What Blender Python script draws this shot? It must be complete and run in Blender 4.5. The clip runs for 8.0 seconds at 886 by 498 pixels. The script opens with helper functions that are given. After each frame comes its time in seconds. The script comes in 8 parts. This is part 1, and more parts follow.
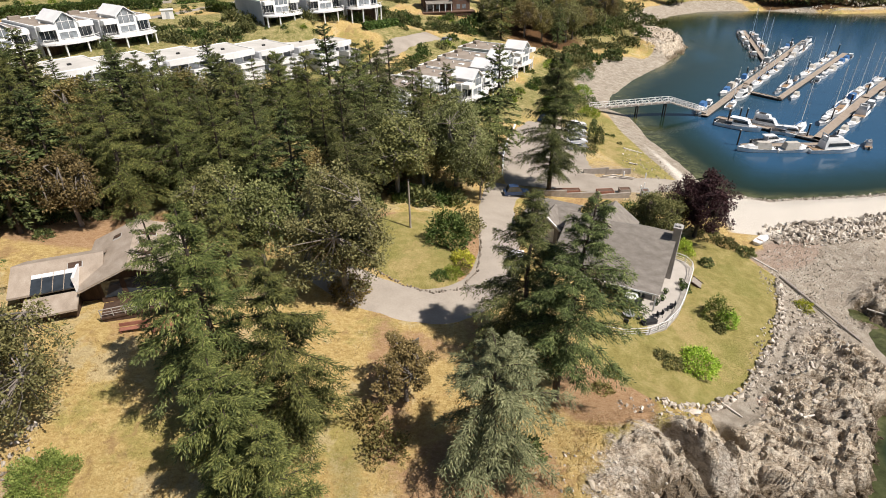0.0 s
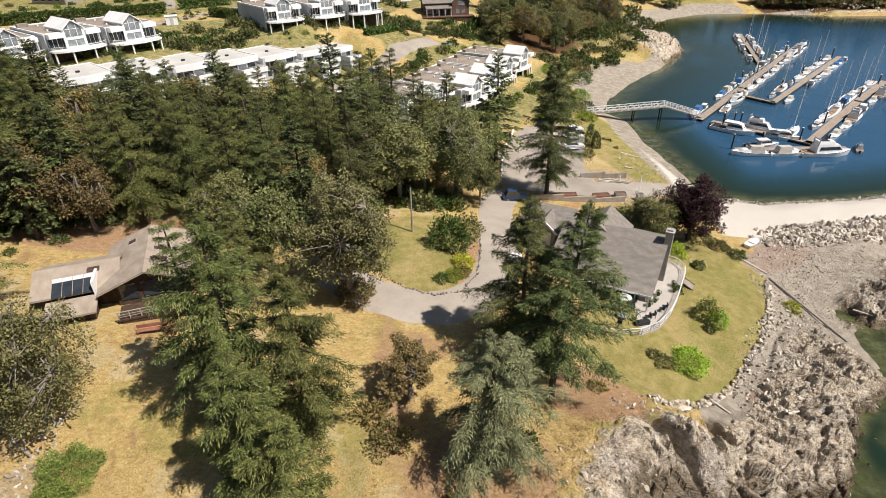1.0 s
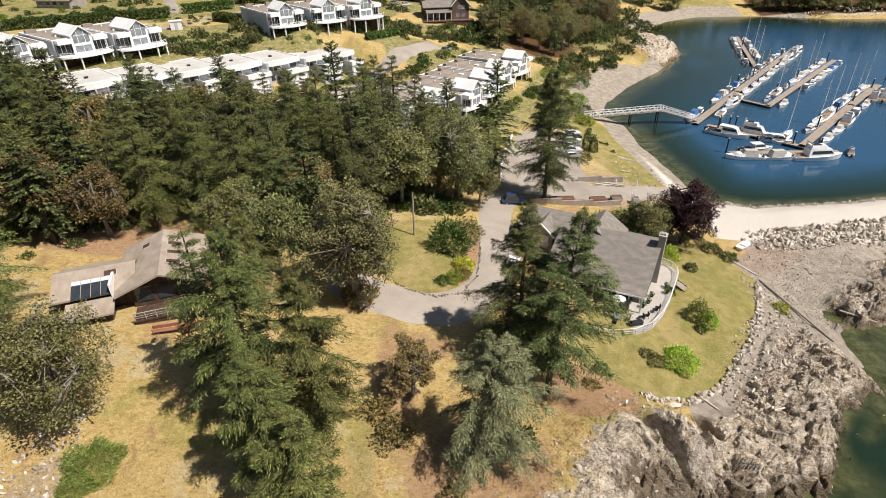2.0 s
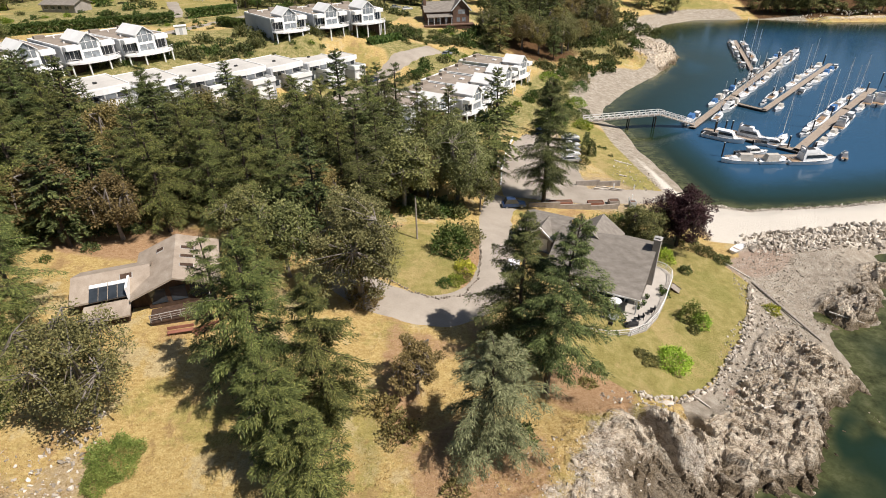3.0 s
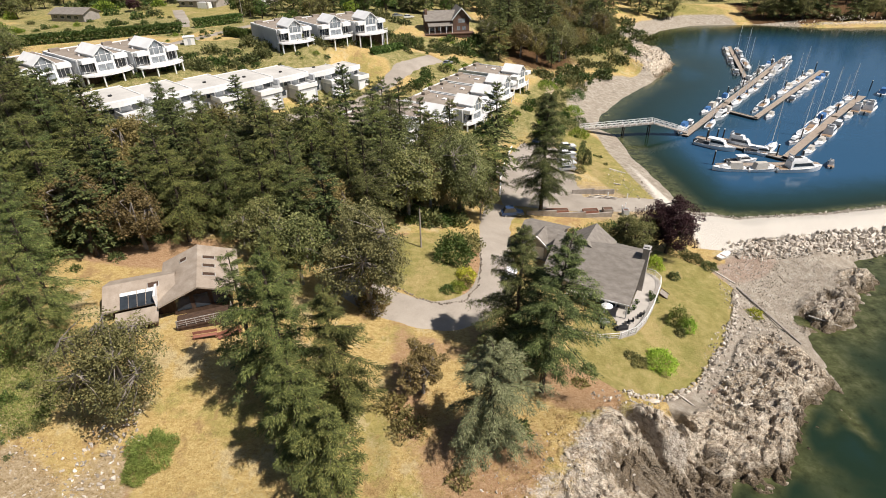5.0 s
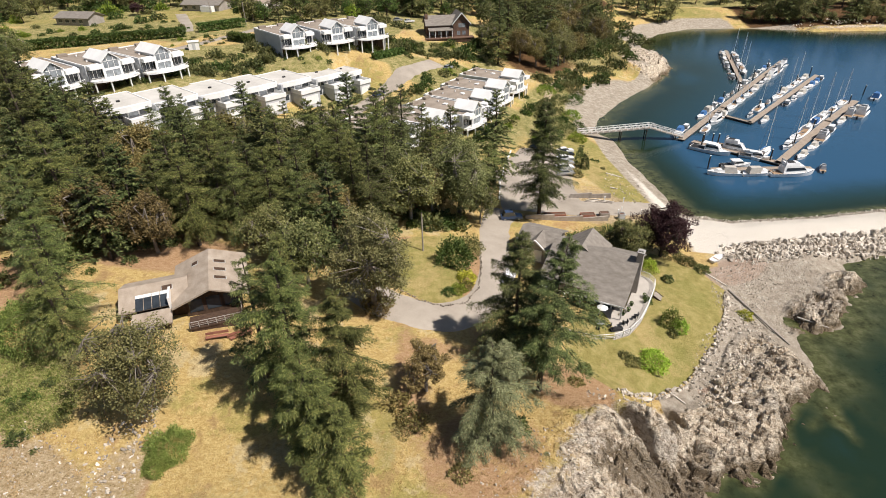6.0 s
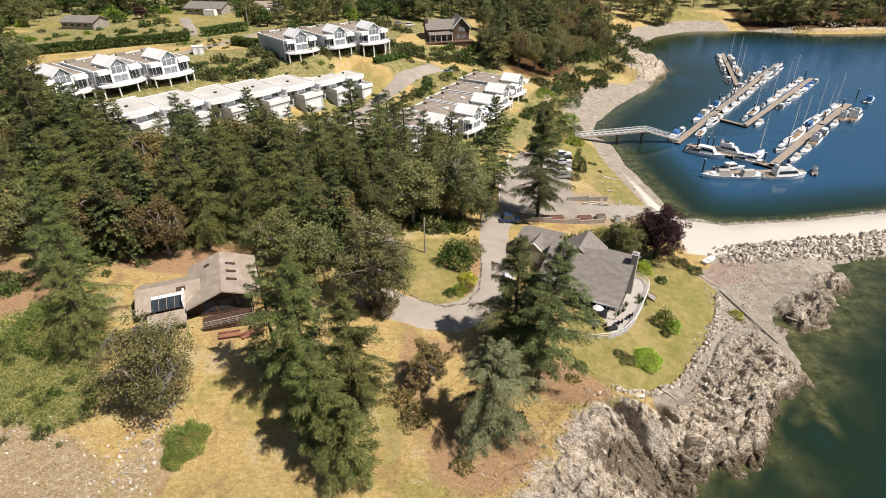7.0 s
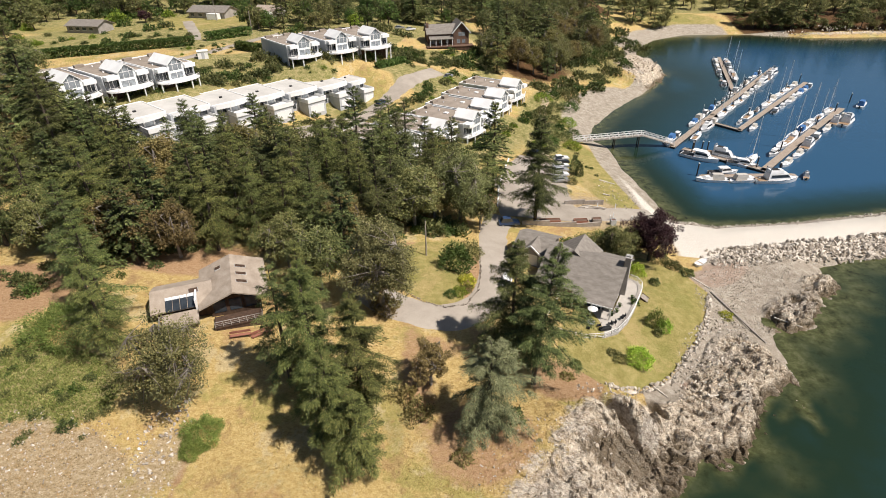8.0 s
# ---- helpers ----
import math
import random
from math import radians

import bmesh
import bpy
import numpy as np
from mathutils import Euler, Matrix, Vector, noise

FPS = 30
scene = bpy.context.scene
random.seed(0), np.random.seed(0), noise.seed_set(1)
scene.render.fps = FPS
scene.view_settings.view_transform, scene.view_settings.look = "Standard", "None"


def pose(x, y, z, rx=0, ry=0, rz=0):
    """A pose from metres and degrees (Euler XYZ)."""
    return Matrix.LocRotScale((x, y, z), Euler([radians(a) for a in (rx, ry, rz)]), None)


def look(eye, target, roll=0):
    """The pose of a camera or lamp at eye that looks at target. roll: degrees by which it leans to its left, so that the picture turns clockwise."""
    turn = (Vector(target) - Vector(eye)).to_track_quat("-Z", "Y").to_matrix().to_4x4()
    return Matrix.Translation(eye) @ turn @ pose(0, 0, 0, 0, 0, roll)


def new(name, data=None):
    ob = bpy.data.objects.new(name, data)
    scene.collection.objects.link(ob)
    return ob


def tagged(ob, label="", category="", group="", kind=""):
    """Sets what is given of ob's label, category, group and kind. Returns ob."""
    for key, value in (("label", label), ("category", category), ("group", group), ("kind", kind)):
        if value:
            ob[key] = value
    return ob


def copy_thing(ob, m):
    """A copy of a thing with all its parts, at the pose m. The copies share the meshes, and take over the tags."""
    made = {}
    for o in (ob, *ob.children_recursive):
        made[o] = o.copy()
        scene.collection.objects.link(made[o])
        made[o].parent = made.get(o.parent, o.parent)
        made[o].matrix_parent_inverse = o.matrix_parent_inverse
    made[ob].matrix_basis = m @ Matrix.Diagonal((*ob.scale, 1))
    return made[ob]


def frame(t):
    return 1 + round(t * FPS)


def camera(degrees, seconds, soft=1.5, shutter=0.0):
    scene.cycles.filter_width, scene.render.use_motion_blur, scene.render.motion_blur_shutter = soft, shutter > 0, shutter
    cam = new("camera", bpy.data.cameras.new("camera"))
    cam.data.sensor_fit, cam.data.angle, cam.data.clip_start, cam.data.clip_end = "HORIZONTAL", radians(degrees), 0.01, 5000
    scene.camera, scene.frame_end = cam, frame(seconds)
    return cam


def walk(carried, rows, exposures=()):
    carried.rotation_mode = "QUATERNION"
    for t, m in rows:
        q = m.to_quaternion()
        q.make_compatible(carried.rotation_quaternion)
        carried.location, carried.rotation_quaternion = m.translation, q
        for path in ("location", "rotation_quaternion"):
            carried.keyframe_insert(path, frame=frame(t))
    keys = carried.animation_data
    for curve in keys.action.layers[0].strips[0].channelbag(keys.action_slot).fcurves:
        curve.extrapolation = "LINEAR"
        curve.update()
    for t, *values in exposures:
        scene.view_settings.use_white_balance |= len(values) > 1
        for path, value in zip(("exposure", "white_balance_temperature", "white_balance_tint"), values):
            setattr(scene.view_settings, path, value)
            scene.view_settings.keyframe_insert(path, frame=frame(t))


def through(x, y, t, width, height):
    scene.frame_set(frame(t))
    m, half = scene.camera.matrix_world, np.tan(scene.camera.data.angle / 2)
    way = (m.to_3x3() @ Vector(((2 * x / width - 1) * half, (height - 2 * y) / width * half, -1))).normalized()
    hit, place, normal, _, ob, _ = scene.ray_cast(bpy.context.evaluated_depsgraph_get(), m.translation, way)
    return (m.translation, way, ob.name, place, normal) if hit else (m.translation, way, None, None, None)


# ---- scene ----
cam = camera(77.5, 8.0, soft=0.9)
PATH = [
    (0, (-0.066, -0.308, 46.774), (-0.104, 1.407, 45.747), -1.0),
    (0.5, (-0.129, -1.361, 47.708), (-0.166, 0.355, 46.681), -1.1),
    (1, (-0.185, -2.419, 48.566), (-0.222, -0.703, 47.54), -1.1),
    (1.5, (-0.231, -3.482, 49.464), (-0.267, -1.766, 48.437), -1.1),
    (3, (-0.566, -6.506, 52.113), (-0.602, -4.79, 51.087), -1.1),
    (3.5, (-0.668, -7.416, 52.962), (-0.704, -5.7, 51.936), -1.1),
    (4, (-0.762, -8.4, 53.926), (-0.797, -6.684, 52.9), -1.2),
    (4.5, (-0.816, -9.357, 54.924), (-0.852, -7.641, 53.898), -1.2),
    (6, (-1.162, -12.703, 57.978), (-1.195, -10.986, 56.952), -1.1),
    (6.5, (-1.328, -13.98, 59.026), (-1.36, -12.264, 58.0), -1.1),
    (7, (-1.473, -15.291, 60.084), (-1.504, -13.575, 59.057), -1.1),
    (7.5, (-1.588, -16.631, 61.197), (-1.617, -14.916, 60.17), -1.0),
    (8, (-1.62, -18.079, 62.31), (-1.649, -16.363, 61.283), -1.0),
]
EXPOSURE = 0.31
walk(cam, [(t, look(eye, target, roll)) for t, eye, target, roll in PATH], [(0.0, EXPOSURE), (8.0, EXPOSURE)])

# ---- sky and sun ----
SUN_WAY = Vector((0.90, -0.43, 0.0)).normalized()
SUN_HEIGHT = 56.0
world = bpy.data.worlds.new("sky")
scene.world = world
world.use_nodes = True
wt = world.node_tree
sky = wt.nodes.new("ShaderNodeTexSky")
sky.sky_type = "NISHITA"
sky.sun_disc = False
sky.sun_elevation = radians(SUN_HEIGHT)
sky.sun_rotation = math.atan2(SUN_WAY.x, SUN_WAY.y)
wt.nodes["Background"].inputs["Strength"].default_value = 0.05
wt.links.new(sky.outputs[0], wt.nodes["Background"].inputs["Color"])
sun = new("sun", bpy.data.lights.new("sun", "SUN"))
sun.data.energy = 5.0
sun.data.angle = radians(0.53)
sun.data.color = (1.0, 0.925, 0.86)
sun.matrix_world = look(SUN_WAY * 100 * math.cos(radians(SUN_HEIGHT)) + Vector((0, 0, 100 * math.sin(radians(SUN_HEIGHT)))), (0, 0, 0))


# ---- material tools ----
class Nodes:
    """Short hands for one node material."""

    def __init__(self, name):
        self.m = bpy.data.materials.new(name)
        self.m.use_nodes = True
        self.t = self.m.node_tree
        self.bsdf = self.t.nodes["Principled BSDF"]
        self.out = self.t.nodes["Material Output"]

    def add(self, kind, **values):
        n = self.t.nodes.new("ShaderNode" + kind)
        for k, v in values.items():
            n.inputs[k.replace("_", " ")].default_value = v
        return n

    def link(self, a, b):
        self.t.links.new(a, b)

    def coords(self, world_space=False):
        if world_space:
            return self.add("NewGeometry").outputs["Position"]
        return self.add("TexCoord").outputs["Object"]

    def noise(self, vec, scale, detail=4.0, rough=0.6, stretch=None):
        if stretch:
            mp = self.add("Mapping", Scale=stretch)
            self.link(vec, mp.inputs["Vector"])
            vec = mp.outputs[0]
        n = self.add("TexNoise", Scale=scale, Detail=detail, Roughness=rough)
        self.link(vec, n.inputs["Vector"])
        return n.outputs["Fac"]

    def ramp(self, fac, stops):
        n = self.t.nodes.new("ShaderNodeValToRGB")
        e = n.color_ramp.elements
        while len(e) < len(stops):
            e.new(0.5)
        for el, (p, c) in zip(e, stops):
            el.position, el.color = p, (*c, 1) if len(c) == 3 else c
        self.link(fac, n.inputs["Fac"])
        return n.outputs["Color"]

    def mix(self, fac, a, b, blend="MIX"):
        n = self.t.nodes.new("ShaderNodeMix")
        n.data_type, n.blend_type = "RGBA", blend
        for sock, v in ((n.inputs[0], fac), (n.inputs[6], a), (n.inputs[7], b)):
            if isinstance(v, bpy.types.NodeSocket):
                self.link(v, sock)
            elif isinstance(v, (int, float)):
                sock.default_value = v
            else:
                sock.default_value = (*v, 1)
        return n.outputs[2]

    def math(self, op, a, b=0.0, clamp=False):
        n = self.t.nodes.new("ShaderNodeMath")
        n.operation, n.use_clamp = op, clamp
        for sock, v in zip(n.inputs, (a, b)):
            if isinstance(v, bpy.types.NodeSocket):
                self.link(v, sock)
            else:
                sock.default_value = v
        return n.outputs[0]

    def step(self, fac, lo, hi):
        n = self.t.nodes.new("ShaderNodeMapRange")
        n.interpolation_type = "SMOOTHSTEP"
        n.inputs["From Min"].default_value, n.inputs["From Max"].default_value = lo, hi
        self.link(fac, n.inputs["Value"])
        return n.outputs[0]

    def bump(self, height, strength, distance):
        n = self.add("Bump", Strength=strength, Distance=distance)
        self.link(height, n.inputs["Height"])
        self.link(n.outputs[0], self.bsdf.inputs["Normal"])
        return n

    def done(self, color, rough=0.8, metal=0.0, spec=0.3):
        if isinstance(color, bpy.types.NodeSocket):
            self.link(color, self.bsdf.inputs["Base Color"])
        else:
            self.bsdf.inputs["Base Color"].default_value = (*color, 1)
        self.bsdf.inputs["Roughness"].default_value = rough
        self.bsdf.inputs["Metallic"].default_value = metal
        self.bsdf.inputs["Specular IOR Level"].default_value = spec
        return self.m


def mottled(name, dark, mid, light, big=0.4, small=6.0, rough=0.8, bump=0.3, depth=0.02, vary=0.0, metal=0.0, spec=0.3, stretch=None):
    """A worn surface of three tones: stains at a big scale, grain at a small one."""
    n = Nodes(name)
    p = n.coords()
    a = n.noise(p, big, 3.0, 0.6, stretch)
    b = n.noise(p, small, 5.0, 0.7, stretch)
    f = n.math("ADD", n.math("MULTIPLY", a, 0.6), n.math("MULTIPLY", b, 0.4))
    c = n.ramp(f, [(0.3, dark), (0.5, mid), (0.7, light)])
    if vary:
        r = n.add("ObjectInfo").outputs["Random"]
        k = n.math("ADD", n.math("MULTIPLY", r, 2 * vary), 1 - vary)
        hsv = n.add("HueSaturation")
        n.link(k, hsv.inputs["Value"])
        n.link(c, hsv.inputs["Color"])
        c = hsv.outputs[0]
    if bump:
        n.bump(b, bump, depth)
    return n.done(c, rough, metal, spec)


def foliage(name, dark, mid, light, through=0.2, patch=0.7):
    """Leaves: every leaf a little different, patches of shoots lighter than the rest."""
    n = Nodes(name)
    p = n.coords()
    isle = n.add("NewGeometry").outputs["Random Per Island"]
    f = n.math("ADD", n.math("MULTIPLY", n.noise(p, patch, 3.0), 0.65), n.math("MULTIPLY", isle, 0.4))
    c = n.ramp(f, [(0.25, dark), (0.52, mid), (0.8, light)])
    r = n.add("ObjectInfo").outputs["Random"]
    r2 = n.math("FRACT", n.math("MULTIPLY", r, 7.31))
    hsv = n.add("HueSaturation")
    n.link(n.math("ADD", n.math("MULTIPLY", r, 0.04), 0.482), hsv.inputs["Hue"])
    n.link(n.math("ADD", n.math("MULTIPLY", r2, 0.55), 0.85), hsv.inputs["Value"])
    n.link(c, hsv.inputs["Color"])
    c = hsv.outputs[0]
    n.done(c, 0.65, 0.0, 0.25)
    tr = n.add("BsdfTranslucent")
    n.link(c, tr.inputs["Color"])
    ms = n.add("MixShader")
    ms.inputs[0].default_value = through
    n.link(n.bsdf.outputs[0], ms.inputs[1])
    n.link(tr.outputs[0], ms.inputs[2])
    n.link(ms.outputs[0], n.out.inputs["Surface"])
    return n.m


# ---- materials ----
FIR = foliage("fir_needles", (0.026, 0.035, 0.011), (0.080, 0.096, 0.030), (0.23, 0.245, 0.085), 0.12)
FIR_GREY = foliage("grey_needles", (0.062, 0.068, 0.032), (0.165, 0.172, 0.082), (0.34, 0.34, 0.18), 0.12)
FIR_BRIGHT = foliage("bright_needles", (0.030, 0.042, 0.012), (0.100, 0.118, 0.032), (0.28, 0.29, 0.09), 0.12)
OAK = foliage("oak_leaves", (0.055, 0.062, 0.021), (0.145, 0.150, 0.052), (0.29, 0.275, 0.11))
OAK_DUSTY = foliage("dusty_oak_leaves", (0.045, 0.042, 0.016), (0.110, 0.101, 0.040), (0.24, 0.215, 0.09))
OAK_PALE = foliage("pale_oak_leaves", (0.074, 0.078, 0.028), (0.185, 0.188, 0.072), (0.34, 0.335, 0.14))
OAK_BROWN = foliage("dry_oak_leaves", (0.075, 0.06, 0.02), (0.19, 0.155, 0.055), (0.33, 0.27, 0.11))
GREEN = foliage("garden_leaves", (0.03, 0.055, 0.012), (0.075, 0.115, 0.026), (0.15, 0.19, 0.05))
MEADOW = foliage("meadow_leaves", (0.05, 0.075, 0.018), (0.12, 0.155, 0.04), (0.21, 0.25, 0.07))
FRESH = foliage("fresh_green_leaves", (0.08, 0.11, 0.025), (0.19, 0.235, 0.055), (0.33, 0.37, 0.10))
LIME = foliage("lime_leaves", (0.09, 0.14, 0.02), (0.2, 0.27, 0.035), (0.34, 0.38, 0.06))
BRIGHT_LIME = foliage("fresh_lime_leaves", (0.14, 0.21, 0.03), (0.30, 0.40, 0.05), (0.46, 0.55, 0.09))
YELLOW = foliage("yellow_blossom", (0.12, 0.14, 0.02), (0.36, 0.33, 0.04), (0.6, 0.5, 0.07))
PLUM = foliage("plum_leaves", (0.02, 0.008, 0.012), (0.045, 0.018, 0.024), (0.085, 0.04, 0.045))
PALE_BARK = mottled("grey_bark", (0.12, 0.10, 0.085), (0.24, 0.21, 0.18), (0.38, 0.345, 0.30), 1.0, 9.0, 0.9, 0.8, 0.05)
BARK = mottled("bark", (0.035, 0.027, 0.02), (0.08, 0.062, 0.047), (0.15, 0.12, 0.095), 1.0, 9.0, 0.9, 0.8, 0.05, stretch=(3, 3, 0.6))


# ---- tools for shapes ----
def lattice(ix, iy, seed):
    h = (ix * 374761393 + iy * 668265263 + seed * 974711) & 0x7FFFFFFF
    h = ((h ^ (h >> 13)) * 1274126177) & 0x7FFFFFFF
    return ((h ^ (h >> 16)) & 0xFFFF) / 65535.0


def wave(x, y, seed=0):
    """Smooth noise from 0 to 1 on arrays."""
    x, y = np.asarray(x, float), np.asarray(y, float)
    ix, iy = np.floor(x).astype(np.int64), np.floor(y).astype(np.int64)
    fx, fy = x - ix, y - iy
    fx, fy = fx * fx * (3 - 2 * fx), fy * fy * (3 - 2 * fy)
    a, b = lattice(ix, iy, seed), lattice(ix + 1, iy, seed)
    c, d = lattice(ix, iy + 1, seed), lattice(ix + 1, iy + 1, seed)
    return (a * (1 - fx) + b * fx) * (1 - fy) + (c * (1 - fx) + d * fx) * fy


def waves(x, y, octaves=4, seed=0, gain=0.5):
    total, amp, norm = 0.0, 1.0, 0.0
    for k in range(octaves):
        total = total + amp * wave(x * 2**k, y * 2**k, seed + k)
        norm, amp = norm + amp, amp * gain
    return total / norm


def ridges(x, y, octaves=4, seed=0):
    total, amp, norm = 0.0, 1.0, 0.0
    for k in range(octaves):
        total = total + amp * (1 - np.abs(2 * wave(x * 2**k, y * 2**k, seed + k) - 1)) ** 1.5
        norm, amp = norm + amp, amp * 0.55
    return total / norm


def facets(a, b, seed=0):
    """Broken blocks: tilted flat pieces from about -0.5 to 0.5, and the distance to the joint between two of them."""
    a, b = np.asarray(a, float), np.asarray(b, float)
    ia, ib = np.floor(a).astype(np.int64), np.floor(b).astype(np.int64)
    near, next_, top, total = np.full(a.shape, 9.0), np.full(a.shape, 9.0), np.zeros(a.shape), np.zeros(a.shape)
    for da in (-1, 0, 1):
        for db in (-1, 0, 1):
            ca, cb = ia + da, ib + db
            pa, pb = ca + 0.1 + 0.8 * lattice(ca, cb, seed), cb + 0.1 + 0.8 * lattice(ca, cb, seed + 101)
            d = np.hypot(a - pa, b - pb)
            plane = lattice(ca, cb, seed + 202) - 0.5 + (lattice(ca, cb, seed + 303) - 0.5) * 1.3 * (a - pa) + (lattice(ca, cb, seed + 404) - 0.5) * 1.3 * (b - pb)
            w = np.exp(-24.0 * d)
            top, total = top + w * plane, total + w
            closer = d < near
            next_ = np.where(closer, near, np.minimum(next_, d))
            near = np.where(closer, d, near)
    top = top / total
    return top, next_ - near


def ramped(v, lo, hi):
    t = np.clip((v - lo) / (hi - lo), 0, 1)
    return t * t * (3 - 2 * t)


def inside(x, y, outline):
    """Distance to an outline, positive within it."""
    x, y = np.asarray(x, float), np.asarray(y, float)
    best = np.full(x.shape, 1e9)
    odd = np.zeros(x.shape, bool)
    for (x0, y0), (x1, y1) in zip(outline, outline[1:] + outline[:1]):
        dx, dy = x1 - x0, y1 - y0
        t = np.clip(((x - x0) * dx + (y - y0) * dy) / (dx * dx + dy * dy), 0, 1)
        best = np.minimum(best, np.hypot(x - x0 - t * dx, y - y0 - t * dy))
        cross = (y0 > y) != (y1 > y)
        with np.errstate(divide="ignore", invalid="ignore"):
            odd ^= cross & (x < (x1 - x0) * (y - y0) / (y1 - y0 if y1 != y0 else 1e-9) + x0)
    return np.where(odd, best, -best)


def blob(x, y, cx, cy, rx, ry, turn=0.0, soft=0.35):
    """1 within an ellipse, falling to 0 round its edge."""
    c, s = math.cos(radians(turn)), math.sin(radians(turn))
    u, v = ((x - cx) * c + (y - cy) * s) / rx, (-(x - cx) * s + (y - cy) * c) / ry
    return 1 - ramped(np.hypot(u, v), 1 - soft, 1 + soft)


# ---- the plan of the land ----
COAST = [
    (3000, 250), (600, 300), (330, 312), (252, 321), (205, 322), (172, 334), (140, 335), (116, 319), (98, 290), (93, 272), (92, 254), (96, 238), (86, 221),
    (77.5, 208.5), (59.5, 186), (47.7, 167), (43.2, 155.5), (47.5, 147), (47.4, 130), (49, 116), (51, 98), (59, 95), (77.5, 96.4), (103.5, 101.2),
    (200, 114), (420, 140), (420, 124), (200, 94), (89.7, 81.2), (80.8, 79.6), (73.6, 77), (72.2, 74), (74, 71), (71.8, 68), (68, 66.4), (65, 62.2),
    (61.4, 58.4), (57.4, 56.9), (55.6, 60), (54, 60.8), (53.2, 57.5), (52.8, 53.8), (52.3, 49.7), (51.2, 45.8), (47.8, 41.8), (44.5, 40.2), (41.5, 36),
    (39.6, 32.6), (36, 31), (32, 29.6), (28.5, 28), (25, 25.6), (21.5, 18), (18, 9), (15, -6), (8, -60), (-20, -3000), (-3000, -3000), (-3000, 3000), (3000, 3000),
]
NEAR_SPOTS = [
    (-7, 24, 9.1), (-46, 23, 13.2), (-29, 35.5, 12.6), (-32, 26, 11.3), (-10.6, 49, 9.0), (-3.7, 55, 8.2), (-7, 69, 9.0), (4.5, 83, 6.0),
    (2.5, 60, 7.7), (16, 43, 6.0), (9, 37, 7.0), (19, 36, 6.6), (17.9, 32.5, 8.0), (14, 27, 7.8), (9, 25, 8.3), (17.4, 26.7, 6.0), (22.0, 33.6, 5.6), (24.4, 33.4, 3.4), (29.5, 35, 2.6), (28, 41.2, 2.3), (36, 33.6, 2.4), (24.7, 30.4, 1.5), (27, 37.4, 2.7), (23.2, 40.1, 4.2), (47.5, 52.5, 2.3), (34, 38.5, 2.4), (42, 43, 3.4), (49.5, 75, 2.0), (24, 46, 4.6), (33, 54, 4.2), (44, 64, 3.3), (38, 52, 3.5),
    (46, 47, 3.0), (34, 43, 1.7), (46, 58, 1.7), (23, 60, 5.0), (34, 69, 4.2), (20, 94, 3.9), (15, 120, 5.0), (38, 102, 2.6), (60, 86, 3.0),
    (97, 92, 3.0), (3, 20, 8.2), (58, 68, 1.2),
]
FAR_SPOTS = [
    (36, 142, 2.8), (-46, 63, 13.8), (-66, 47, 16.0), (-30, 66, 12.0), (-20, 95, 9.0), (0, 130, 7.6), (24, 175, 7.5), (-25, 160, 9.5),
    (-58, 129, 10.8), (-84, 109, 15.0), (-75, 142, 19.4), (-84, 132, 19.4), (-95, 148, 21.0), (-98, 123, 18.6), (-42, 173, 19.4), (-50, 190, 22.0), (-29, 181, 19.8), (-24, 190, 20.4), (-58, 160, 16.0), (-76, 119, 13.6), (-66, 131, 12.8), (-51, 147, 11.4), (-40, 159, 10.4), (-30, 166, 9.8), (-36, 174, 13.0), (-88, 182, 21.4), (-95, 200, 21.8), (-70, 172, 19.6), (-2, 228, 17.4), (-130, 272, 22.0),
    (-170, 255, 22.0), (70, 262, 8.0), (60, 310, 10.0), (160, 375, 7.0), (260, 372, 9.0), (-120, 120, 17.0), (-100, 80, 17.0), (-60, 100, 12.5),
    (-12, 206, 15.0), (45, 200, 5.0), (-300, 300, 28.0), (-40, 400, 24.0), (200, 120, 3.2),
]
LAWN = [(14, 43.6), (19.5, 39.2), (25.3, 40.3), (31.2, 44.0), (37.2, 50.4), (41.8, 57.4), (45.5, 65.4), (42, 71), (36, 76), (28, 72), (20, 58), (15, 50)]
ISLE = [(-9.6, 57.6), (-6, 55.2), (-2.5, 54.3), (0.6, 55.6), (2.6, 59.5), (3.5, 66), (3.8, 75), (0, 77), (-8, 74), (-13, 69), (-14, 62)]
BEACH = [(26.6, 38.6), (31.0, 39.8), (33.4, 43.2), (37.4, 45.8), (39.6, 49.4), (44, 54.4), (50, 60.4), (55, 64.2), (62, 69.4), (69, 75.5), (72, 79), (60, 80), (50, 79), (45.6, 66), (37.6, 51.6), (30, 43.2), (26, 40.8)]


def spread(spots):
    """A smooth sheet through spot heights."""
    s = np.array(spots, float)
    d = np.hypot(s[:, None, 0] - s[None, :, 0], s[:, None, 1] - s[None, :, 1])
    n = len(s)
    a = np.zeros((n + 1, n + 1))
    a[:n, :n], a[:n, n], a[n, :n] = -np.sqrt(d * d + 16), 1, 1
    w = np.linalg.solve(a, np.r_[s[:, 2], 0])
    return s, w


SHEET, WEIGHTS = spread(NEAR_SPOTS + FAR_SPOTS)


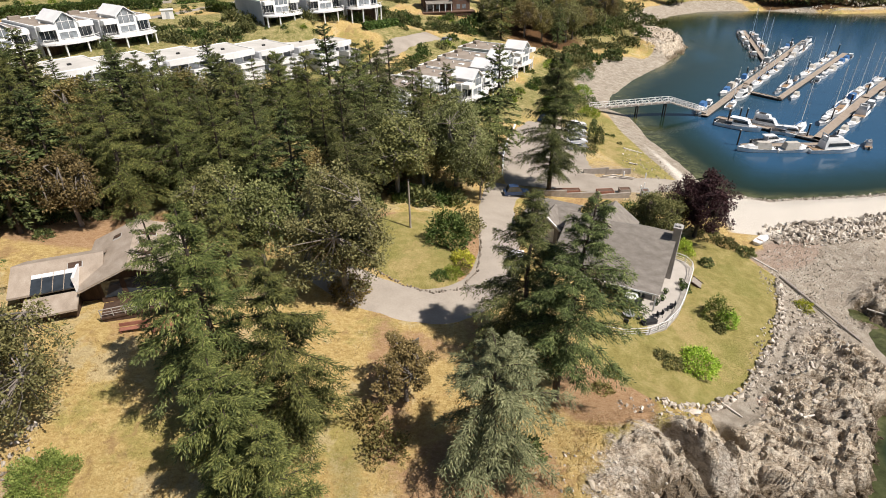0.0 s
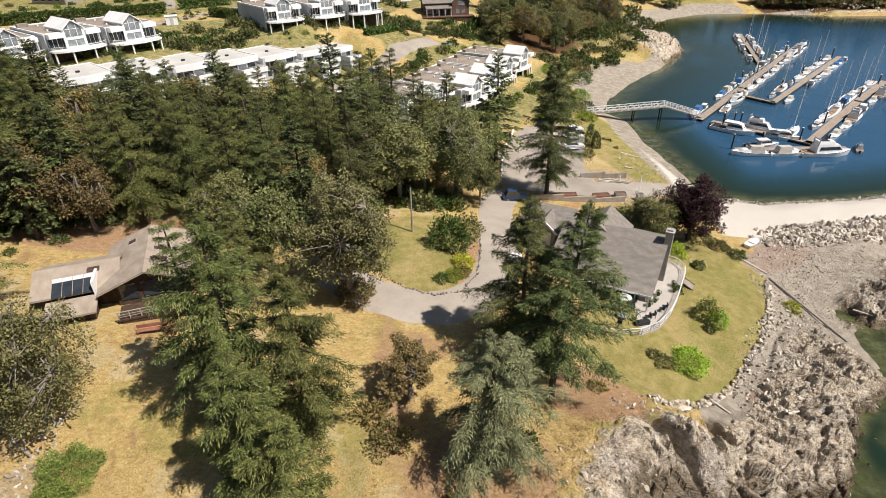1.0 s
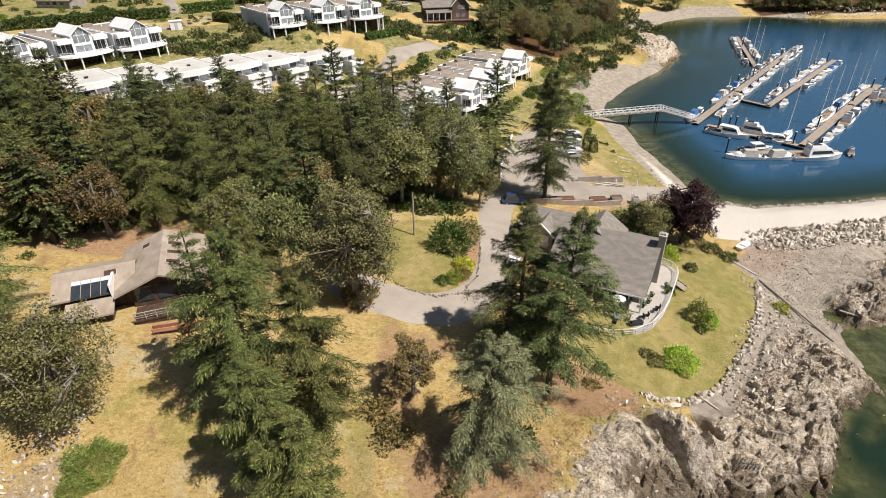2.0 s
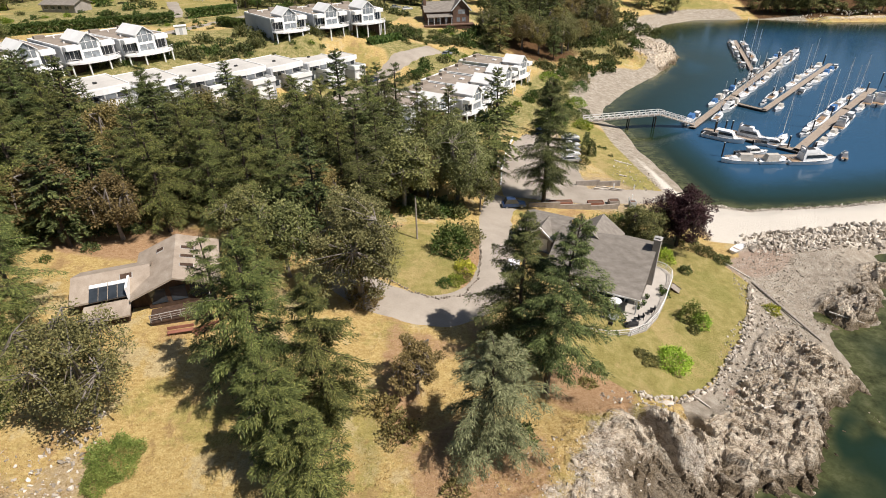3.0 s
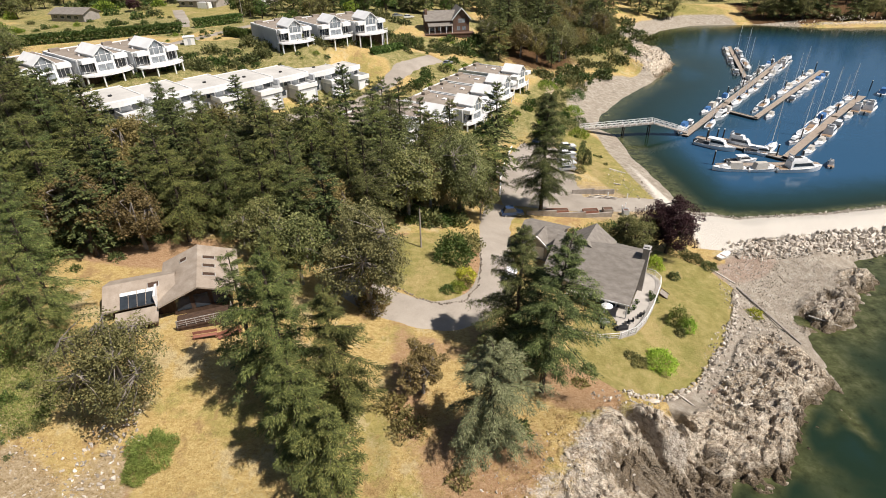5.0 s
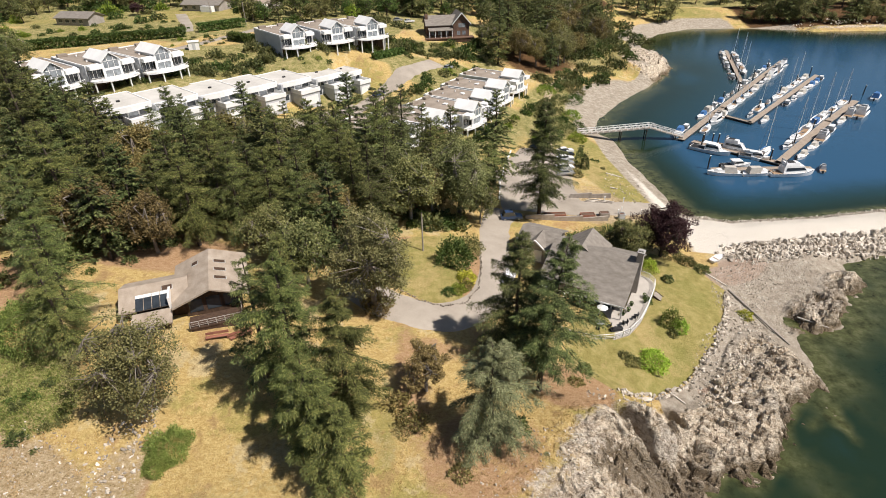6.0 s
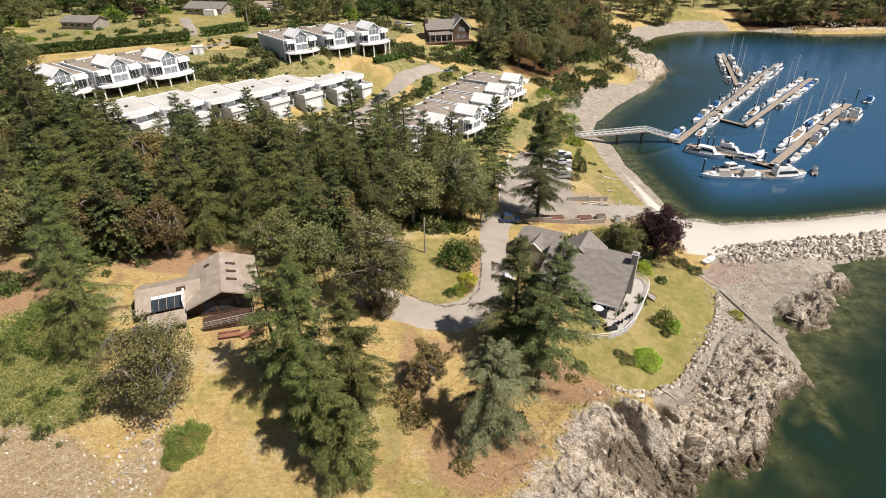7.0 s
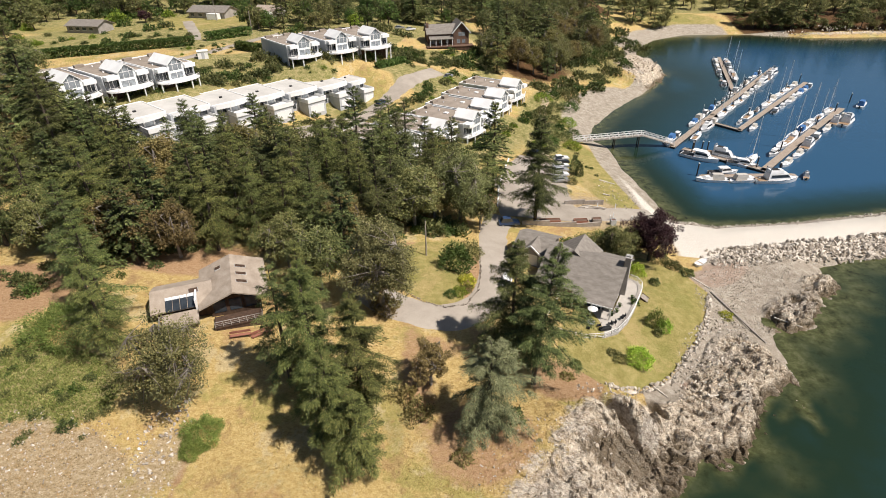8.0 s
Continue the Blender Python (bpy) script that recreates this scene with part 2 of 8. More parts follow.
def rockiness(x, y):
    r = blob(x, y, 42, 43, 9.5, 11, 25, 0.4)
    r = np.maximum(r, blob(x, y, 24.5, 29.0, 14, 8, 18, 0.5))
    r = np.maximum(r, blob(x, y, 35, 34, 9, 7, 30))
    r = np.maximum(r, blob(x, y, 14, 16.5, 10, 9.5, 40, 0.6))
    r = np.maximum(r, blob(x, y, 60, 61.5, 7.5, 3.4, 35))
    r = np.maximum(r, blob(x, y, 70, 69.6, 5.5, 2.6, 20) * 0.9)
    r = np.maximum(r, blob(x, y, 87, 231, 14, 20, 10))
    r = np.maximum(r, blob(x, y, 262, 323, 85, 4, -3) * 0.6)
    r = r * (1 - ramped(inside(x, y, BEACH), -1.5, 1.0))
    return r * (1 - ramped(inside(x, y, LAWN), -2.0, 0.0))


def height(x, y, rough=True):
    """The height of the ground."""
    x, y = np.atleast_1d(np.asarray(x, float)), np.atleast_1d(np.asarray(y, float))
    base = np.full(x.shape, WEIGHTS[-1])
    for (sx, sy, _), w in zip(SHEET, WEIGHTS):
        base = base - w * np.sqrt((x - sx) ** 2 + (y - sy) ** 2 + 16)
    base = np.clip(base, 0.6, 32.0)
    sd = inside(x, y, COAST)
    rock = rockiness(x, y)
    sd = sd + (waves(x * 0.35, y * 0.35, 3, 5) - 0.5) * (1.0 + 2.6 * rock) * ramped(np.abs(sd), 30, 4)
    slope = 0.24 + 0.95 * np.maximum(rock, blob(x, y, 6, 12, 26, 27, 20))
    slope = slope + (0.42 - slope) * ramped(x, 44, 66) * ramped(y, 74, 80) * ramped(y, 150, 125)
    shore = np.where(sd > 0, sd * slope, np.maximum(-9.0, sd * (0.16 + 0.30 * rock + 0.3 * ramped(x, 50, 70) * ramped(y, 84, 92) * (y < 150))))
    k = 0.5
    h = np.clip(0.5 + 0.5 * (base - shore) / k, 0, 1)
    z = base * (1 - h) + shore * h - k * h * (1 - h) * (sd > 0)
    if rough:
        # broken beds of rock along the strike: blocks on blocks, with open joints
        wx, wy = waves(x * 0.22, y * 0.22, 3, 51) - 0.5, waves(x * 0.22, y * 0.22, 3, 57) - 0.5
        u, v = 0.85 * x - 0.53 * y + 3.0 * wx, 0.53 * x + 0.85 * y + 3.0 * wy
        crag = ridges(u * 0.09, v * 0.14, 4, 21) - 0.5
        big, gap0 = facets(u * 0.20, v * 0.36, 31)
        mid, gap1 = facets(u * 0.48, v * 0.80, 41)
        small, _ = facets(u * 0.95, v * 1.5, 61)
        chip, _ = facets(u * 1.9, v * 2.5, 71)
        wild = ramped(waves(x * 0.09, y * 0.09, 2, 91), 0.30, 0.62)
        low = ramped(sd, 0.5, 5.0)
        z = z + rock * (crag * (0.4 + 1.2 * low) + big * (0.25 + 0.6 * wild) + mid * (0.42 + 0.5 * wild) + small * (0.42 + 0.3 * wild) + chip * 0.2 - 0.4 * ramped(gap0, 0.14, 0.0) - 0.25 * ramped(gap1, 0.32, 0.0))
        z = z + (waves(x * 0.12, y * 0.12, 3, 8) - 0.5) * 0.5 * (1 - rock) * (sd > 3) * (1 - ramped(inside(x, y, LAWN), -1, 2)) * (1 - ramped(inside(x, y, ISLE), -6, 0))
        # the cleft with its pointed rib, the hole in the crag, and the low ledges off the beach
        z = z + 1.3 * blob(x, y, 22.6, 33.0, 3.4, 1.1, -48, 0.4) - 3.0 * blob(x, y, 20.2, 32.6, 3.6, 1.15, -52, 0.3) - 2.6 * blob(x, y, 27.0, 37.4, 1.7, 0.85, -50, 0.3)
        z = z + 0.9 * blob(x, y, 59.3, 60.4, 6.0, 2.0, 32, 0.3) + 0.6 * blob(x, y, 69.8, 69.2, 3.6, 1.4, 22, 0.4)
        # a reef off the cape
        reef = np.maximum(blob(x, y, 50.0, 39.6, 5.2, 0.7, 98, 0.7), 0.7 * blob(x, y, 66.5, 59.5, 4.5, 1.4, -12, 0.7))
        z = np.where(reef > 0.02, np.maximum(z, -1.6 + reef * (1.0 + 0.8 * waves(x * 0.9, y * 0.9, 3, 3))), z)
    return z


def ground_z(x, y):
    return float(height(x, y)[0])


def steps(*runs):
    """Grid lines: runs of (from, to, step)."""
    out = []
    for a, b, s in runs:
        out += list(np.linspace(a, b, max(1, int(round((b - a) / s))), endpoint=False))
    return np.array(out + [runs[-1][1]])


def sheet_mesh(name, xs, ys, zfun):
    gx, gy = np.meshgrid(xs, ys)
    px, py = gx.ravel(), gy.ravel()
    pz = zfun(px, py)
    nx, ny = len(xs), len(ys)
    i = (np.arange(ny - 1)[:, None] * nx + np.arange(nx - 1)[None]).ravel()
    quads = np.stack([i, i + 1, i + nx + 1, i + nx], 1)
    return raw_mesh(name, np.stack([px, py, pz], 1), quads), px, py, pz


def raw_mesh(name, verts, faces, smooth=False):
    """A mesh from arrays of places and of equal faces."""
    verts, faces = np.asarray(verts, np.float32), np.asarray(faces, np.int32)
    me = bpy.data.meshes.new(name)
    me.vertices.add(len(verts))
    me.vertices.foreach_set("co", verts.ravel())
    k = faces.shape[1]
    me.loops.add(faces.size)
    me.loops.foreach_set("vertex_index", faces.ravel())
    me.polygons.add(len(faces))
    me.polygons.foreach_set("loop_start", np.arange(0, faces.size, k, dtype=np.int32))
    me.update(calc_edges=True)
    me.polygons.foreach_set("use_smooth", np.full(len(faces), smooth))
    me.validate()
    return me


def zone(me, name, columns):
    at = me.attributes.new(name, "FLOAT_COLOR", "POINT")
    at.data.foreach_set("color", np.stack(columns, 1).astype(np.float32).ravel())


def ground_material():
    n = Nodes("ground")
    p = n.coords(True)
    za, zb = n.t.nodes.new("ShaderNodeAttribute"), n.t.nodes.new("ShaderNodeAttribute")
    za.attribute_name, zb.attribute_name = "cover", "soil"
    sa, sb = n.add("SeparateColor"), n.add("SeparateColor")
    n.link(za.outputs["Color"], sa.inputs[0])
    n.link(zb.outputs["Color"], sb.inputs[0])
    lawn, rock, sand, litter = sa.outputs[0], sa.outputs[1], sa.outputs[2], za.outputs["Alpha"]
    earth, weeds, scree, red = sb.outputs[0], sb.outputs[1], sb.outputs[2], zb.outputs["Alpha"]
    large = n.noise(p, 0.085, 5.0, 0.7)
    worn = n.noise(p, 0.2, 5.0, 0.75, (1.0, 0.7, 1.0))
    mid = n.noise(p, 0.7, 5.0, 0.65)
    fine = n.noise(p, 5.0, 5.0, 0.75)
    tiny = n.noise(p, 22.0, 3.0, 0.7)

    def edge(weight, spread=0.55):
        jag = n.math("MULTIPLY", n.math("SUBTRACT", n.math("ADD", n.math("MULTIPLY", mid, 0.6), n.math("MULTIPLY", fine, 0.4)), 0.5), spread * 2)
        return n.step(n.math("ADD", weight, jag), 0.35, 0.65)

    tuft = n.noise(p, 1.7, 6.0, 0.8, (1.0, 1.5, 1.0))
    grain = n.math("ADD", n.math("MULTIPLY", tuft, 0.5), n.math("ADD", n.math("MULTIPLY", fine, 0.3), n.math("MULTIPLY", tiny, 0.2)))
    dry = n.ramp(grain, [(0.34, (0.25, 0.155, 0.055)), (0.45, (0.435, 0.30, 0.11)), (0.55, (0.575, 0.43, 0.185)), (0.66, (0.72, 0.58, 0.285))])
    dry = n.mix(n.math("MULTIPLY", n.step(large, 0.52, 0.62), 0.85), dry, n.ramp(grain, [(0.36, (0.19, 0.17, 0.045)), (0.64, (0.50, 0.42, 0.145))]))
    dry = n.mix(n.step(large, 0.45, 0.32), dry, n.ramp(grain, [(0.36, (0.30, 0.165, 0.07)), (0.64, (0.53, 0.36, 0.185))]))
    dry = n.mix(n.math("MULTIPLY", n.step(worn, 0.53, 0.62), 0.75), dry, n.ramp(grain, [(0.36, (0.36, 0.27, 0.13)), (0.64, (0.68, 0.57, 0.34))]))
    dry = n.mix(n.math("MULTIPLY", n.step(worn, 0.44, 0.36), 0.7), dry, n.ramp(grain, [(0.36, (0.24, 0.15, 0.065)), (0.64, (0.45, 0.30, 0.145))]))
    green = n.ramp(n.math("ADD", n.math("MULTIPLY", mid, 0.7), n.math("MULTIPLY", fine, 0.3)), [(0.3, (0.19, 0.165, 0.05)), (0.5, (0.31, 0.265, 0.09)), (0.68, (0.46, 0.37, 0.165))])
    green = n.mix(n.math("MULTIPLY", n.step(worn, 0.50, 0.62), 0.7), green, n.ramp(fine, [(0.35, (0.36, 0.265, 0.11)), (0.65, (0.52, 0.40, 0.19))]))
    green = n.mix(n.math("MULTIPLY", n.step(large, 0.50, 0.40), 0.6), green, n.ramp(fine, [(0.35, (0.15, 0.16, 0.04)), (0.65, (0.30, 0.28, 0.085))]))
    leaf = n.ramp(grain, [(0.3, (0.035, 0.025, 0.012)), (0.5, (0.10, 0.055, 0.025)), (0.72, (0.22, 0.12, 0.05))])
    clay = n.ramp(grain, [(0.34, (0.21, 0.115, 0.055)), (0.5, (0.40, 0.25, 0.135)), (0.66, (0.55, 0.39, 0.24))])
    weed = n.ramp(n.math("ADD", n.math("MULTIPLY", fine, 0.6), n.math("MULTIPLY", mid, 0.4)), [(0.36, (0.07, 0.085, 0.022)), (0.48, (0.21, 0.20, 0.065)), (0.58, (0.43, 0.35, 0.175))])
    stony = n.ramp(n.math("ADD", n.math("MULTIPLY", tuft, 0.55), n.math("MULTIPLY", fine, 0.45)), [(0.37, (0.15, 0.10, 0.045)), (0.47, (0.36, 0.27, 0.15)), (0.56, (0.48, 0.375, 0.235)), (0.66, (0.72, 0.63, 0.50))])
    shell = n.ramp(n.math("ADD", n.math("MULTIPLY", mid, 0.5), n.math("MULTIPLY", tiny, 0.5)), [(0.34, (0.17, 0.14, 0.105)), (0.5, (0.37, 0.32, 0.255)), (0.66, (0.56, 0.505, 0.42))])
    shell = n.mix(n.math("MULTIPLY", n.step(n.noise(p, 0.3, 6.0, 0.75), 0.46, 0.62), 0.4), shell, n.ramp(fine, [(0.35, (0.19, 0.155, 0.11)), (0.65, (0.38, 0.32, 0.245))]))
    shell = n.mix(n.math("MULTIPLY", edge(red), 0.25), shell, (0.36, 0.17, 0.11))
    crest = n.t.nodes.new("ShaderNodeAttribute")
    crest.attribute_name = "crest"
    cs = n.add("SeparateColor")
    n.link(crest.outputs["Color"], cs.inputs[0])
    shell = n.mix(edge(cs.outputs[0], 0.2), shell, n.ramp(tiny, [(0.3, (0.58, 0.52, 0.435)), (0.7, (0.80, 0.75, 0.665))]))
    crack = n.noise(p, 0.9, 9.0, 0.76, (1.0, 1.25, 1.5))
    vein = n.noise(p, 3.6, 5.0, 0.75, (0.9, 1.3, 1.6))
    tone = n.math("ADD", n.math("MULTIPLY", crack, 0.72), n.math("MULTIPLY", vein, 0.28))
    stone = n.ramp(tone, [(0.36, (0.14, 0.105, 0.07)), (0.42, (0.40, 0.315, 0.22)), (0.48, (0.62, 0.515, 0.39)), (0.57, (0.84, 0.745, 0.60))])
    stone = n.mix(n.math("MULTIPLY", n.step(large, 0.50, 0.60), 0.4), stone, n.ramp(tone, [(0.40, (0.20, 0.18, 0.165)), (0.50, (0.36, 0.33, 0.30)), (0.60, (0.52, 0.485, 0.44))]))
    stone = n.mix(n.math("MULTIPLY", n.step(worn, 0.54, 0.64), 0.4), stone, n.ramp(fine, [(0.35, (0.13, 0.085, 0.045)), (0.65, (0.40, 0.29, 0.17))]))
    turned = n.add("Mapping", Scale=(0.75, 1.35, 1.1), Rotation=(0.0, 0.0, 0.55))
    bent = n.t.nodes.new("ShaderNodeVectorMath")
    n.link(p, bent.inputs[0])
    n.link(n.mix(1.0, n.add("TexNoise", Scale=0.9, Detail=4.0).outputs["Color"], (1.2, 1.2, 1.2), "MULTIPLY"), bent.inputs[1])
    n.link(bent.outputs[0], turned.inputs["Vector"])
    joints = []
    for size in (0.75, 2.1):
        vo = n.t.nodes.new("ShaderNodeTexVoronoi")
        vo.feature = "DISTANCE_TO_EDGE"
        vo.inputs["Scale"].default_value = size
        n.link(turned.outputs[0], vo.inputs["Vector"])
        joints.append(n.step(vo.outputs["Distance"], 0.0, 0.16))
    joint = n.math("MULTIPLY", n.math("ADD", n.math("MULTIPLY", joints[0], 0.6), 0.4), n.math("ADD", n.math("MULTIPLY", joints[1], 0.6), 0.4))
    broken = n.math("MULTIPLY", n.math("SUBTRACT", 1.0, joint), n.step(mid, 0.42, 0.6))
    stone = n.mix(n.math("MULTIPLY", broken, 0.55), stone, (0.09, 0.068, 0.05))
    z = n.add("SeparateXYZ")
    n.link(p, z.inputs[0])
    tide = n.step(n.math("ADD", z.outputs["Z"], n.math("MULTIPLY", mid, -1.8)), 1.0, -0.45)
    stone = n.mix(n.math("MULTIPLY", n.math("MAXIMUM", tide, n.math("MULTIPLY", edge(cs.outputs[1], 0.9), 0.85)), 0.85), stone, n.ramp(fine, [(0.3, (0.04, 0.029, 0.016)), (0.55, (0.14, 0.10, 0.055)), (0.7, (0.30, 0.235, 0.15))]))
    c = dry
    c = n.mix(edge(litter), c, leaf)
    c = n.mix(edge(earth), c, clay)
    c = n.mix(edge(weeds), c, weed)
    c = n.mix(edge(scree), c, stony)
    c = n.mix(edge(lawn, 0.25), c, green)
    c = n.mix(edge(sand, 0.3), c, shell)
    c = n.mix(edge(rock, 0.95), c, stone)
    relief = n.math("ADD", n.math("MULTIPLY", fine, 0.6), n.math("MULTIPLY", tuft, 0.6))
    n.bump(n.math("ADD", relief, n.math("MULTIPLY", n.math("MULTIPLY", n.math("ADD", n.math("ADD", crack, n.math("MULTIPLY", vein, 0.6)), n.math("MULTIPLY", broken, -0.5)), rock), 1.5)), 0.9, 0.4)
    return n.done(c, 0.92, 0.0, 0.15)


def build_ground():
    xs = steps((-3000, -600, 300), (-600, -250, 35), (-250, -100, 6), (-100, -48, 1.6), (-48, -2, 0.8), (-2, 8, 0.4), (8, 54, 0.16), (54, 76, 0.3), (76, 80, 0.6), (80, 130, 2.0), (130, 330, 8), (330, 600, 35), (600, 3000, 300))
    ys = steps((-200, 0, 25), (0, 14, 1.4), (14, 17, 0.3), (17, 52, 0.16), (52, 74, 0.3), (74, 80, 0.6), (80, 130, 1.6), (130, 270, 3), (270, 420, 6), (420, 700, 35), (700, 3200, 250))
    me, x, y, z = sheet_mesh("ground", xs, ys, height)
    sd = inside(x, y, COAST)
    rock = rockiness(x, y)
    corner = np.empty(len(me.loops), np.int32)
    me.loops.foreach_get("vertex_index", corner)
    me.polygons.foreach_set("use_smooth", rock[corner[::4]] < 0.2)
    lawn = np.maximum(ramped(inside(x, y, LAWN), -0.4, 0.5), ramped(inside(x, y, ISLE), -0.3, 0.3))
    lawn = np.maximum(lawn, 0.85 * blob(x, y, 38, 122, 8, 24, 8))
    bed = blob(x, y, 2.3, 63.0, 1.5, 9, -7, 0.4)
    lawn = lawn * (1 - 0.95 * bed)
    lawn = np.maximum(lawn, blob(x, y, 142, 354, 24, 15, 0))
    lawn = np.maximum(lawn, blob(x, y, -118, 262, 26, 22, 0))
    lawn = np.maximum(lawn, 0.7 * blob(x, y, 0, 122, 16, 5, 0))
    beach = (ramped(inside(x, y, BEACH), -1.0, 0.3))
    beach = np.maximum(beach, ramped(sd, 8, 5) * ((y > 84) & (y < 335) & (x < 200)))
    beach = np.maximum(beach, ramped(sd, 14, 9) * ((x > 47) & (y > 70) & (y < 140)))
    beach = np.maximum(beach, ramped(sd, 16, 12) * ((y < 84) & (x > 27)))
    beach = np.maximum(beach, ramped(sd, 4, 2) * (y < 84))
    beach = np.maximum(beach, blob(x, y, 55, 186, 11, 27, -34))
    spit = ramped(sd, 1.0, 4.0) * ramped(x, 40, 50) * ((y > 78) & (y < 130))
    beach = np.maximum(beach, spit)
    litter = ramped(waves(x * 0.05, y * 0.05, 3, 71), 0.30, 0.5) * blob(x, y, -46, 92, 40, 30, 0) * 0.8
    litter = np.maximum(litter, blob(x, y, -28, 80, 16, 12, 0) * 0.7)
    litter = np.maximum(litter, (y > 352) * (x < 100) * 0.9)
    weeds_shore = 0.7 * (y > 366) * (x >= 100)
    earth = blob(x, y, -50, 62, 15, 6.5, -8) * 0.95
    earth = np.maximum(np.maximum(earth, blob(x, y, -68, 48, 10, 8, 0)), bed)
    earth = np.maximum(earth, 0.8 * blob(x, y, 14.5, 38.5, 5.5, 5, 20))
    earth = np.maximum(earth, 0.62 * blob(x, y, 2, 27, 8, 7, 30))
    weeds_far = 0.9 * blob(x, y, -140, 222, 60, 22, 15)
    earth = np.maximum(earth, 0.62 * blob(x, y, -6.5, 38, 2.6, 15, 6, 0.7))
    earth = np.maximum(earth, 0.55 * blob(x, y, -3.5, 44.5, 6, 3.0, -10, 0.7))
    earth = np.maximum(earth, 0.6 * blob(x, y, -31.5, 21.5, 0.9, 8, 4, 0.6))
    earth = np.maximum(earth, 0.8 * blob(x, y, 22, 100, 20, 5, 0))
    earth = np.maximum(earth, 0.7 * blob(x, y, -8, 70, 7, 4, 0))
    weeds = blob(x, y, -53, 30, 11, 7, 0)
    weeds = np.maximum(weeds, 0.5 * np.maximum(blob(x, y, -8.5, 28.5, 2.5, 5, 0, 0.7), blob(x, y, -24, 37.5, 7, 3, 0, 0.7)))
    weeds = np.maximum(weeds, 0.42 * blob(x, y, -22, 21, 9, 4, 0, 0.7))
    weeds = np.maximum(weeds, 0.75 * blob(x, y, -60, 188, 45, 10, 28))
    weeds = np.maximum(weeds, 0.8 * blob(x, y, -10, 208, 26, 10, 10))
    scree = blob(x, y, -46, 18.5, 11, 7.5, -10) * 0.8
    weeds = np.maximum(weeds, 0.9 * blob(x, y, 31, 162, 10, 34, -12))
    weeds = np.maximum(weeds, 0.62 * (ramped(y, 222, 236) * ramped(x, 20, 0)))
    weeds = np.maximum(weeds, 0.75 * blob(x, y, -8, 150, 34, 38, -30) * ramped(waves(x * 0.06, y * 0.06, 2, 19), 0.25, 0.5))
    weeds = np.maximum(np.maximum(weeds, weeds_shore), weeds_far)
    weeds = np.maximum(weeds, 0.8 * blob(x, y, -92, 146, 22, 18, 30))
    weeds = np.maximum(weeds, 0.85 * blob(x, y, -46, 134, 40, 7, 48))
    weeds = np.maximum(weeds, 0.7 * blob(x, y, -60, 118, 34, 9, 48))
    weeds = np.maximum(weeds, 0.75 * ramped(y, 140, 160) * ramped(x, 30, 10) * ramped(waves(x * 0.06, y * 0.06, 3, 77), 0.40, 0.54))
    lawn = np.maximum(lawn, 0.55 * ramped(y, 226, 240) * ramped(x, 10, -10) * ramped(waves(x * 0.03, y * 0.03, 2, 15), 0.4, 0.6))
    weeds = np.maximum(weeds, 0.62 * blob(x, y, -70, 165, 40, 14, 32))
    litter = np.maximum(litter, blob(x, y, 40, 250, 22, 52, -15))
    weeds = np.maximum(weeds, 0.6 * blob(x, y, 70, 262, 22, 60, -20))
    litter = np.maximum(litter, 0.8 * blob(x, y, -120, 120, 55, 45, 0))
    scree = np.maximum(scree, 0.6 * blob(x, y, -34, 22, 3, 5, 0))
    scree = np.maximum(scree, 0.5 * blob(x, y, 33, 104, 8, 5, 0))
    red = blob(x, y, 50, 72, 9, 3.5, 30) * 0.75
    red = np.maximum(red, blob(x, y, 34.3, 42.5, 2.0, 1.2, 0) * 0.8)
    beach = np.maximum(beach, ramped(sd, 17, 11) * (y > 292) * (x < 170))
    litter = np.maximum(litter, 0.95 * ramped(x, 168, 180) * (y > 328))
    rocky = np.clip(rock * 1.1, 0, 1)
    wet = np.maximum(blob(x, y, 21.5, 27.6, 7.5, 2.6, 6, 0.7), 0.55 * np.maximum(blob(x, y, 64, 59.5, 9, 3.5, 35, 0.6), blob(x, y, 72, 68, 6, 3.5, 20, 0.6)))
    beach = beach * (1 - ramped(inside(x, y, LAWN), -0.5, 0.1))
    scree = np.maximum(scree, 0.85 * blob(x, y, 31, 97, 13, 9, 0, 0.5))
    zone(me, "cover", (lawn, rocky, beach, litter))
    zone(me, "soil", (earth, weeds, scree, red))
    zone(me, "crest", (spit, wet, spit, spit))
    me.materials.append(ground_material())
    ob = new("ground", me)
    tagged(ob, "dry golden grass, rocky cape, beaches and wooded slopes above the bay", "ground", kind="structure")
    return ob


build_ground()


def water_material():
    n = Nodes("sea_water")
    p = n.coords(True)
    at = n.t.nodes.new("ShaderNodeAttribute")
    at.attribute_name = "depth"
    d = n.math("ADD", at.outputs["Fac"], n.math("MULTIPLY", n.math("SUBTRACT", n.noise(p, 0.25, 5.0, 0.65), 0.5), 1.6))
    bed = n.ramp(n.noise(p, 0.5, 6.0, 0.7), [(0.35, (0.028, 0.030, 0.011)), (0.52, (0.072, 0.078, 0.030)), (0.7, (0.16, 0.155, 0.075))])
    c = n.mix(n.step(d, 0.05, 1.5), bed, (0.012, 0.025, 0.013))
    c = n.mix(n.step(d, 1.4, 3.6), c, (0.012, 0.034, 0.033))
    c = n.mix(n.step(d, 2.8, 8.6), c, (0.023, 0.074, 0.140))
    rip = n.noise(p, 1.1, 4.0, 0.6, (1.0, 1.6, 1.0))
    swell = n.noise(p, 0.12, 3.0, 0.5)
    n.bump(n.math("ADD", n.math("MULTIPLY", rip, 0.4), swell), 0.2, 0.25)
    m = n.done(c, 0.1, 0.0, 0.5)
    n.bsdf.inputs["IOR"].default_value = 1.333
    return m


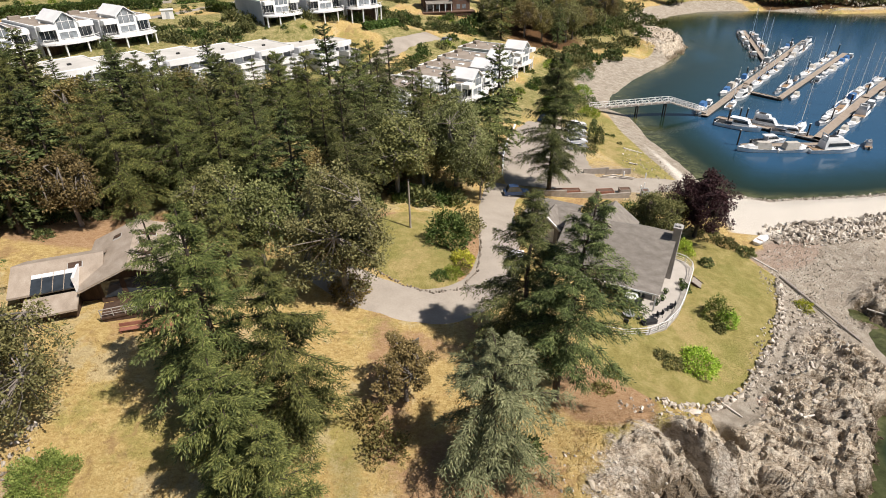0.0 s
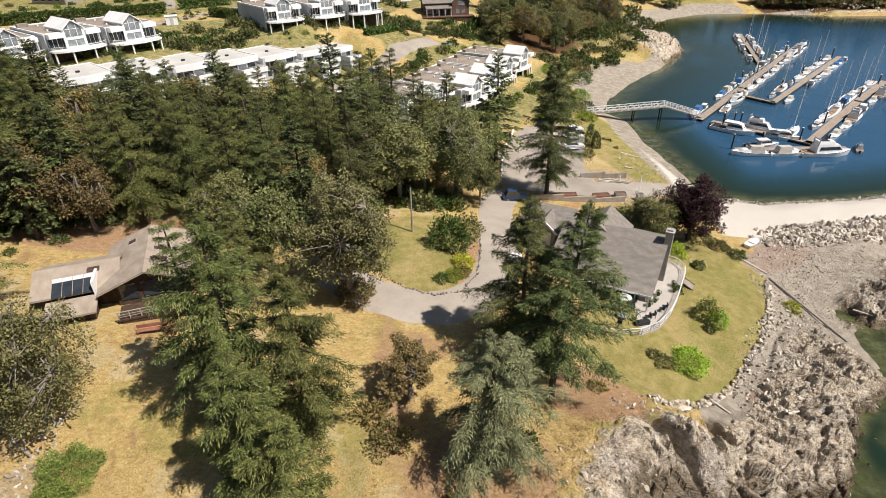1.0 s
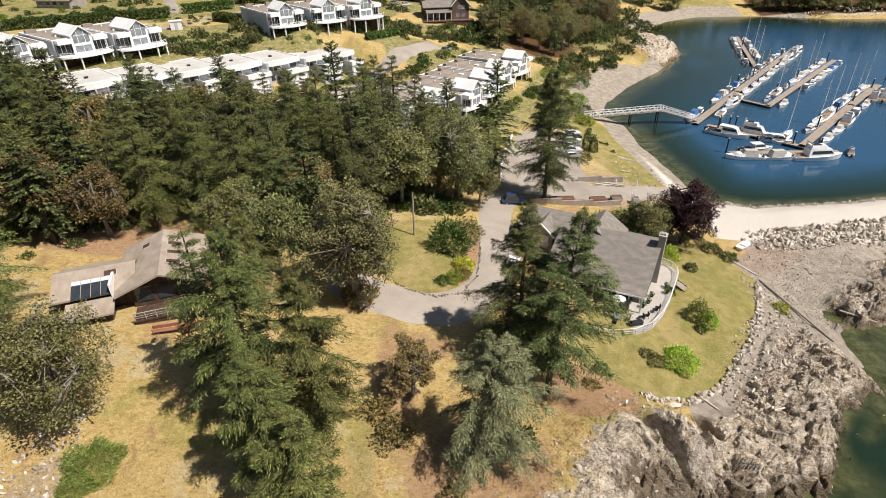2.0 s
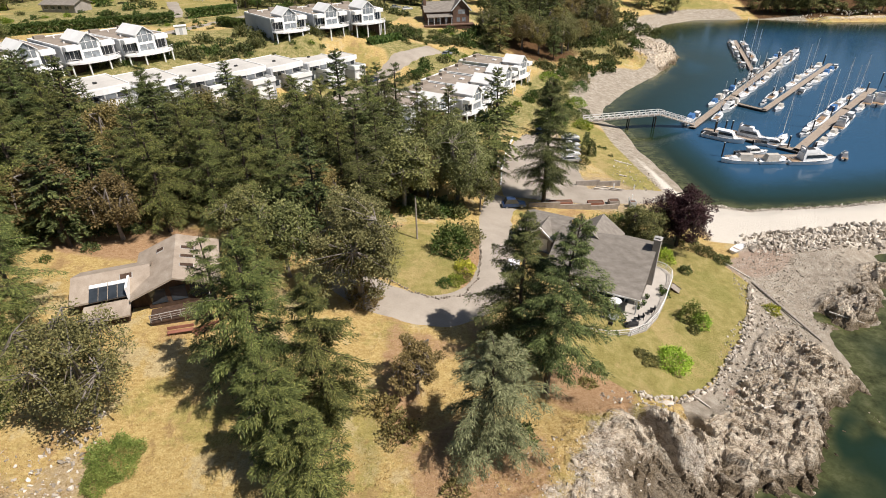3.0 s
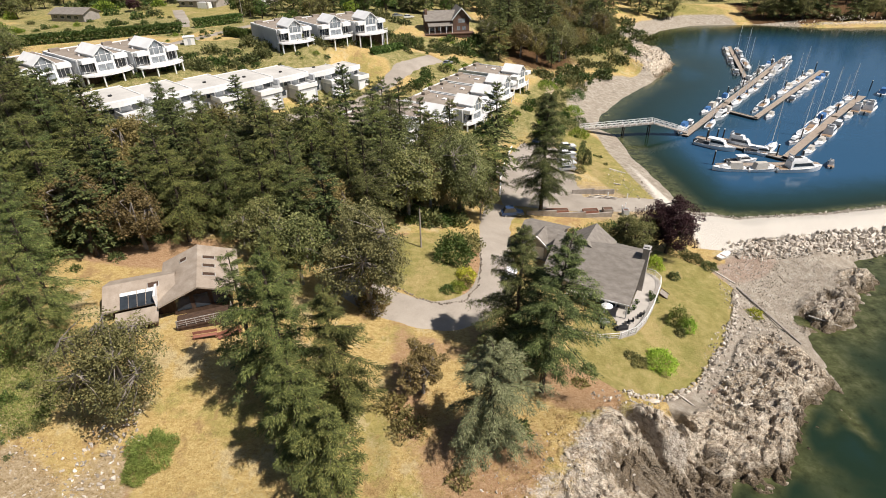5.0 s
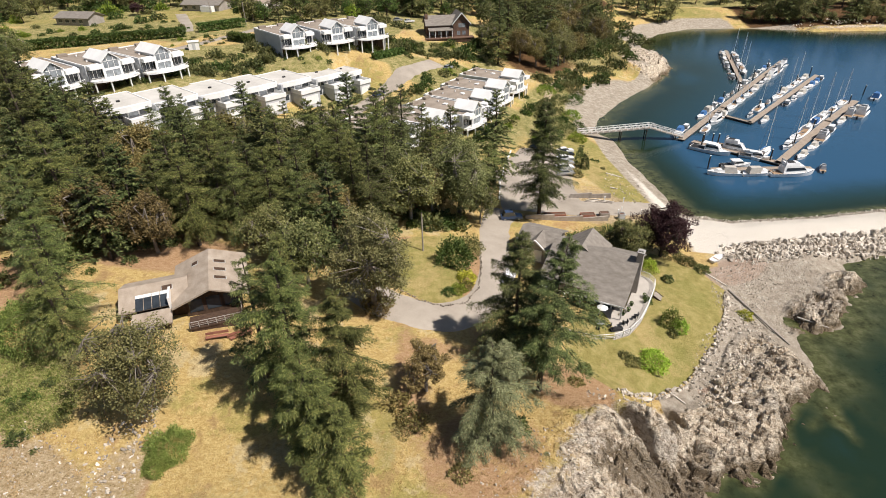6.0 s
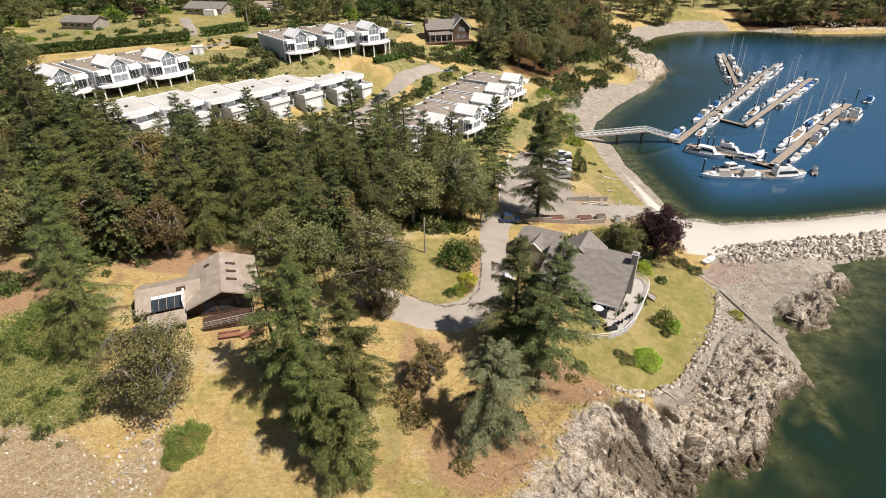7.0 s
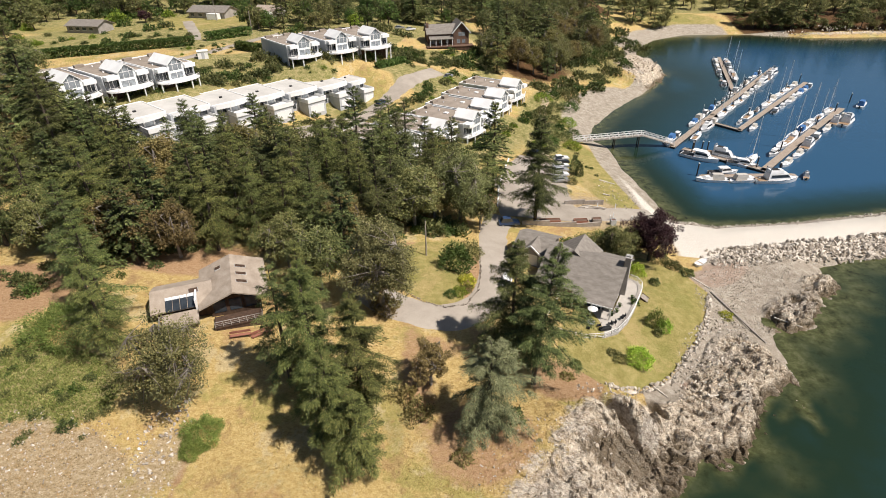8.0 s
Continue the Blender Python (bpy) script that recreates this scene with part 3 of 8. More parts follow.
def build_water():
    xs = steps((-200, 0, 40), (0, 130, 2.0), (130, 330, 8), (330, 600, 30), (600, 3000, 300))
    ys = steps((-3000, -200, 400), (-200, 10, 20), (10, 130, 2.0), (130, 350, 6), (350, 700, 50))
    me, x, y, z = sheet_mesh("water", xs, ys, lambda a, b: np.zeros(a.shape))
    depth = -height(x, y, True)
    at = me.attributes.new("depth", "FLOAT", "POINT")
    at.data.foreach_set("value", np.clip(depth, 0, 20).astype(np.float32))
    me.materials.append(water_material())
    tagged(new("water", me), "calm blue bay water, green over the shallows", "water", kind="structure")


build_water()


# ---- parts and things ----
def part(name, bm, material, parent, label=""):
    """One mesh object under a thing or a part; takes a bmesh or a mesh."""
    if isinstance(bm, bmesh.types.BMesh):
        me = bpy.data.meshes.new(name)
        bm.to_mesh(me)
        bm.free()
    else:
        me = bm
    if material and not me.materials:
        me.materials.append(material)
    ob = new(name, me)
    ob.parent = parent
    if label:
        ob["label"] = label
    return ob


def thing(name, m, label, category, group="", kind=""):
    ob = new(name)
    ob.empty_display_size = 0.3
    ob.matrix_basis = m
    return tagged(ob, label, category, group, kind)


def tube(points, radii, sides=6):
    """Places and quads of a tapered tube along points."""
    pts = np.asarray(points, float)
    verts, quads = [], []
    for i, (p, r) in enumerate(zip(pts, radii)):
        d = pts[min(i + 1, len(pts) - 1)] - pts[max(i - 1, 0)]
        d = d / (np.linalg.norm(d) + 1e-9)
        a = np.cross(d, (0.31, 0.95, 0.05))
        a = a / (np.linalg.norm(a) + 1e-9)
        b = np.cross(d, a)
        for k in range(sides):
            w = 2 * math.pi * k / sides
            verts.append(p + r * (math.cos(w) * a + math.sin(w) * b))
    for i in range(len(pts) - 1):
        for k in range(sides):
            q = (k + 1) % sides
            quads.append((i * sides + k, i * sides + q, (i + 1) * sides + q, (i + 1) * sides + k))
    return verts, quads


def tubes_mesh(name, runs):
    verts, quads = [], []
    for points, radii, sides in runs:
        v, q = tube(points, radii, sides)
        quads += [tuple(i + len(verts) for i in f) for f in q]
        verts += v
    return raw_mesh(name, verts, quads, True)


def kites(base, way, up, length, width, rng):
    """Kite-shaped sprays of needles or leaves, as arrays."""
    way = way / (np.linalg.norm(way, axis=1, keepdims=True) + 1e-9)
    side = np.cross(way, up)
    side = side / (np.linalg.norm(side, axis=1, keepdims=True) + 1e-9)
    l, w = length[:, None], width[:, None]
    mid = base + way * l * 0.5
    lift = np.cross(side, way) * l * rng.uniform(-0.06, 0.12, (len(base), 1))
    v = np.stack([base, mid + side * w * 0.5 + lift, base + way * l, mid - side * w * 0.5 + lift], 1).reshape(-1, 3)
    f = np.arange(len(base) * 4).reshape(-1, 4)
    return v, f


def conifer_meshes(seed, tall, wide, tiers=26, boughs=6, sprays=10, bare=0.12, blunt=1.7, droop=0.28, size=1.0, lean=(0.0, 0.0), ragged=0.35, fine=False):
    """A fir: uneven tiers of long feathery boughs, open between them."""
    rng = np.random.default_rng(seed)
    hs = np.linspace(0, 1, 9)
    curve = np.stack([lean[0] * hs**1.6, lean[1] * hs**1.6, hs * tall], 1) + rng.normal(0, 0.012 * tall, (9, 3)) * (hs * (1 - hs))[:, None] * np.array([1, 1, 0])
    r0 = 0.014 * tall + 0.06
    runs = [(curve, r0 * (1 - hs) ** 0.85 + 0.03, 8)]
    B, W, U, L, D = [], [], [], [], []
    skew, phase = rng.uniform(0.05, 0.22), rng.uniform(0, 6.28)
    for i in range(tiers * boughs):
        u = bare + (1 - bare) * ((i // boughs) + rng.uniform(-0.25, 0.6)) / tiers
        u = min(max(u, bare), 0.985)
        az = i * 2.39996 + rng.normal(0, 0.3)
        if fine and rng.uniform() < 0.2:
            continue
        full = min(1.0, (1 - u) * blunt) ** 0.85 * min(1.0, 0.5 + (u - bare) * 3.5)
        reach = wide * full * (1 + skew * math.sin(az + phase)) * (1 - ragged * rng.uniform() ** 1.5) * (1.25 if rng.uniform() < 0.16 else 1.0) + 0.55
        out = np.array([math.cos(az), math.sin(az), 0.0])
        rise = math.radians(-12 + 50 * u**1.5 + rng.normal(0, 9))
        p0 = np.array([np.interp(u, hs, curve[:, k]) for k in range(3)])
        ts = np.linspace(0.16, 1.0, sprays) + rng.normal(0, 0.025, sprays)
        bend = rng.normal(0, 0.10)
        side = np.cross(out, (0, 0, 1.0))
        pts = p0 + out * (ts * reach * math.cos(rise))[:, None] + side * (bend * reach * ts**2)[:, None]
        pts[:, 2] += ts * reach * math.sin(rise) - droop * reach * ts**2 * (1 - 0.6 * u)
        if reach > 1.0:
            runs.append((np.stack([p0, pts[sprays // 2], pts[-2]]), (0.06 * r0 + 0.035, 0.04, 0.012), 3))
        fan = np.sin(np.clip(ts, 0, 1) * math.pi * 0.86 + 0.12)
        for sgn, drop, k in ((-1, -0.16, 1.0), (1, -0.16, 1.0), (-0.5, -0.3, 0.8), (0.5, -0.3, 0.8), (0.0, 0.06, 0.8)):
            way = out * rng.uniform(0.5, 0.9, (sprays, 1)) + side * sgn * rng.uniform(0.7, 1.1, (sprays, 1)) + np.array([0, 0, drop]) + rng.normal(0, 0.13, (sprays, 3))
            ln = np.clip((0.25 + 0.30 * reach * fan) * k * rng.uniform(0.65, 1.25, sprays), 0.25, 1.3) * size
            way = way / np.linalg.norm(way, axis=1, keepdims=True)
            if not fine:
                B.append(pts + rng.normal(0, 0.06, (sprays, 3)))
                W.append(way)
                U.append(np.array([0, 0, 1.0]) + rng.normal(0, 0.3, (sprays, 3)))
                L.append(ln)
                D.append(np.clip(ln * rng.uniform(0.26, 0.42, sprays), 0.12, 0.5))
                continue
            across = np.cross(way, (0, 0, 1.0))
            hang = rng.uniform(0.15, 0.8, sprays)
            for at, swing in ((0.0, 0.0), (0.22, 0.8), (0.3, -0.8), (0.48, 0.6), (0.56, -0.6), (0.75, 0.0)):
                B.append(pts + way * (ln * at)[:, None] + rng.normal(0, 0.05, (sprays, 3)) - np.array([0, 0, 1.0]) * (hang * ln * at * at)[:, None])
                W.append(way + across * swing + rng.normal(0, 0.15, (sprays, 3)) - np.array([0, 0, 1.0]) * (hang * (0.1 + 0.9 * at))[:, None])
                U.append(np.array([0, 0, 1.0]) + rng.normal(0, 0.45, (sprays, 3)))
                L.append(np.clip(ln * (0.52 - 0.18 * at) * rng.uniform(0.65, 1.35, sprays), 0.14, 0.48))
                D.append(np.clip(ln * 0.10 * rng.uniform(0.7, 1.4, sprays), 0.045, 0.09))
    v, f = kites(np.concatenate(B), np.concatenate(W), np.concatenate(U), np.concatenate(L), np.concatenate(D), rng)
    return tubes_mesh("trunk", runs), raw_mesh("crown", v, f)


def broadleaf_meshes(seed, tall, wide, clumps=75, leaves=55, trunk=0.32, leaf=0.34, flat=0.75, low=0.28, open_=0.5):
    """A spreading crown: limbs that fork to clumps of leaves, with gaps between them."""
    rng = np.random.default_rng(seed)
    mid = np.array([0, 0, tall * (low + (1 - low) * 0.5)])
    half = np.array([wide, wide, tall * (1 - low) * 0.5])
    fork = np.array([rng.normal(0, 0.1), rng.normal(0, 0.1), tall * trunk])
    r0 = 0.022 * tall + 0.04
    runs = [(np.stack([(0, 0, -0.3), fork * (0.5, 0.5, 0.5), fork]), (r0 * 1.25, r0, r0 * 0.85), 7)]
    B, W, U, L, D = [], [], [], [], []
    mains = []
    for k in range(7):
        a = k * 2.4 + rng.uniform(-0.4, 0.4)
        e = mid + half * np.array([math.cos(a) * 0.5, math.sin(a) * 0.5, rng.uniform(-0.1, 0.65)])
        m = (fork + e) / 2 + rng.normal(0, 0.06 * wide, 3)
        runs.append((np.stack([fork, m, e]), (r0 * 0.55, r0 * 0.4, r0 * 0.25), 5))
        mains.append(e)
    mains = np.array(mains)
    for k in range(clumps):
        d = rng.normal(size=3)
        d /= np.linalg.norm(d)
        if d[2] < -0.8:
            d[2] *= -0.6
        bulge = 0.80 + 0.32 * math.sin(3.1 * math.atan2(d[1], d[0]) + seed) * (1 - abs(d[2])) + rng.normal(0, 0.07)
        c = mid + half * d * rng.uniform(open_, 1.0) * bulge
        near = mains[np.argmin(((mains - c) ** 2).sum(1))]
        runs.append((np.stack([near, (near + c) / 2 + rng.normal(0, 0.15, 3), c]), (r0 * 0.26, r0 * 0.17, 0.02), 3))
        rad = wide * rng.uniform(0.15, 0.27) * (0.8 if leaf < 0.33 else 1.0)
        q = rng.normal(size=(leaves, 3))
        q = q / np.linalg.norm(q, axis=1, keepdims=True) * rng.uniform(0.35, 1.0, (leaves, 1)) * rad * np.array([1, 1, flat])
        B.append(c + q)
        W.append(q + rng.normal(0, 0.6 * rad, (leaves, 3)) + np.array([0, 0, -0.1]))
        U.append(np.array([0, 0, 0.8]) + rng.normal(0, 0.4, (leaves, 3)))
        L.append(rng.uniform(0.6, 1.4, leaves) * leaf)
        D.append(rng.uniform(0.45, 0.8, leaves) * leaf)
    v, f = kites(np.concatenate(B), np.concatenate(W), np.concatenate(U), np.concatenate(L), np.concatenate(D), rng)
    return tubes_mesh("trunk", runs), raw_mesh("crown", v, f)


def bush_mesh(seed, wide, tall, count=900, leaf=0.3, rough=0.25):
    rng = np.random.default_rng(seed)
    count = int(count * 1.8)
    d = rng.normal(size=(count, 3))
    d /= np.linalg.norm(d, axis=1, keepdims=True)
    d[:, 2] = np.abs(d[:, 2])
    a = np.arctan2(d[:, 1], d[:, 0])
    bulge = 1 + rough * np.sin(3 * a + seed) * 0.5 + rough * np.sin(5 * a + 4 * d[:, 2] + seed * 2) * 0.6 + rng.normal(0, 0.06, count)
    b = d * np.array([wide, wide, tall]) * (bulge * rng.uniform(0.45, 1.0, count) ** 0.4)[:, None]
    v, f = kites(b, d + rng.normal(0, 0.55, (count, 3)), d + rng.normal(0, 0.5, (count, 3)), rng.uniform(0.7, 1.6, count) * leaf, rng.uniform(0.45, 0.9, count) * leaf, rng)
    return raw_mesh("leaves", v, f)


def plant_tree(name, meshes, material, x, y, label, category="tree", turn=0.0, scale=(1, 1, 1), sink=0.25, group="", z=None):
    trunk, crown = meshes
    m = Matrix.Translation((x, y, (ground_z(x, y) if z is None else z) - sink)) @ Matrix.Rotation(radians(turn), 4, "Z") @ Matrix.Diagonal((*scale, 1))
    t = thing(name, m, label, category, group)
    part("trunk", trunk, PALE_BARK if name == "oak_tree" else BARK, t)
    part("crown", crown, material, t)
    return t


def plant_bush(name, mesh, material, x, y, label, turn=0.0, scale=(1, 1, 1), group="", sink=0.1):
    m = Matrix.Translation((x, y, ground_z(x, y) - sink)) @ Matrix.Rotation(radians(turn), 4, "Z") @ Matrix.Diagonal((*scale, 1))
    if not mesh.materials:
        mesh.materials.append(material)
    ob = new(name, mesh)
    ob.matrix_basis = m
    return tagged(ob, label, "bush", group)


# ---- the trees near the houses ----
plant_tree("fir_tree", conifer_meshes(11, 20.5, 4.3, 26, 5, 13, 0.12, 2.3, 0.30, fine=True, ragged=0.8), FIR_BRIGHT, -18.2, 31.6, "tall full green fir standing in dry grass before the cabin")
plant_tree("fir_tree", conifer_meshes(12, 17.5, 3.6, 23, 5, 12, 0.10, 2.4, 0.36, fine=True, ragged=0.8), FIR_BRIGHT, -12.9, 31.2, "soft olive-green fir standing in dry grass beside another fir")
plant_tree("fir_tree", conifer_meshes(17, 14.8, 3.4, 20, 5, 12, 0.20, 2.5, 0.30, fine=True, ragged=0.8), FIR_BRIGHT, -15.0, 24.6, "younger green fir before a taller fir in dry grass")
plant_tree("fir_tree", conifer_meshes(18, 11.6, 2.9, 17, 5, 11, 0.14, 2.5, 0.30, fine=True, ragged=0.8), FIR_BRIGHT, -12.0, 22.6, "short green fir at the foot of taller firs")
plant_tree("fir_tree", conifer_meshes(19, 18.0, 4.0, 17, 4, 10, 0.18, 2.0, 0.34, fine=True, ragged=0.85), FIR, -22.6, 34.8, "sparse dark fir with uneven boughs beside the cabin")
plant_tree("fir_tree", conifer_meshes(13, 19.5, 5.3, 26, 5, 15, 0.10, 1.6, 0.26, fine=True, ragged=0.75), FIR, 7.2, 45.0, "dark fir with broad tiers beside the driveway")
plant_tree("fir_tree", conifer_meshes(14, 19.5, 5.1, 25, 5, 14, 0.26, 2.2, 0.34, lean=(3.0, 5.4), fine=True, ragged=0.75), FIR, 9.6, 38.0, "leaning fir with a bare lower trunk before the deck")
plant_tree("cedar_tree", conifer_meshes(15, 13.6, 5.0, 21, 6, 12, 0.05, 2.9, 0.6, 0.8, ragged=0.8, fine=True), FIR_GREY, 2.8, 29.2, "soft grey-green drooping conifer in dry grass")
plant_tree("fir_tree", conifer_meshes(16, 24.5, 5.6, 27, 6, 13, 0.20, 1.7, 0.34, 1.2, ragged=0.65, fine=True), FIR, 16.9, 89.6, "tall dark fir at the edge of the parking lot")
plant_tree("oak_tree", broadleaf_meshes(21, 8.2, 3.4, 85, 100, 0.2, 0.24, low=0.15), OAK_BROWN, -4.5, 36.2, "small brown-leaved oak in dry grass")
plant_tree("oak_tree", broadleaf_meshes(22, 18.0, 6.8, 230, 130, 0.2, 0.30, low=-0.04, open_=0.4), OAK_PALE, -12.4, 51.8, "broad olive-green oak beside the driveway")
plant_tree("oak_tree", broadleaf_meshes(23, 13.5, 6.6, 160, 95, 0.2, 0.26, low=-0.05, open_=0.4), OAK_DUSTY, -35.0, 30.4, "wide oak with a brownish crown beside the stony bank")
plant_tree("oak_tree", broadleaf_meshes(24, 17.5, 7.4, 210, 130, 0.25, 0.34, low=0.0), OAK_PALE, 0.4, 87.0, "tall olive-green oak behind the garden island")
plant_tree("plum_tree", broadleaf_meshes(25, 11.5, 5.6, 160, 130, 0.15, 0.3, low=0.05), PLUM, 37.4, 75.0, "dark purple-leaved plum tree above the beach")
plant_tree("arbutus_tree", broadleaf_meshes(26, 8.2, 4.8, 140, 120, 0.15, 0.28, low=0.04), OAK, 31.0, 74.0, "round olive-brown tree beside the purple plum")


# ---- building materials ----
STUCCO = mottled("white_stucco", (0.66, 0.66, 0.64), (0.76, 0.76, 0.74), (0.84, 0.84, 0.82), 0.25, 7.0, 0.85, 0.15, 0.01)
STUCCO_GREY = mottled("grey_stucco", (0.36, 0.37, 0.38), (0.46, 0.47, 0.48), (0.54, 0.55, 0.56), 0.2, 6.0, 0.88, 0.2, 0.01)
GRAVEL_ROOF = mottled("gravel_roof", (0.19, 0.155, 0.12), (0.28, 0.235, 0.19), (0.37, 0.32, 0.265), 0.25, 9.0, 0.95, 0.5, 0.02)
PALE_ROOF = mottled("pale_gravel_roof", (0.40, 0.385, 0.35), (0.52, 0.50, 0.46), (0.62, 0.60, 0.56), 0.2, 9.0, 0.95, 0.5, 0.02)
GREY_SHINGLE = mottled("grey_shingle", (0.145, 0.128, 0.108), (0.215, 0.192, 0.165), (0.29, 0.262, 0.23), 0.5, 8.0, 0.95, 0.6, 0.03, stretch=(1.5, 3, 3))
SHAKE = mottled("cedar_shake", (0.245, 0.195, 0.148), (0.345, 0.285, 0.225), (0.45, 0.385, 0.315), 0.5, 7.0, 0.95, 0.7, 0.04, stretch=(1.6, 1, 1))
DARK_WOOD = mottled("dark_cedar", (0.035, 0.022, 0.015), (0.07, 0.042, 0.028), (0.12, 0.075, 0.05), 0.6, 6.0, 0.85, 0.5, 0.02, stretch=(3, 3, 0.5))
RED_WOOD = mottled("red_cedar", (0.19, 0.075, 0.05), (0.30, 0.13, 0.085), (0.40, 0.20, 0.14), 0.6, 6.0, 0.8, 0.4, 0.02)
GREY_WOOD = mottled("weathered_boards", (0.20, 0.17, 0.14), (0.32, 0.28, 0.24), (0.44, 0.40, 0.35), 0.6, 6.0, 0.88, 0.5, 0.02, stretch=(1, 6, 1))
CONCRETE = mottled("concrete", (0.30, 0.285, 0.265), (0.40, 0.385, 0.36), (0.50, 0.48, 0.45), 0.3, 6.0, 0.92, 0.3, 0.01)
DECKING = mottled("deck_coating", (0.33, 0.30, 0.26), (0.43, 0.395, 0.35), (0.52, 0.48, 0.43), 0.4, 6.0, 0.85, 0.15, 0.01)
ASPHALT = mottled("drive_asphalt", (0.25, 0.217, 0.178), (0.345, 0.302, 0.25), (0.43, 0.38, 0.318), 0.18, 5.0, 0.95, 0.4, 0.02)
LOT = mottled("dusty_asphalt", (0.24, 0.205, 0.165), (0.33, 0.29, 0.24), (0.42, 0.375, 0.315), 0.15, 5.0, 0.95, 0.4, 0.02)
WHITE = mottled("white_paint", (0.70, 0.69, 0.66), (0.78, 0.77, 0.75), (0.84, 0.83, 0.81), 0.8, 9.0, 0.5, 0.05, 0.005)
BROWN = mottled("brown_siding", (0.085, 0.05, 0.035), (0.14, 0.085, 0.06), (0.20, 0.13, 0.095), 0.5, 6.0, 0.85, 0.3, 0.02)
TAUPE = mottled("taupe_siding", (0.24, 0.22, 0.19), (0.33, 0.30, 0.27), (0.41, 0.38, 0.34), 0.5, 6.0, 0.85, 0.3, 0.02)
DARK = mottled("dark_metal", (0.012, 0.012, 0.012), (0.025, 0.025, 0.025), (0.05, 0.05, 0.05), 1.0, 8.0, 0.6, 0.1, 0.005)
STEEL = mottled("galvanised_steel", (0.30, 0.31, 0.32), (0.42, 0.43, 0.44), (0.52, 0.53, 0.54), 1.0, 8.0, 0.45, 0.1, 0.005, metal=0.6)


def glass_material(name, tint, rough=0.04):
    n = Nodes(name)
    p = n.coords()
    return n.done(n.ramp(n.noise(p, 0.6, 2.0), [(0.35, tuple(0.5 * v for v in tint)), (0.65, tint)]), rough, 0.0, 0.8)


GLASS = glass_material("window_glass", (0.05, 0.06, 0.07))
PALE_GLASS = glass_material("bright_window_glass", (0.28, 0.31, 0.33))


# ---- building tools ----
def box(bm, x0, y0, z0, x1, y1, z1):
    v = [bm.verts.new((x, y, z)) for z in (z0, z1) for x, y in ((x0, y0), (x1, y0), (x1, y1), (x0, y1))]
    for f in ((3, 2, 1, 0), (4, 5, 6, 7), (0, 1, 5, 4), (1, 2, 6, 5), (2, 3, 7, 6), (3, 0, 4, 7)):
        bm.faces.new([v[i] for i in f])
    return bm


def boxed(*sizes, bevel=0.0):
    bm = bmesh.new()
    for s in sizes:
        box(bm, *s)
    if bevel:
        bmesh.ops.bevel(bm, geom=bm.edges[:], offset=bevel, segments=1, affect="EDGES")
    return bm


def prism(bm, outline, z0, z1):
    """An upright prism over a plan outline (anticlockwise)."""
    lo, hi = [bm.verts.new((x, y, z0)) for x, y in outline], [bm.verts.new((x, y, z1)) for x, y in outline]
    bm.faces.new(lo[::-1])
    bm.faces.new(hi)
    for i in range(len(lo)):
        j = (i + 1) % len(lo)
        bm.faces.new((lo[i], lo[j], hi[j], hi[i]))
    return bm


def sheet(bm, corners, thick):
    """A flat plate of any outline given by its upper corners, thick downwards."""
    up = [bm.verts.new(c) for c in corners]
    lo = [bm.verts.new((c[0], c[1], c[2] - thick)) for c in corners]
    bm.faces.new(up)
    bm.faces.new(lo[::-1])
    for i in range(len(up)):
        j = (i + 1) % len(up)
        bm.faces.new((up[j], up[i], lo[i], lo[j]))
    return bm


def extruded(bm, outline, x0, x1):
    """A prism along x over an outline in y and z."""
    a, b = [bm.verts.new((x0, y, z)) for y, z in outline], [bm.verts.new((x1, y, z)) for y, z in outline]
    bm.faces.new(a[::-1])
    bm.faces.new(b)
    for i in range(len(a)):
        j = (i + 1) % len(a)
        bm.faces.new((a[i], a[j], b[j], b[i]))
    return bm


def framed(x, y, z, ux, uy):
    """A pose at x, y, z whose local x points along (ux, uy)."""
    return Matrix.Translation((x, y, z)) @ Matrix.Rotation(math.atan2(uy, ux), 4, "Z")


def window(parent, x, y0, y1, z0, z1, glass=GLASS, panes=2, deep=0.12):
    """A framed window in a wall that faces along +x."""
    w = part("window", boxed((x - 0.03, y0, z0, x + 0.02, y1, z1)), glass, parent, "dark glazed window")
    bm = boxed((x - 0.05, y0 - 0.07, z0 - 0.07, x + deep, y0, z1 + 0.07), (x - 0.05, y1, z0 - 0.07, x + deep, y1 + 0.07, z1 + 0.07), (x - 0.05, y0, z1, x + deep, y1, z1 + 0.07), (x - 0.05, y0, z0 - 0.07, x + deep, y1, z0))
    for k in range(1, panes):
        yy = y0 + (y1 - y0) * k / panes
        box(bm, x + 0.02, yy - 0.04, z0, x + 0.08, yy + 0.04, z1)
    part("frame", bm, WHITE, w)
    return w


def railing(parent, points, tall=1.0, material=WHITE, gap=1.4, closed=False):
    """Posts with a top and two lower rails along a line of points."""
    pts = [Vector(p) for p in points]
    rail = None
    for lift, r in ((tall, 0.05), (tall * 0.62, 0.025), (tall * 0.32, 0.025)):
        me = tubes_mesh("rail", [([p + Vector((0, 0, lift)) for p in pts], [r * 1.3] * len(pts), 4)])
        if rail is None:
            rail = part("railing", me, material, parent, "guard rail with slim posts")
        else:
            part("rail", me, material, rail)
    for a, b in zip(pts, pts[1:]):
        n = max(1, round((b - a).length / gap))
        for k in range(n):
            c = a.lerp(b, k / n)
            part("post", boxed((c.x - 0.045, c.y - 0.045, c.z, c.x + 0.045, c.y + 0.045, c.z + tall)), material, rail)
    return rail


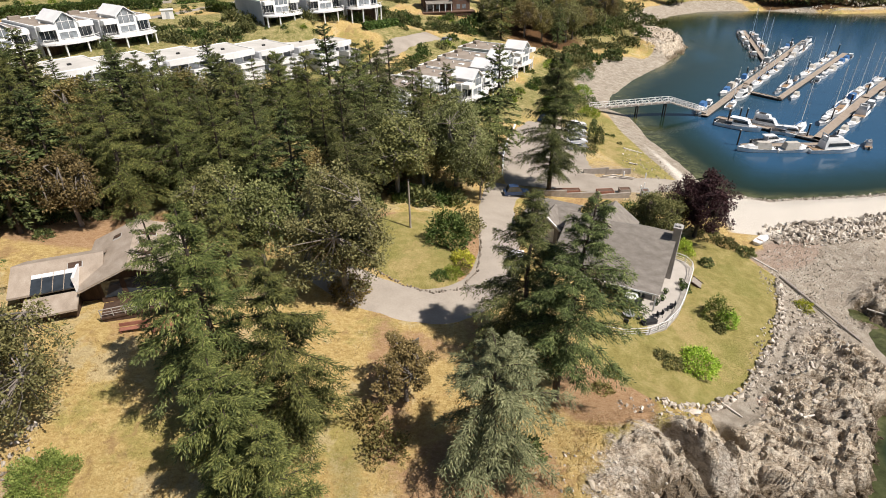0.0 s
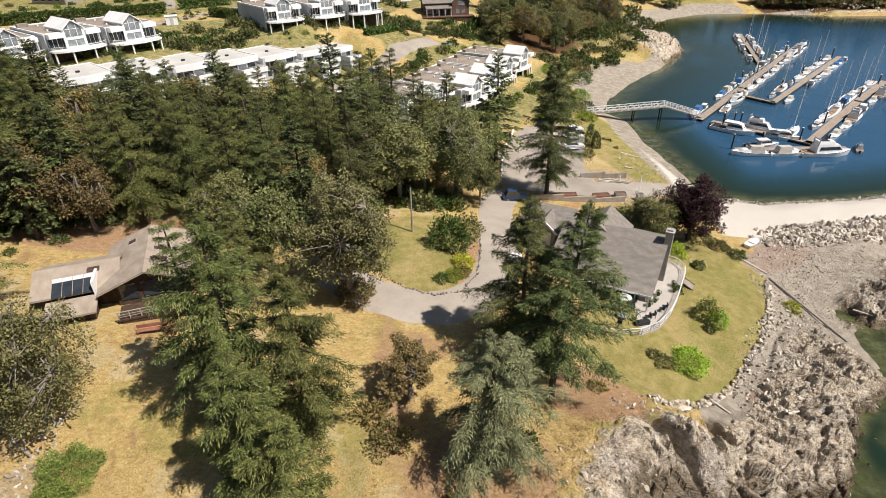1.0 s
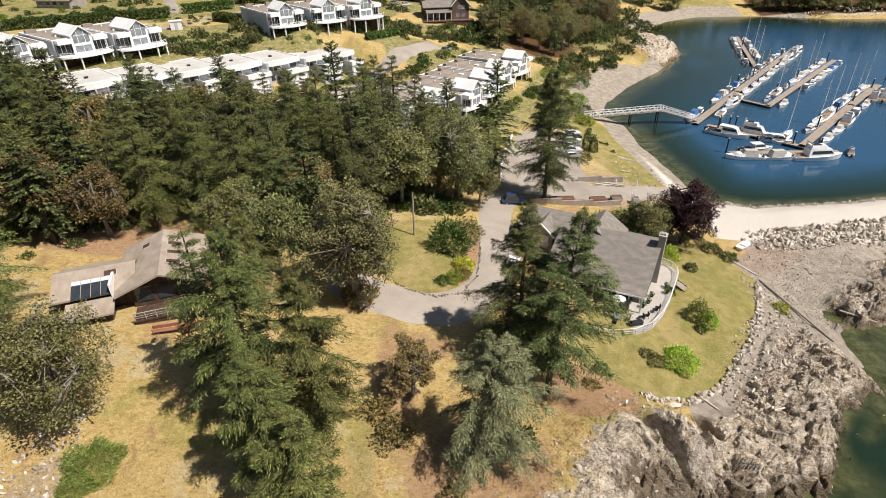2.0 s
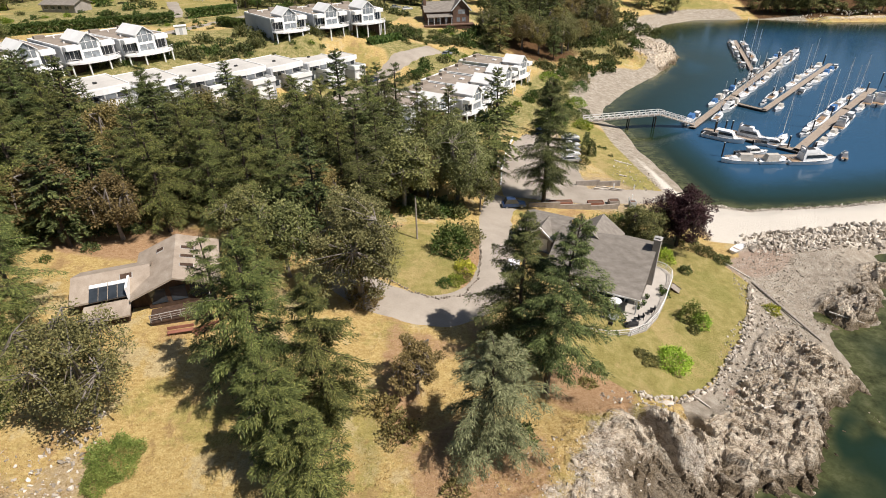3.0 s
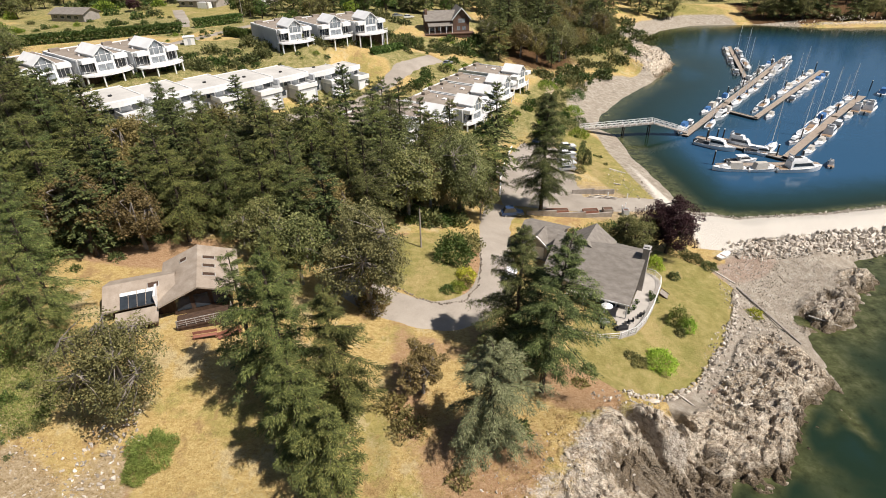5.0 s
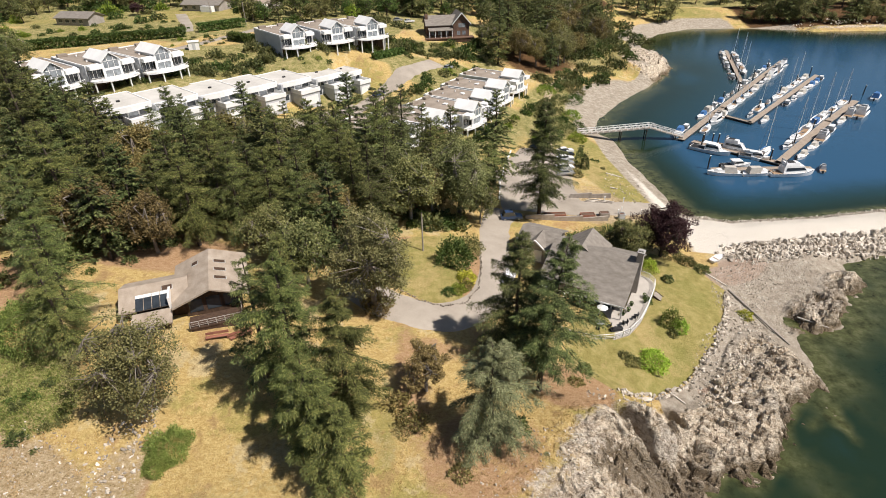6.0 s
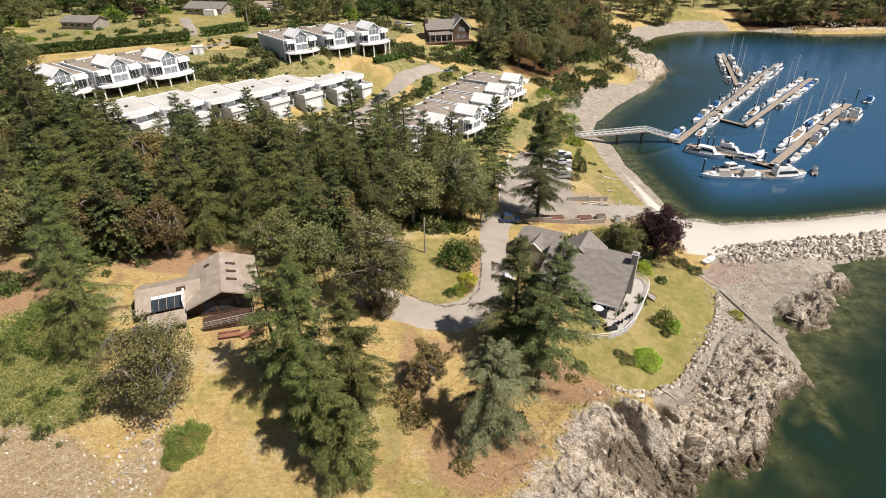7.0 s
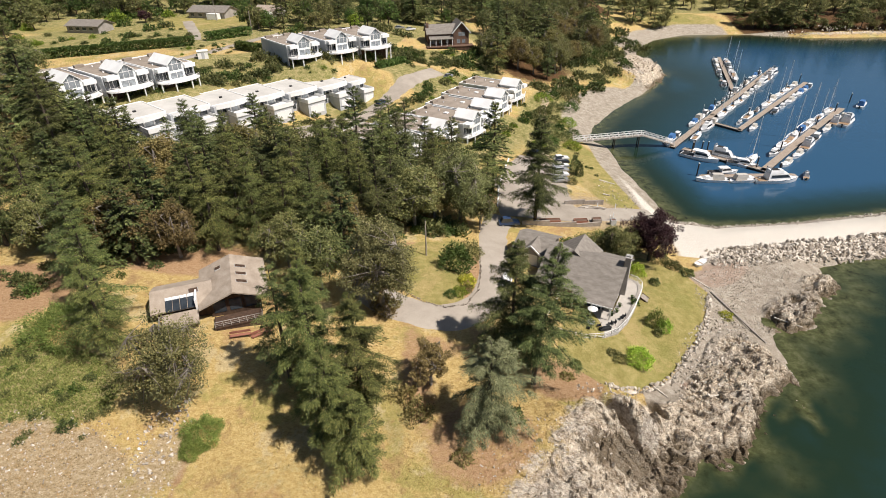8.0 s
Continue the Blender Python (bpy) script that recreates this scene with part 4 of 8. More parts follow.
def bar(bm, a, b, r):
    """A square bar from a to b."""
    a, b = Vector(a), Vector(b)
    d = (b - a).normalized()
    s = d.cross(Vector((0, 0, 1)))
    s = (s if s.length > 1e-3 else Vector((1, 0, 0))).normalized() * r
    u = s.cross(d).normalized() * r
    v = [bm.verts.new(p + i * s + j * u) for p in (a, b) for i, j in ((-1, -1), (1, -1), (1, 1), (-1, 1))]
    for f in ((0, 1, 2, 3), (7, 6, 5, 4), (0, 4, 5, 1), (1, 5, 6, 2), (2, 6, 7, 3), (3, 7, 4, 0)):
        bm.faces.new([v[i] for i in f])
    return bm


# ---- white villas with gabled glass fronts ----
def villa(m, depth, wide, drop, label, group, roof=GRAVEL_ROOF, deck=True, back=7.0, reach=1.0):
    """Local x points out of the front; z 0 is the main floor; the flat roof lies at 3.7."""
    t = thing("villa", m, label, "house", group)
    h = wide / 2
    part("wall", boxed((-depth, -h, -drop, -0.4, -h + 0.3, 3.4), (-depth, h - 0.3, -drop, -0.4, h, 3.4), (-depth, -h + 0.3, -drop, -depth + 0.3, h - 0.3, 3.4), (-3.5, -h + 0.3, -drop, -3.2, h - 0.3, -0.4)), STUCCO_GREY, t, "pale grey stucco walls")
    part("floor", boxed((-depth + 0.3, -h + 0.3, -0.4, -0.4, h - 0.3, 0.0)), STUCCO, t)
    part("roof", boxed((-depth + 0.35, -h + 0.35, 3.3, -0.75, h - 0.35, 3.55)), roof, t, "flat gravel roof")
    part("parapet", boxed((-depth, -h, 3.4, -0.4, -h + 0.35, 3.8), (-depth, h - 0.35, 3.4, -0.4, h, 3.8), (-depth, -h + 0.35, 3.4, -depth + 0.35, h - 0.35, 3.8), (-0.75, -h + 0.35, 2.9, -0.4, h - 0.35, 3.8)), STUCCO, t, "white parapet")
    part("roof_hatch", boxed((-depth * 0.55, 0.6, 3.55, -depth * 0.55 + 1.3, 1.9, 3.9), bevel=0.06), WHITE, t, "white roof light")
    for k, (vx, vy) in enumerate(((0.3, -3.2), (0.7, 2.4), (0.42, 3.0), (0.8, -1.5))):
        part("vent", boxed((-depth * vx, vy, 3.55, -depth * vx + 0.35, vy + 0.35, 3.95)), WHITE, t)
    g = 2.2
    front = 0.9
    roof_bm = bmesh.new()
    for s in (-1, 1):
        sheet(roof_bm, [(-back - 0.2, 0, 6.4), (front + 0.35, 0, 6.4), (front + 0.35, s * (g + 0.35), 4.35), (-back - 0.2, s * (g + 0.35), 4.35)][:: 1 if s < 0 else -1], 0.22)
    part("gable_roof", roof_bm, STUCCO, t, "white gabled roof over the front room")
    for s in (-1, 1):
        y0, y1 = sorted((s * g, s * (g - 0.25)))
        part("cheek_wall", boxed((-back, y0, 3.5, front - 0.31, y1, 4.35)), STUCCO, t)
        part("bay_post", boxed((front - 0.3, s * g - 0.32, 0.0, front, s * g + 0.25, 4.4)), STUCCO, t)
    part("gable_end", extruded(bmesh.new(), [(-g + 0.26, 3.5), (g - 0.26, 3.5), (g - 0.26, 4.3), (0, 6.1), (-g + 0.26, 4.3)], -back - 0.2, -back + 0.1), STUCCO, t)
    part("spandrel", boxed((front - 0.3, -g + 0.25, 1.9, front, g - 0.25, 2.5)), STUCCO, t)
    part("sill", boxed((front - 0.3, -g + 0.25, 0.0, front, g - 0.25, 0.25)), STUCCO, t)
    glass = bmesh.new()
    extruded(glass, [(-g + 0.25, 2.5), (g - 0.25, 2.5), (g - 0.25, 4.25), (0, 6.05), (-g + 0.25, 4.25)], front - 0.2, front - 0.1)
    w = part("gable_window", glass, PALE_GLASS, t, "tall pointed window")
    bars = bmesh.new()
    for yy in (-0.8, 0.8):
        box(bars, front - 0.1, yy - 0.05, 2.5, front - 0.02, yy + 0.05, 5.3)
    box(bars, front - 0.1, -g + 0.25, 4.2, front - 0.02, g - 0.25, 4.3)
    part("frame", bars, WHITE, w)
    w = part("window", boxed((front - 0.2, -g + 0.25, 0.25, front - 0.1, g - 0.25, 1.9)), PALE_GLASS, t)
    part("frame", boxed((front - 0.1, -0.05, 0.25, front - 0.02, 0.05, 1.9)), WHITE, w)
    for s in (-1, 1):
        y0, y1 = sorted((s * (g + 0.3), s * (h - 0.35)))
        window(t, -0.42, y0 + 0.2, y1 - 0.2, 0.3, 2.5, GLASS, 3)
        part("canopy", boxed((-0.4, y0, 2.7, 1.7, y1, 3.75), bevel=0.05), STUCCO, t, "white balcony canopy")
    for vy in (-h + 1.0, h - 3.6):
        part("air_duct", boxed((-depth + 1.2, vy, 3.55, -depth + 2.4, vy + 2.6, 4.35), bevel=0.05), GRAVEL_ROOF, t, "dark roof duct")
    if deck:
        arc = [(-0.4, -h), (2.2, -h), (3.6, -h * 0.72), (4.3, -h * 0.35), (4.5, 0), (4.3, h * 0.35), (3.6, h * 0.72), (2.2, h), (-0.4, h)]
        arc = [(x * reach if x > 0 else x, y) for x, y in arc]
        d = part("deck", prism(bmesh.new(), arc, -0.35, 0.0), WHITE, t, "rounded white deck")
        railing(d, [(x, y, 0) for x, y in arc[1:-1]], 0.95, WHITE, 1.6)
        for x, y in ((2.0 * reach, -h + 0.4), (3.7 * reach, -h * 0.4), (3.7 * reach, h * 0.4), (2.0 * reach, h - 0.4)):
            part("stilt", boxed((x - 0.16, y - 0.16, -drop - 1.5, x + 0.16, y + 0.16, -0.35)), STUCCO, d, "white concrete stilt")
        # added dark panel: the deep shade below the deck, put in as colour
        part("deck_shade_panel", boxed((-0.9, -h + 0.4, -drop, -0.6, h - 0.4, -0.35)), DARK_WOOD, t, "added dark panel standing in for the shade under the deck")
    return t


HILL = "white villa with a gabled glass front and a deck on stilts"
for vx, vy, vz in ((-82.0, 146.6, 23.1), (-91.7, 137.6, 23.2), (-102.2, 129.4, 22.6)):
    villa(framed(vx, vy, vz, 0.80, -0.60), 21.0, 12.4, 4.5, HILL, "hillside villas", back=9.2)
for vx, vy, vz in ((-51.0, 176.6, 23.2), (-39.6, 184.6, 23.1), (-28.4, 189.4, 23.3)):
    villa(framed(vx, vy, vz, 0.64, -0.77), 21.0, 11.6, 5.0, "white villa on the upper slope above the terraces", "upper villas")
for vx, vy, vz in ((-12.0, 119.2, 9.4), (-3.6, 128.4, 9.3), (5.3, 136.8, 9.1), (10.4, 148.2, 8.9), (15.3, 160.6, 8.6), (21.4, 174.0, 8.6)):
    villa(framed(vx, vy, vz, 0.84, -0.54), 20.0, 11.0, 2.4, "terraced house with a gravel roof and white gabled front", "terraced houses with gables", back=5.2, reach=0.45)


# ---- the long terrace with balconies ----
def terrace_unit(m, wide, depth):
    """Local x runs along the row, local y back from the front; z 0 is the lower floor."""
    t = thing("terraced_house", m, "flat-roofed terraced house with a white balcony", "house", "terraced houses with balconies")
    part("wall", boxed((0, 0.9, -3, 0.3, depth, 5.4), (wide - 0.3, 0.9, -3, wide, depth, 5.4), (0.3, depth - 0.3, -3, wide - 0.3, depth, 5.4), (0.3, 0.9, -3, wide - 0.3, 1.2, 5.4)), STUCCO_GREY, t, "grey stucco walls")
    part("roof", boxed((0.3, 0.4, 5.35, wide - 0.3, depth - 0.3, 5.6)), PALE_ROOF, t, "pale flat gravel roof")
    part("parapet", boxed((0, 0.4, 5.4, 0.3, depth, 5.75), (wide - 0.3, 0.4, 5.4, wide, depth, 5.75), (0.3, depth - 0.3, 5.4, wide - 0.3, depth, 5.75)), STUCCO, t)
    part("fascia", prism(bmesh.new(), [(0.3, -0.2), (wide * 0.45, -1.0), (wide * 0.55, -1.0), (wide - 0.3, -0.2), (wide - 0.3, 0.39), (0.3, 0.39)], 4.5, 5.8), STUCCO, t, "white angled fascia")
    part("fin_wall", boxed((-0.35, -2.2, -3, 0.35, 0.85, 5.9), bevel=0.04), STUCCO_GREY, t, "grey concrete fin wall")
    for k in range(4):
        x0 = 0.9 + k * (wide - 1.6) / 4
        w = part("window", boxed((x0, 0.82, 3.0, x0 + (wide - 1.6) / 4 - 0.3, 0.89, 4.4)), GLASS if k % 2 else PALE_GLASS, t)
        part("jamb", boxed((x0 - 0.1, 0.75, 2.9, x0, 0.9, 4.5)), WHITE, w)
        part("jamb", boxed((x0 + (wide - 1.6) / 4 - 0.3, 0.75, 2.9, x0 + (wide - 1.6) / 4 - 0.2, 0.9, 4.5)), WHITE, w)
    b = part("balcony", boxed((wide * 0.38, -4.4, 2.4, wide - 0.5, 0.8, 2.7)), WHITE, t, "white balcony over the garage")
    part("balcony_front", boxed((wide * 0.38, -4.4, 2.7, wide - 0.5, -4.2, 3.6), (wide * 0.38, -4.2, 2.7, wide * 0.38 + 0.2, 0.7, 3.6), (wide - 0.7, -4.2, 2.7, wide - 0.5, 0.7, 3.6)), STUCCO, b, "white balcony parapet")
    part("garage", boxed((wide * 0.38 + 0.2, -4.1, -3, wide - 0.7, 0.8, 2.39)), STUCCO_GREY, b, "grey garage wall")
    part("garage_door", boxed((wide * 0.46, -4.16, -1.0, wide - 1.4, -4.11, 1.5)), WHITE, b, "white garage door")
    for k in range(2):
        part("window", boxed((0.8 + 1.6 * k, 0.82, 0.4, 2.0 + 1.6 * k, 0.89, 1.9)), GLASS, t)
    part("roof_vent", boxed((wide * 0.5, depth * 0.4, 5.6, wide * 0.5 + 0.8, depth * 0.4 + 0.6, 6.0), bevel=0.05), DARK, t, "dark roof vent")
    return t


ROW = ((-4.6, 16.0), (7.4, 15.2), (19.3, 14.4), (31.1, 13.7), (42.8, 12.9), (54.7, 12.1), (66.7, 11.3), (78.6, 10.6))
first = None
for run, z in ROW:
    m = framed(-87.1 + 0.66 * run, 106.8 + 0.75 * run, z, 0.66, 0.75)
    if first is None:
        first = terrace_unit(m, 11.9, 15.0)
    elif run > 78:
        copy_thing(first, m).scale = (0.66, 1.0, 1.0)
    else:
        copy_thing(first, m)


# ---- the house with the deck ----
def gable_block(t, x0, x1, y0, y1, eave, ridge, base, wall, roof, over=0.5, along="x", name="roof", label=""):
    """Walls under a pitched roof whose ridge runs along x or y."""
    bm = boxed((x0, y0, base, x0 + 0.25, y1, eave), (x1 - 0.25, y0, base, x1, y1, eave), (x0 + 0.25, y0, base, x1 - 0.25, y0 + 0.25, eave), (x0 + 0.25, y1 - 0.25, base, x1 - 0.25, y1, eave))
    r = bmesh.new()
    if along == "x":
        mid = (y0 + y1) / 2
        k = (ridge - eave) / (mid - y0)
        extruded(bm, [(y0, eave), (y1, eave), (mid, ridge - 0.1)], x0, x0 + 0.25)
        extruded(bm, [(y0, eave), (y1, eave), (mid, ridge - 0.1)], x1 - 0.25, x1)
        sheet(r, [(x0 - over, y0 - over, eave - k * over + 0.1), (x1 + over, y0 - over, eave - k * over + 0.1), (x1 + over, mid, ridge + 0.1), (x0 - over, mid, ridge + 0.1)], 0.22)
        sheet(r, [(x0 - over, mid, ridge + 0.1), (x1 + over, mid, ridge + 0.1), (x1 + over, y1 + over, eave - k * over + 0.1), (x0 - over, y1 + over, eave - k * over + 0.1)], 0.22)
    else:
        mid = (x0 + x1) / 2
        k = (ridge - eave) / (mid - x0)
        for yy in (y0, y1 - 0.25):
            a, b, c = (x0, eave), (x1, eave), (mid, ridge - 0.1)
            lo = [bm.verts.new((px, yy, pz)) for px, pz in (a, b, c)]
            hi = [bm.verts.new((px, yy + 0.25, pz)) for px, pz in (a, b, c)]
            bm.faces.new(lo)
            bm.faces.new(hi[::-1])
            for i in range(3):
                j = (i + 1) % 3
                bm.faces.new((lo[j], lo[i], hi[i], hi[j]))
        sheet(r, [(x0 - over, y0 - over, eave - k * over + 0.1), (mid, y0 - over, ridge + 0.1), (mid, y1 + over, ridge + 0.1), (x0 - over, y1 + over, eave - k * over + 0.1)], 0.22)
        sheet(r, [(mid, y0 - over, ridge + 0.1), (x1 + over, y0 - over, eave - k * over + 0.1), (x1 + over, y1 + over, eave - k * over + 0.1), (mid, y1 + over, ridge + 0.1)], 0.22)
    part("wall", bm, wall, t)
    return part(name, r, roof, t, label)


def deck_house():
    """Local x to the east along the front, local y to the back; z 0 is the deck."""
    t = thing("house", framed(24.4, 53.8, 5.2, 0.885, -0.465), "single-storey house with grey shingle roofs and a curved deck", "house")
    gable_block(t, -13.5, -0.5, 2.4, 16.2, 2.9, 6.1, -1.6, TAUPE, GREY_SHINGLE, 0.6, "x", "roof", "grey shingle roof")
    gable_block(t, -12.4, -6.0, 8.7, 14.6, 4.2, 6.45, -1.6, TAUPE, GREY_SHINGLE, 0.5, "y", "cross_roof", "grey shingle cross gable")
    part("fascia", boxed((-13.6, -0.16, 2.4, 0.1, -0.06, 2.62)), WHITE, t, "white eave board")
    part("porch_roof", sheet(bmesh.new(), [(-7.0, -0.1, 2.62), (0.1, -0.1, 2.62), (0.1, 1.9, 3.02), (-7.0, 1.9, 3.02)], 0.14), GREY_SHINGLE, t)
    for x in (-6.6, -3.4, -0.25):
        part("porch_post", boxed((x - 0.09, 0.05, 0.0, x + 0.09, 0.23, 2.5)), WHITE, t)
    for k in range(4):
        x0 = -6.4 + 1.45 * k
        w = part("glass_door", boxed((x0, 2.34, 0.1, x0 + 1.25, 2.39, 2.2)), GLASS, t, "dark sliding glass door")
        part("jamb", boxed((x0 - 0.09, 2.3, 0.1, x0 - 0.01, 2.38, 2.25)), WHITE, w)
        part("jamb", boxed((x0 + 1.26, 2.3, 0.1, x0 + 1.34, 2.38, 2.25)), WHITE, w)
    for k, y0 in enumerate((3.4, 5.6, 9.4, 11.8)):
        window(t, -0.49, y0, y0 + 1.7, 0.5, 2.3, GLASS, 2)
    c = part("chimney", boxed((-0.45, 8.3, -1.5, 0.5, 9.4, 7.5), bevel=0.03), TAUPE, t, "tall taupe chimney")
    part("chimney_cap", boxed((-0.55, 8.2, 7.5, 0.6, 9.5, 7.62), (-0.3, 8.5, 7.62, -0.02, 9.2, 7.85), (0.08, 8.5, 7.62, 0.36, 9.2, 7.85)), CONCRETE, c, "pale chimney cap with two flues")
    rim = [(-9.4, -5.6), (-7.6, -6.7), (-5.4, -7.0), (-2.4, -6.4), (0.2, -4.7), (1.8, -2.4), (2.6, 0.8), (2.9, 4.4), (2.95, 10.8), (2.6, 12.6), (1.6, 13.8), (0.2, 14.2)]
    d = part("deck", prism(bmesh.new(), rim + [(-0.2, 14.2), (-0.2, 2.3), (-9.6, 2.3)], -0.28, 0.0), DECKING, t, "pale curved deck")
    part("deck_skirt", prism(bmesh.new(), [(0.94 * x - 0.1, 0.94 * y + 0.3) for x, y in rim] + [(-0.3, 13.0), (-0.3, 2.0), (-9.2, 2.0)], -1.5, -0.29), GREY_WOOD, d, "weathered boards under the deck")
    railing(d, [(0.985 * x, 0.985 * y, 0) for x, y in rim], 1.0, WHITE, 1.3)
    railing(d, [(-9.3, -5.5, 0), (-9.5, 2.2, 0)], 1.0, WHITE, 1.3)
    # stair from the deck to the lawn
    s = part("stair", boxed((3.06, 9.2, -0.30, 3.42, 10.5, -0.14)), GREY_WOOD, t, "weathered steps to the lawn")
    for k in range(1, 6):
        part("step", boxed((3.1 + 0.3 * k, 9.2, -0.3 - 0.17 * k, 3.42 + 0.3 * k, 10.5, -0.17 * (k + 1) + 0.03)), GREY_WOOD, s)
    st = bmesh.new()
    sheet(st, [(3.05, 9.0, 0.0), (5.1, 9.0, -1.1), (5.1, 9.12, -1.1), (3.05, 9.12, 0.0)], 0.3)
    sheet(st, [(3.05, 10.55, 0.0), (5.1, 10.55, -1.1), (5.1, 10.67, -1.1), (3.05, 10.67, 0.0)], 0.3)
    part("stringer", st, DARK_WOOD, s)
    return t


deck_house()


def garage():
    t = thing("garage", framed(12.6, 71.6, 6.2, 0.885, -0.465), "garage with a grey shingle gable roof", "garage")
    gable_block(t, -2.2, 4.2, 0.0, 7.0, 2.5, 3.9, -1.0, TAUPE, GREY_SHINGLE, 0.5, "x", "roof")
    gable_block(t, -0.6, 3.2, -1.0, 2.6, 2.3, 3.9, -1.0, TAUPE, GREY_SHINGLE, 0.35, "y", "front_roof")
    bm = bmesh.new()
    for s in (-1, 1):
        bar(bm, (1.3, -1.42, 4.0), (1.3 + s * 2.3, -1.42, 2.08), 0.12)
    part("barge_board", bm, WHITE, t, "white barge boards")
    part("garage_door", boxed((0.0, -1.07, -0.2, 2.6, -1.01, 2.0)), WHITE, t)
    return t


garage()


# ---- the cedar cabin ----
def cabin():
    t = thing("cabin", framed(-32.4, 44.6, 13.3, 0.93, 0.36), "dark cedar cabin with tan shake roofs among the trees", "cabin")
    gable_block(t, -3.3, 3.6, 1.9, 10.2, 3.0, 4.3, -1.5, DARK_WOOD, SHAKE, 1.4, "y", "roof", "tan cedar shake roof")
    gable_block(t, -10.3, -3.35, 2.6, 8.6, 2.7, 3.9, -1.5, DARK_WOOD, SHAKE, 0.7, "x", "wing_roof", "tan cedar shake roof")

    def skylight(corners):
        """A white-framed roof light along a slope; the corners run low edge first."""
        f = part("skylight", sheet(bmesh.new(), corners, 0.14), CONCRETE, t, "pale-framed roof light")
        c = [Vector(p) for p in corners]
        m = sum(c, Vector()) / 4
        part("pane", sheet(bmesh.new(), [m + (p - m) * 0.88 + Vector((0, 0, 0.06)) for p in c], 0.1), DARK_WOOD, f, "brown tinted pane")

    for k in range(3):
        skylight([(0.75, 3.4 + 2.2 * k, 4.22), (2.3, 3.4 + 2.2 * k, 3.70), (2.3, 4.1 + 2.2 * k, 3.70), (0.75, 4.1 + 2.2 * k, 4.22)])
    skylight([(-5.9, 4.1, 3.46), (-4.5, 4.1, 3.46), (-4.5, 4.8, 3.74), (-5.9, 4.8, 3.74)])
    skylight([(-2.2, 8.6, 3.66), (-1.3, 8.6, 3.98), (-1.3, 9.4, 3.98), (-2.2, 9.4, 3.66)])
    bay = part("bay", boxed((-9.2, 0.0, -1.5, -5.2, 2.55, 1.7)), DARK_WOOD, t, "projecting dark cedar bay")
    part("bay_roof", sheet(bmesh.new(), [(-9.6, -0.8, 1.55), (-4.8, -0.8, 1.55), (-4.8, 1.7, 2.15), (-9.6, 1.7, 2.15)], 0.2), SHAKE, bay)
    for k in range(4):
        x0 = -9.0 + 0.98 * k
        part("glazing", sheet(bmesh.new(), [(x0, 1.75, 2.55), (x0 + 0.9, 1.75, 2.55), (x0 + 0.9, 3.5, 3.28), (x0, 3.5, 3.28)], 0.08), GLASS, bay, "sloping greenhouse glazing")
        part("blind", sheet(bmesh.new(), [(x0, 3.52, 3.32), (x0 + 0.9, 3.52, 3.32), (x0 + 0.9, 3.95, 3.50), (x0, 3.95, 3.50)], 0.08), WHITE, bay, "white upper panel of the greenhouse")
    part("cheek", boxed((-5.05, 1.5, 1.9, -4.8, 4.3, 3.75)), WHITE, bay, "white cheek wall")
    d = part("deck", boxed((-3.0, -1.6, 0.2, 3.6, 1.15, 0.4)), DARK_WOOD, t, "dark cedar deck")
    part("deck_skirt", boxed((-2.9, -1.5, -1.5, 3.5, -1.35, 0.19)), DARK_WOOD, d)
    railing(d, [(-2.9, -1.5, 0.4), (3.5, -1.5, 0.4), (3.5, 1.0, 0.4)], 0.9, TAUPE, 1.1)
    for k in range(3):
        part("window", boxed((-2.9 + 2.2 * k, 1.82, 0.6, -1.2 + 2.2 * k, 1.89, 2.5)), GLASS, t)
    return t


cabin()


def bench(m):
    t = thing("bench", m, "red-brown cedar bench on the grass", "bench")
    part("seat", boxed((-1.4, -0.3, 0.4, 1.4, 0.25, 0.48), bevel=0.01), RED_WOOD, t)
    part("backrest", boxed((-1.4, 0.26, 0.55, 1.4, 0.33, 0.95), bevel=0.01), RED_WOOD, t)
    for x in (-1.25, 1.25):
        part("leg", boxed((x - 0.05, -0.28, 0.0, x + 0.05, 0.33, 0.39)), RED_WOOD, t)


bench(framed(-30.9, 41.2, ground_z(-30.9, 41.2), 0.97, 0.25))
bench(framed(-28.2, 41.9, ground_z(-28.2, 41.9), 0.8, 0.55))


# ---- houses on the slope behind ----
def far_house(x, y, turn, wide, deep, roof, wall, label, gable=False):
    z = ground_z(x, y)
    t = thing("house", Matrix.Translation((x, y, z)) @ Matrix.Rotation(radians(turn), 4, "Z"), label, "house", "houses on the slope")
    gable_block(t, -wide / 2, wide / 2, -deep / 2, deep / 2, 3.0, 3.0 + deep * 0.2, -1.5, wall, roof, 0.7, "x", "roof")
    for k in range(4):
        x0 = -wide / 2 + 1.2 + k * (wide - 2.4) / 4
        w = part("window", boxed((x0, -deep / 2 - 0.05, 1.0, x0 + 1.8, -deep / 2 - 0.01, 2.3)), GLASS, t)
        part("lintel", boxed((x0 - 0.1, -deep / 2 - 0.1, 2.3, x0 + 1.9, -deep / 2 - 0.02, 2.42)), WHITE, w)
        part("sill", boxed((x0 - 0.1, -deep / 2 - 0.1, 0.88, x0 + 1.9, -deep / 2 - 0.02, 1.0)), WHITE, w)
    if gable:
        part("porch", boxed((wide * 0.1, -deep / 2 - 3.0, 0.0, wide * 0.4, -deep / 2 - 0.3, 2.6)), WHITE, t)
    return t


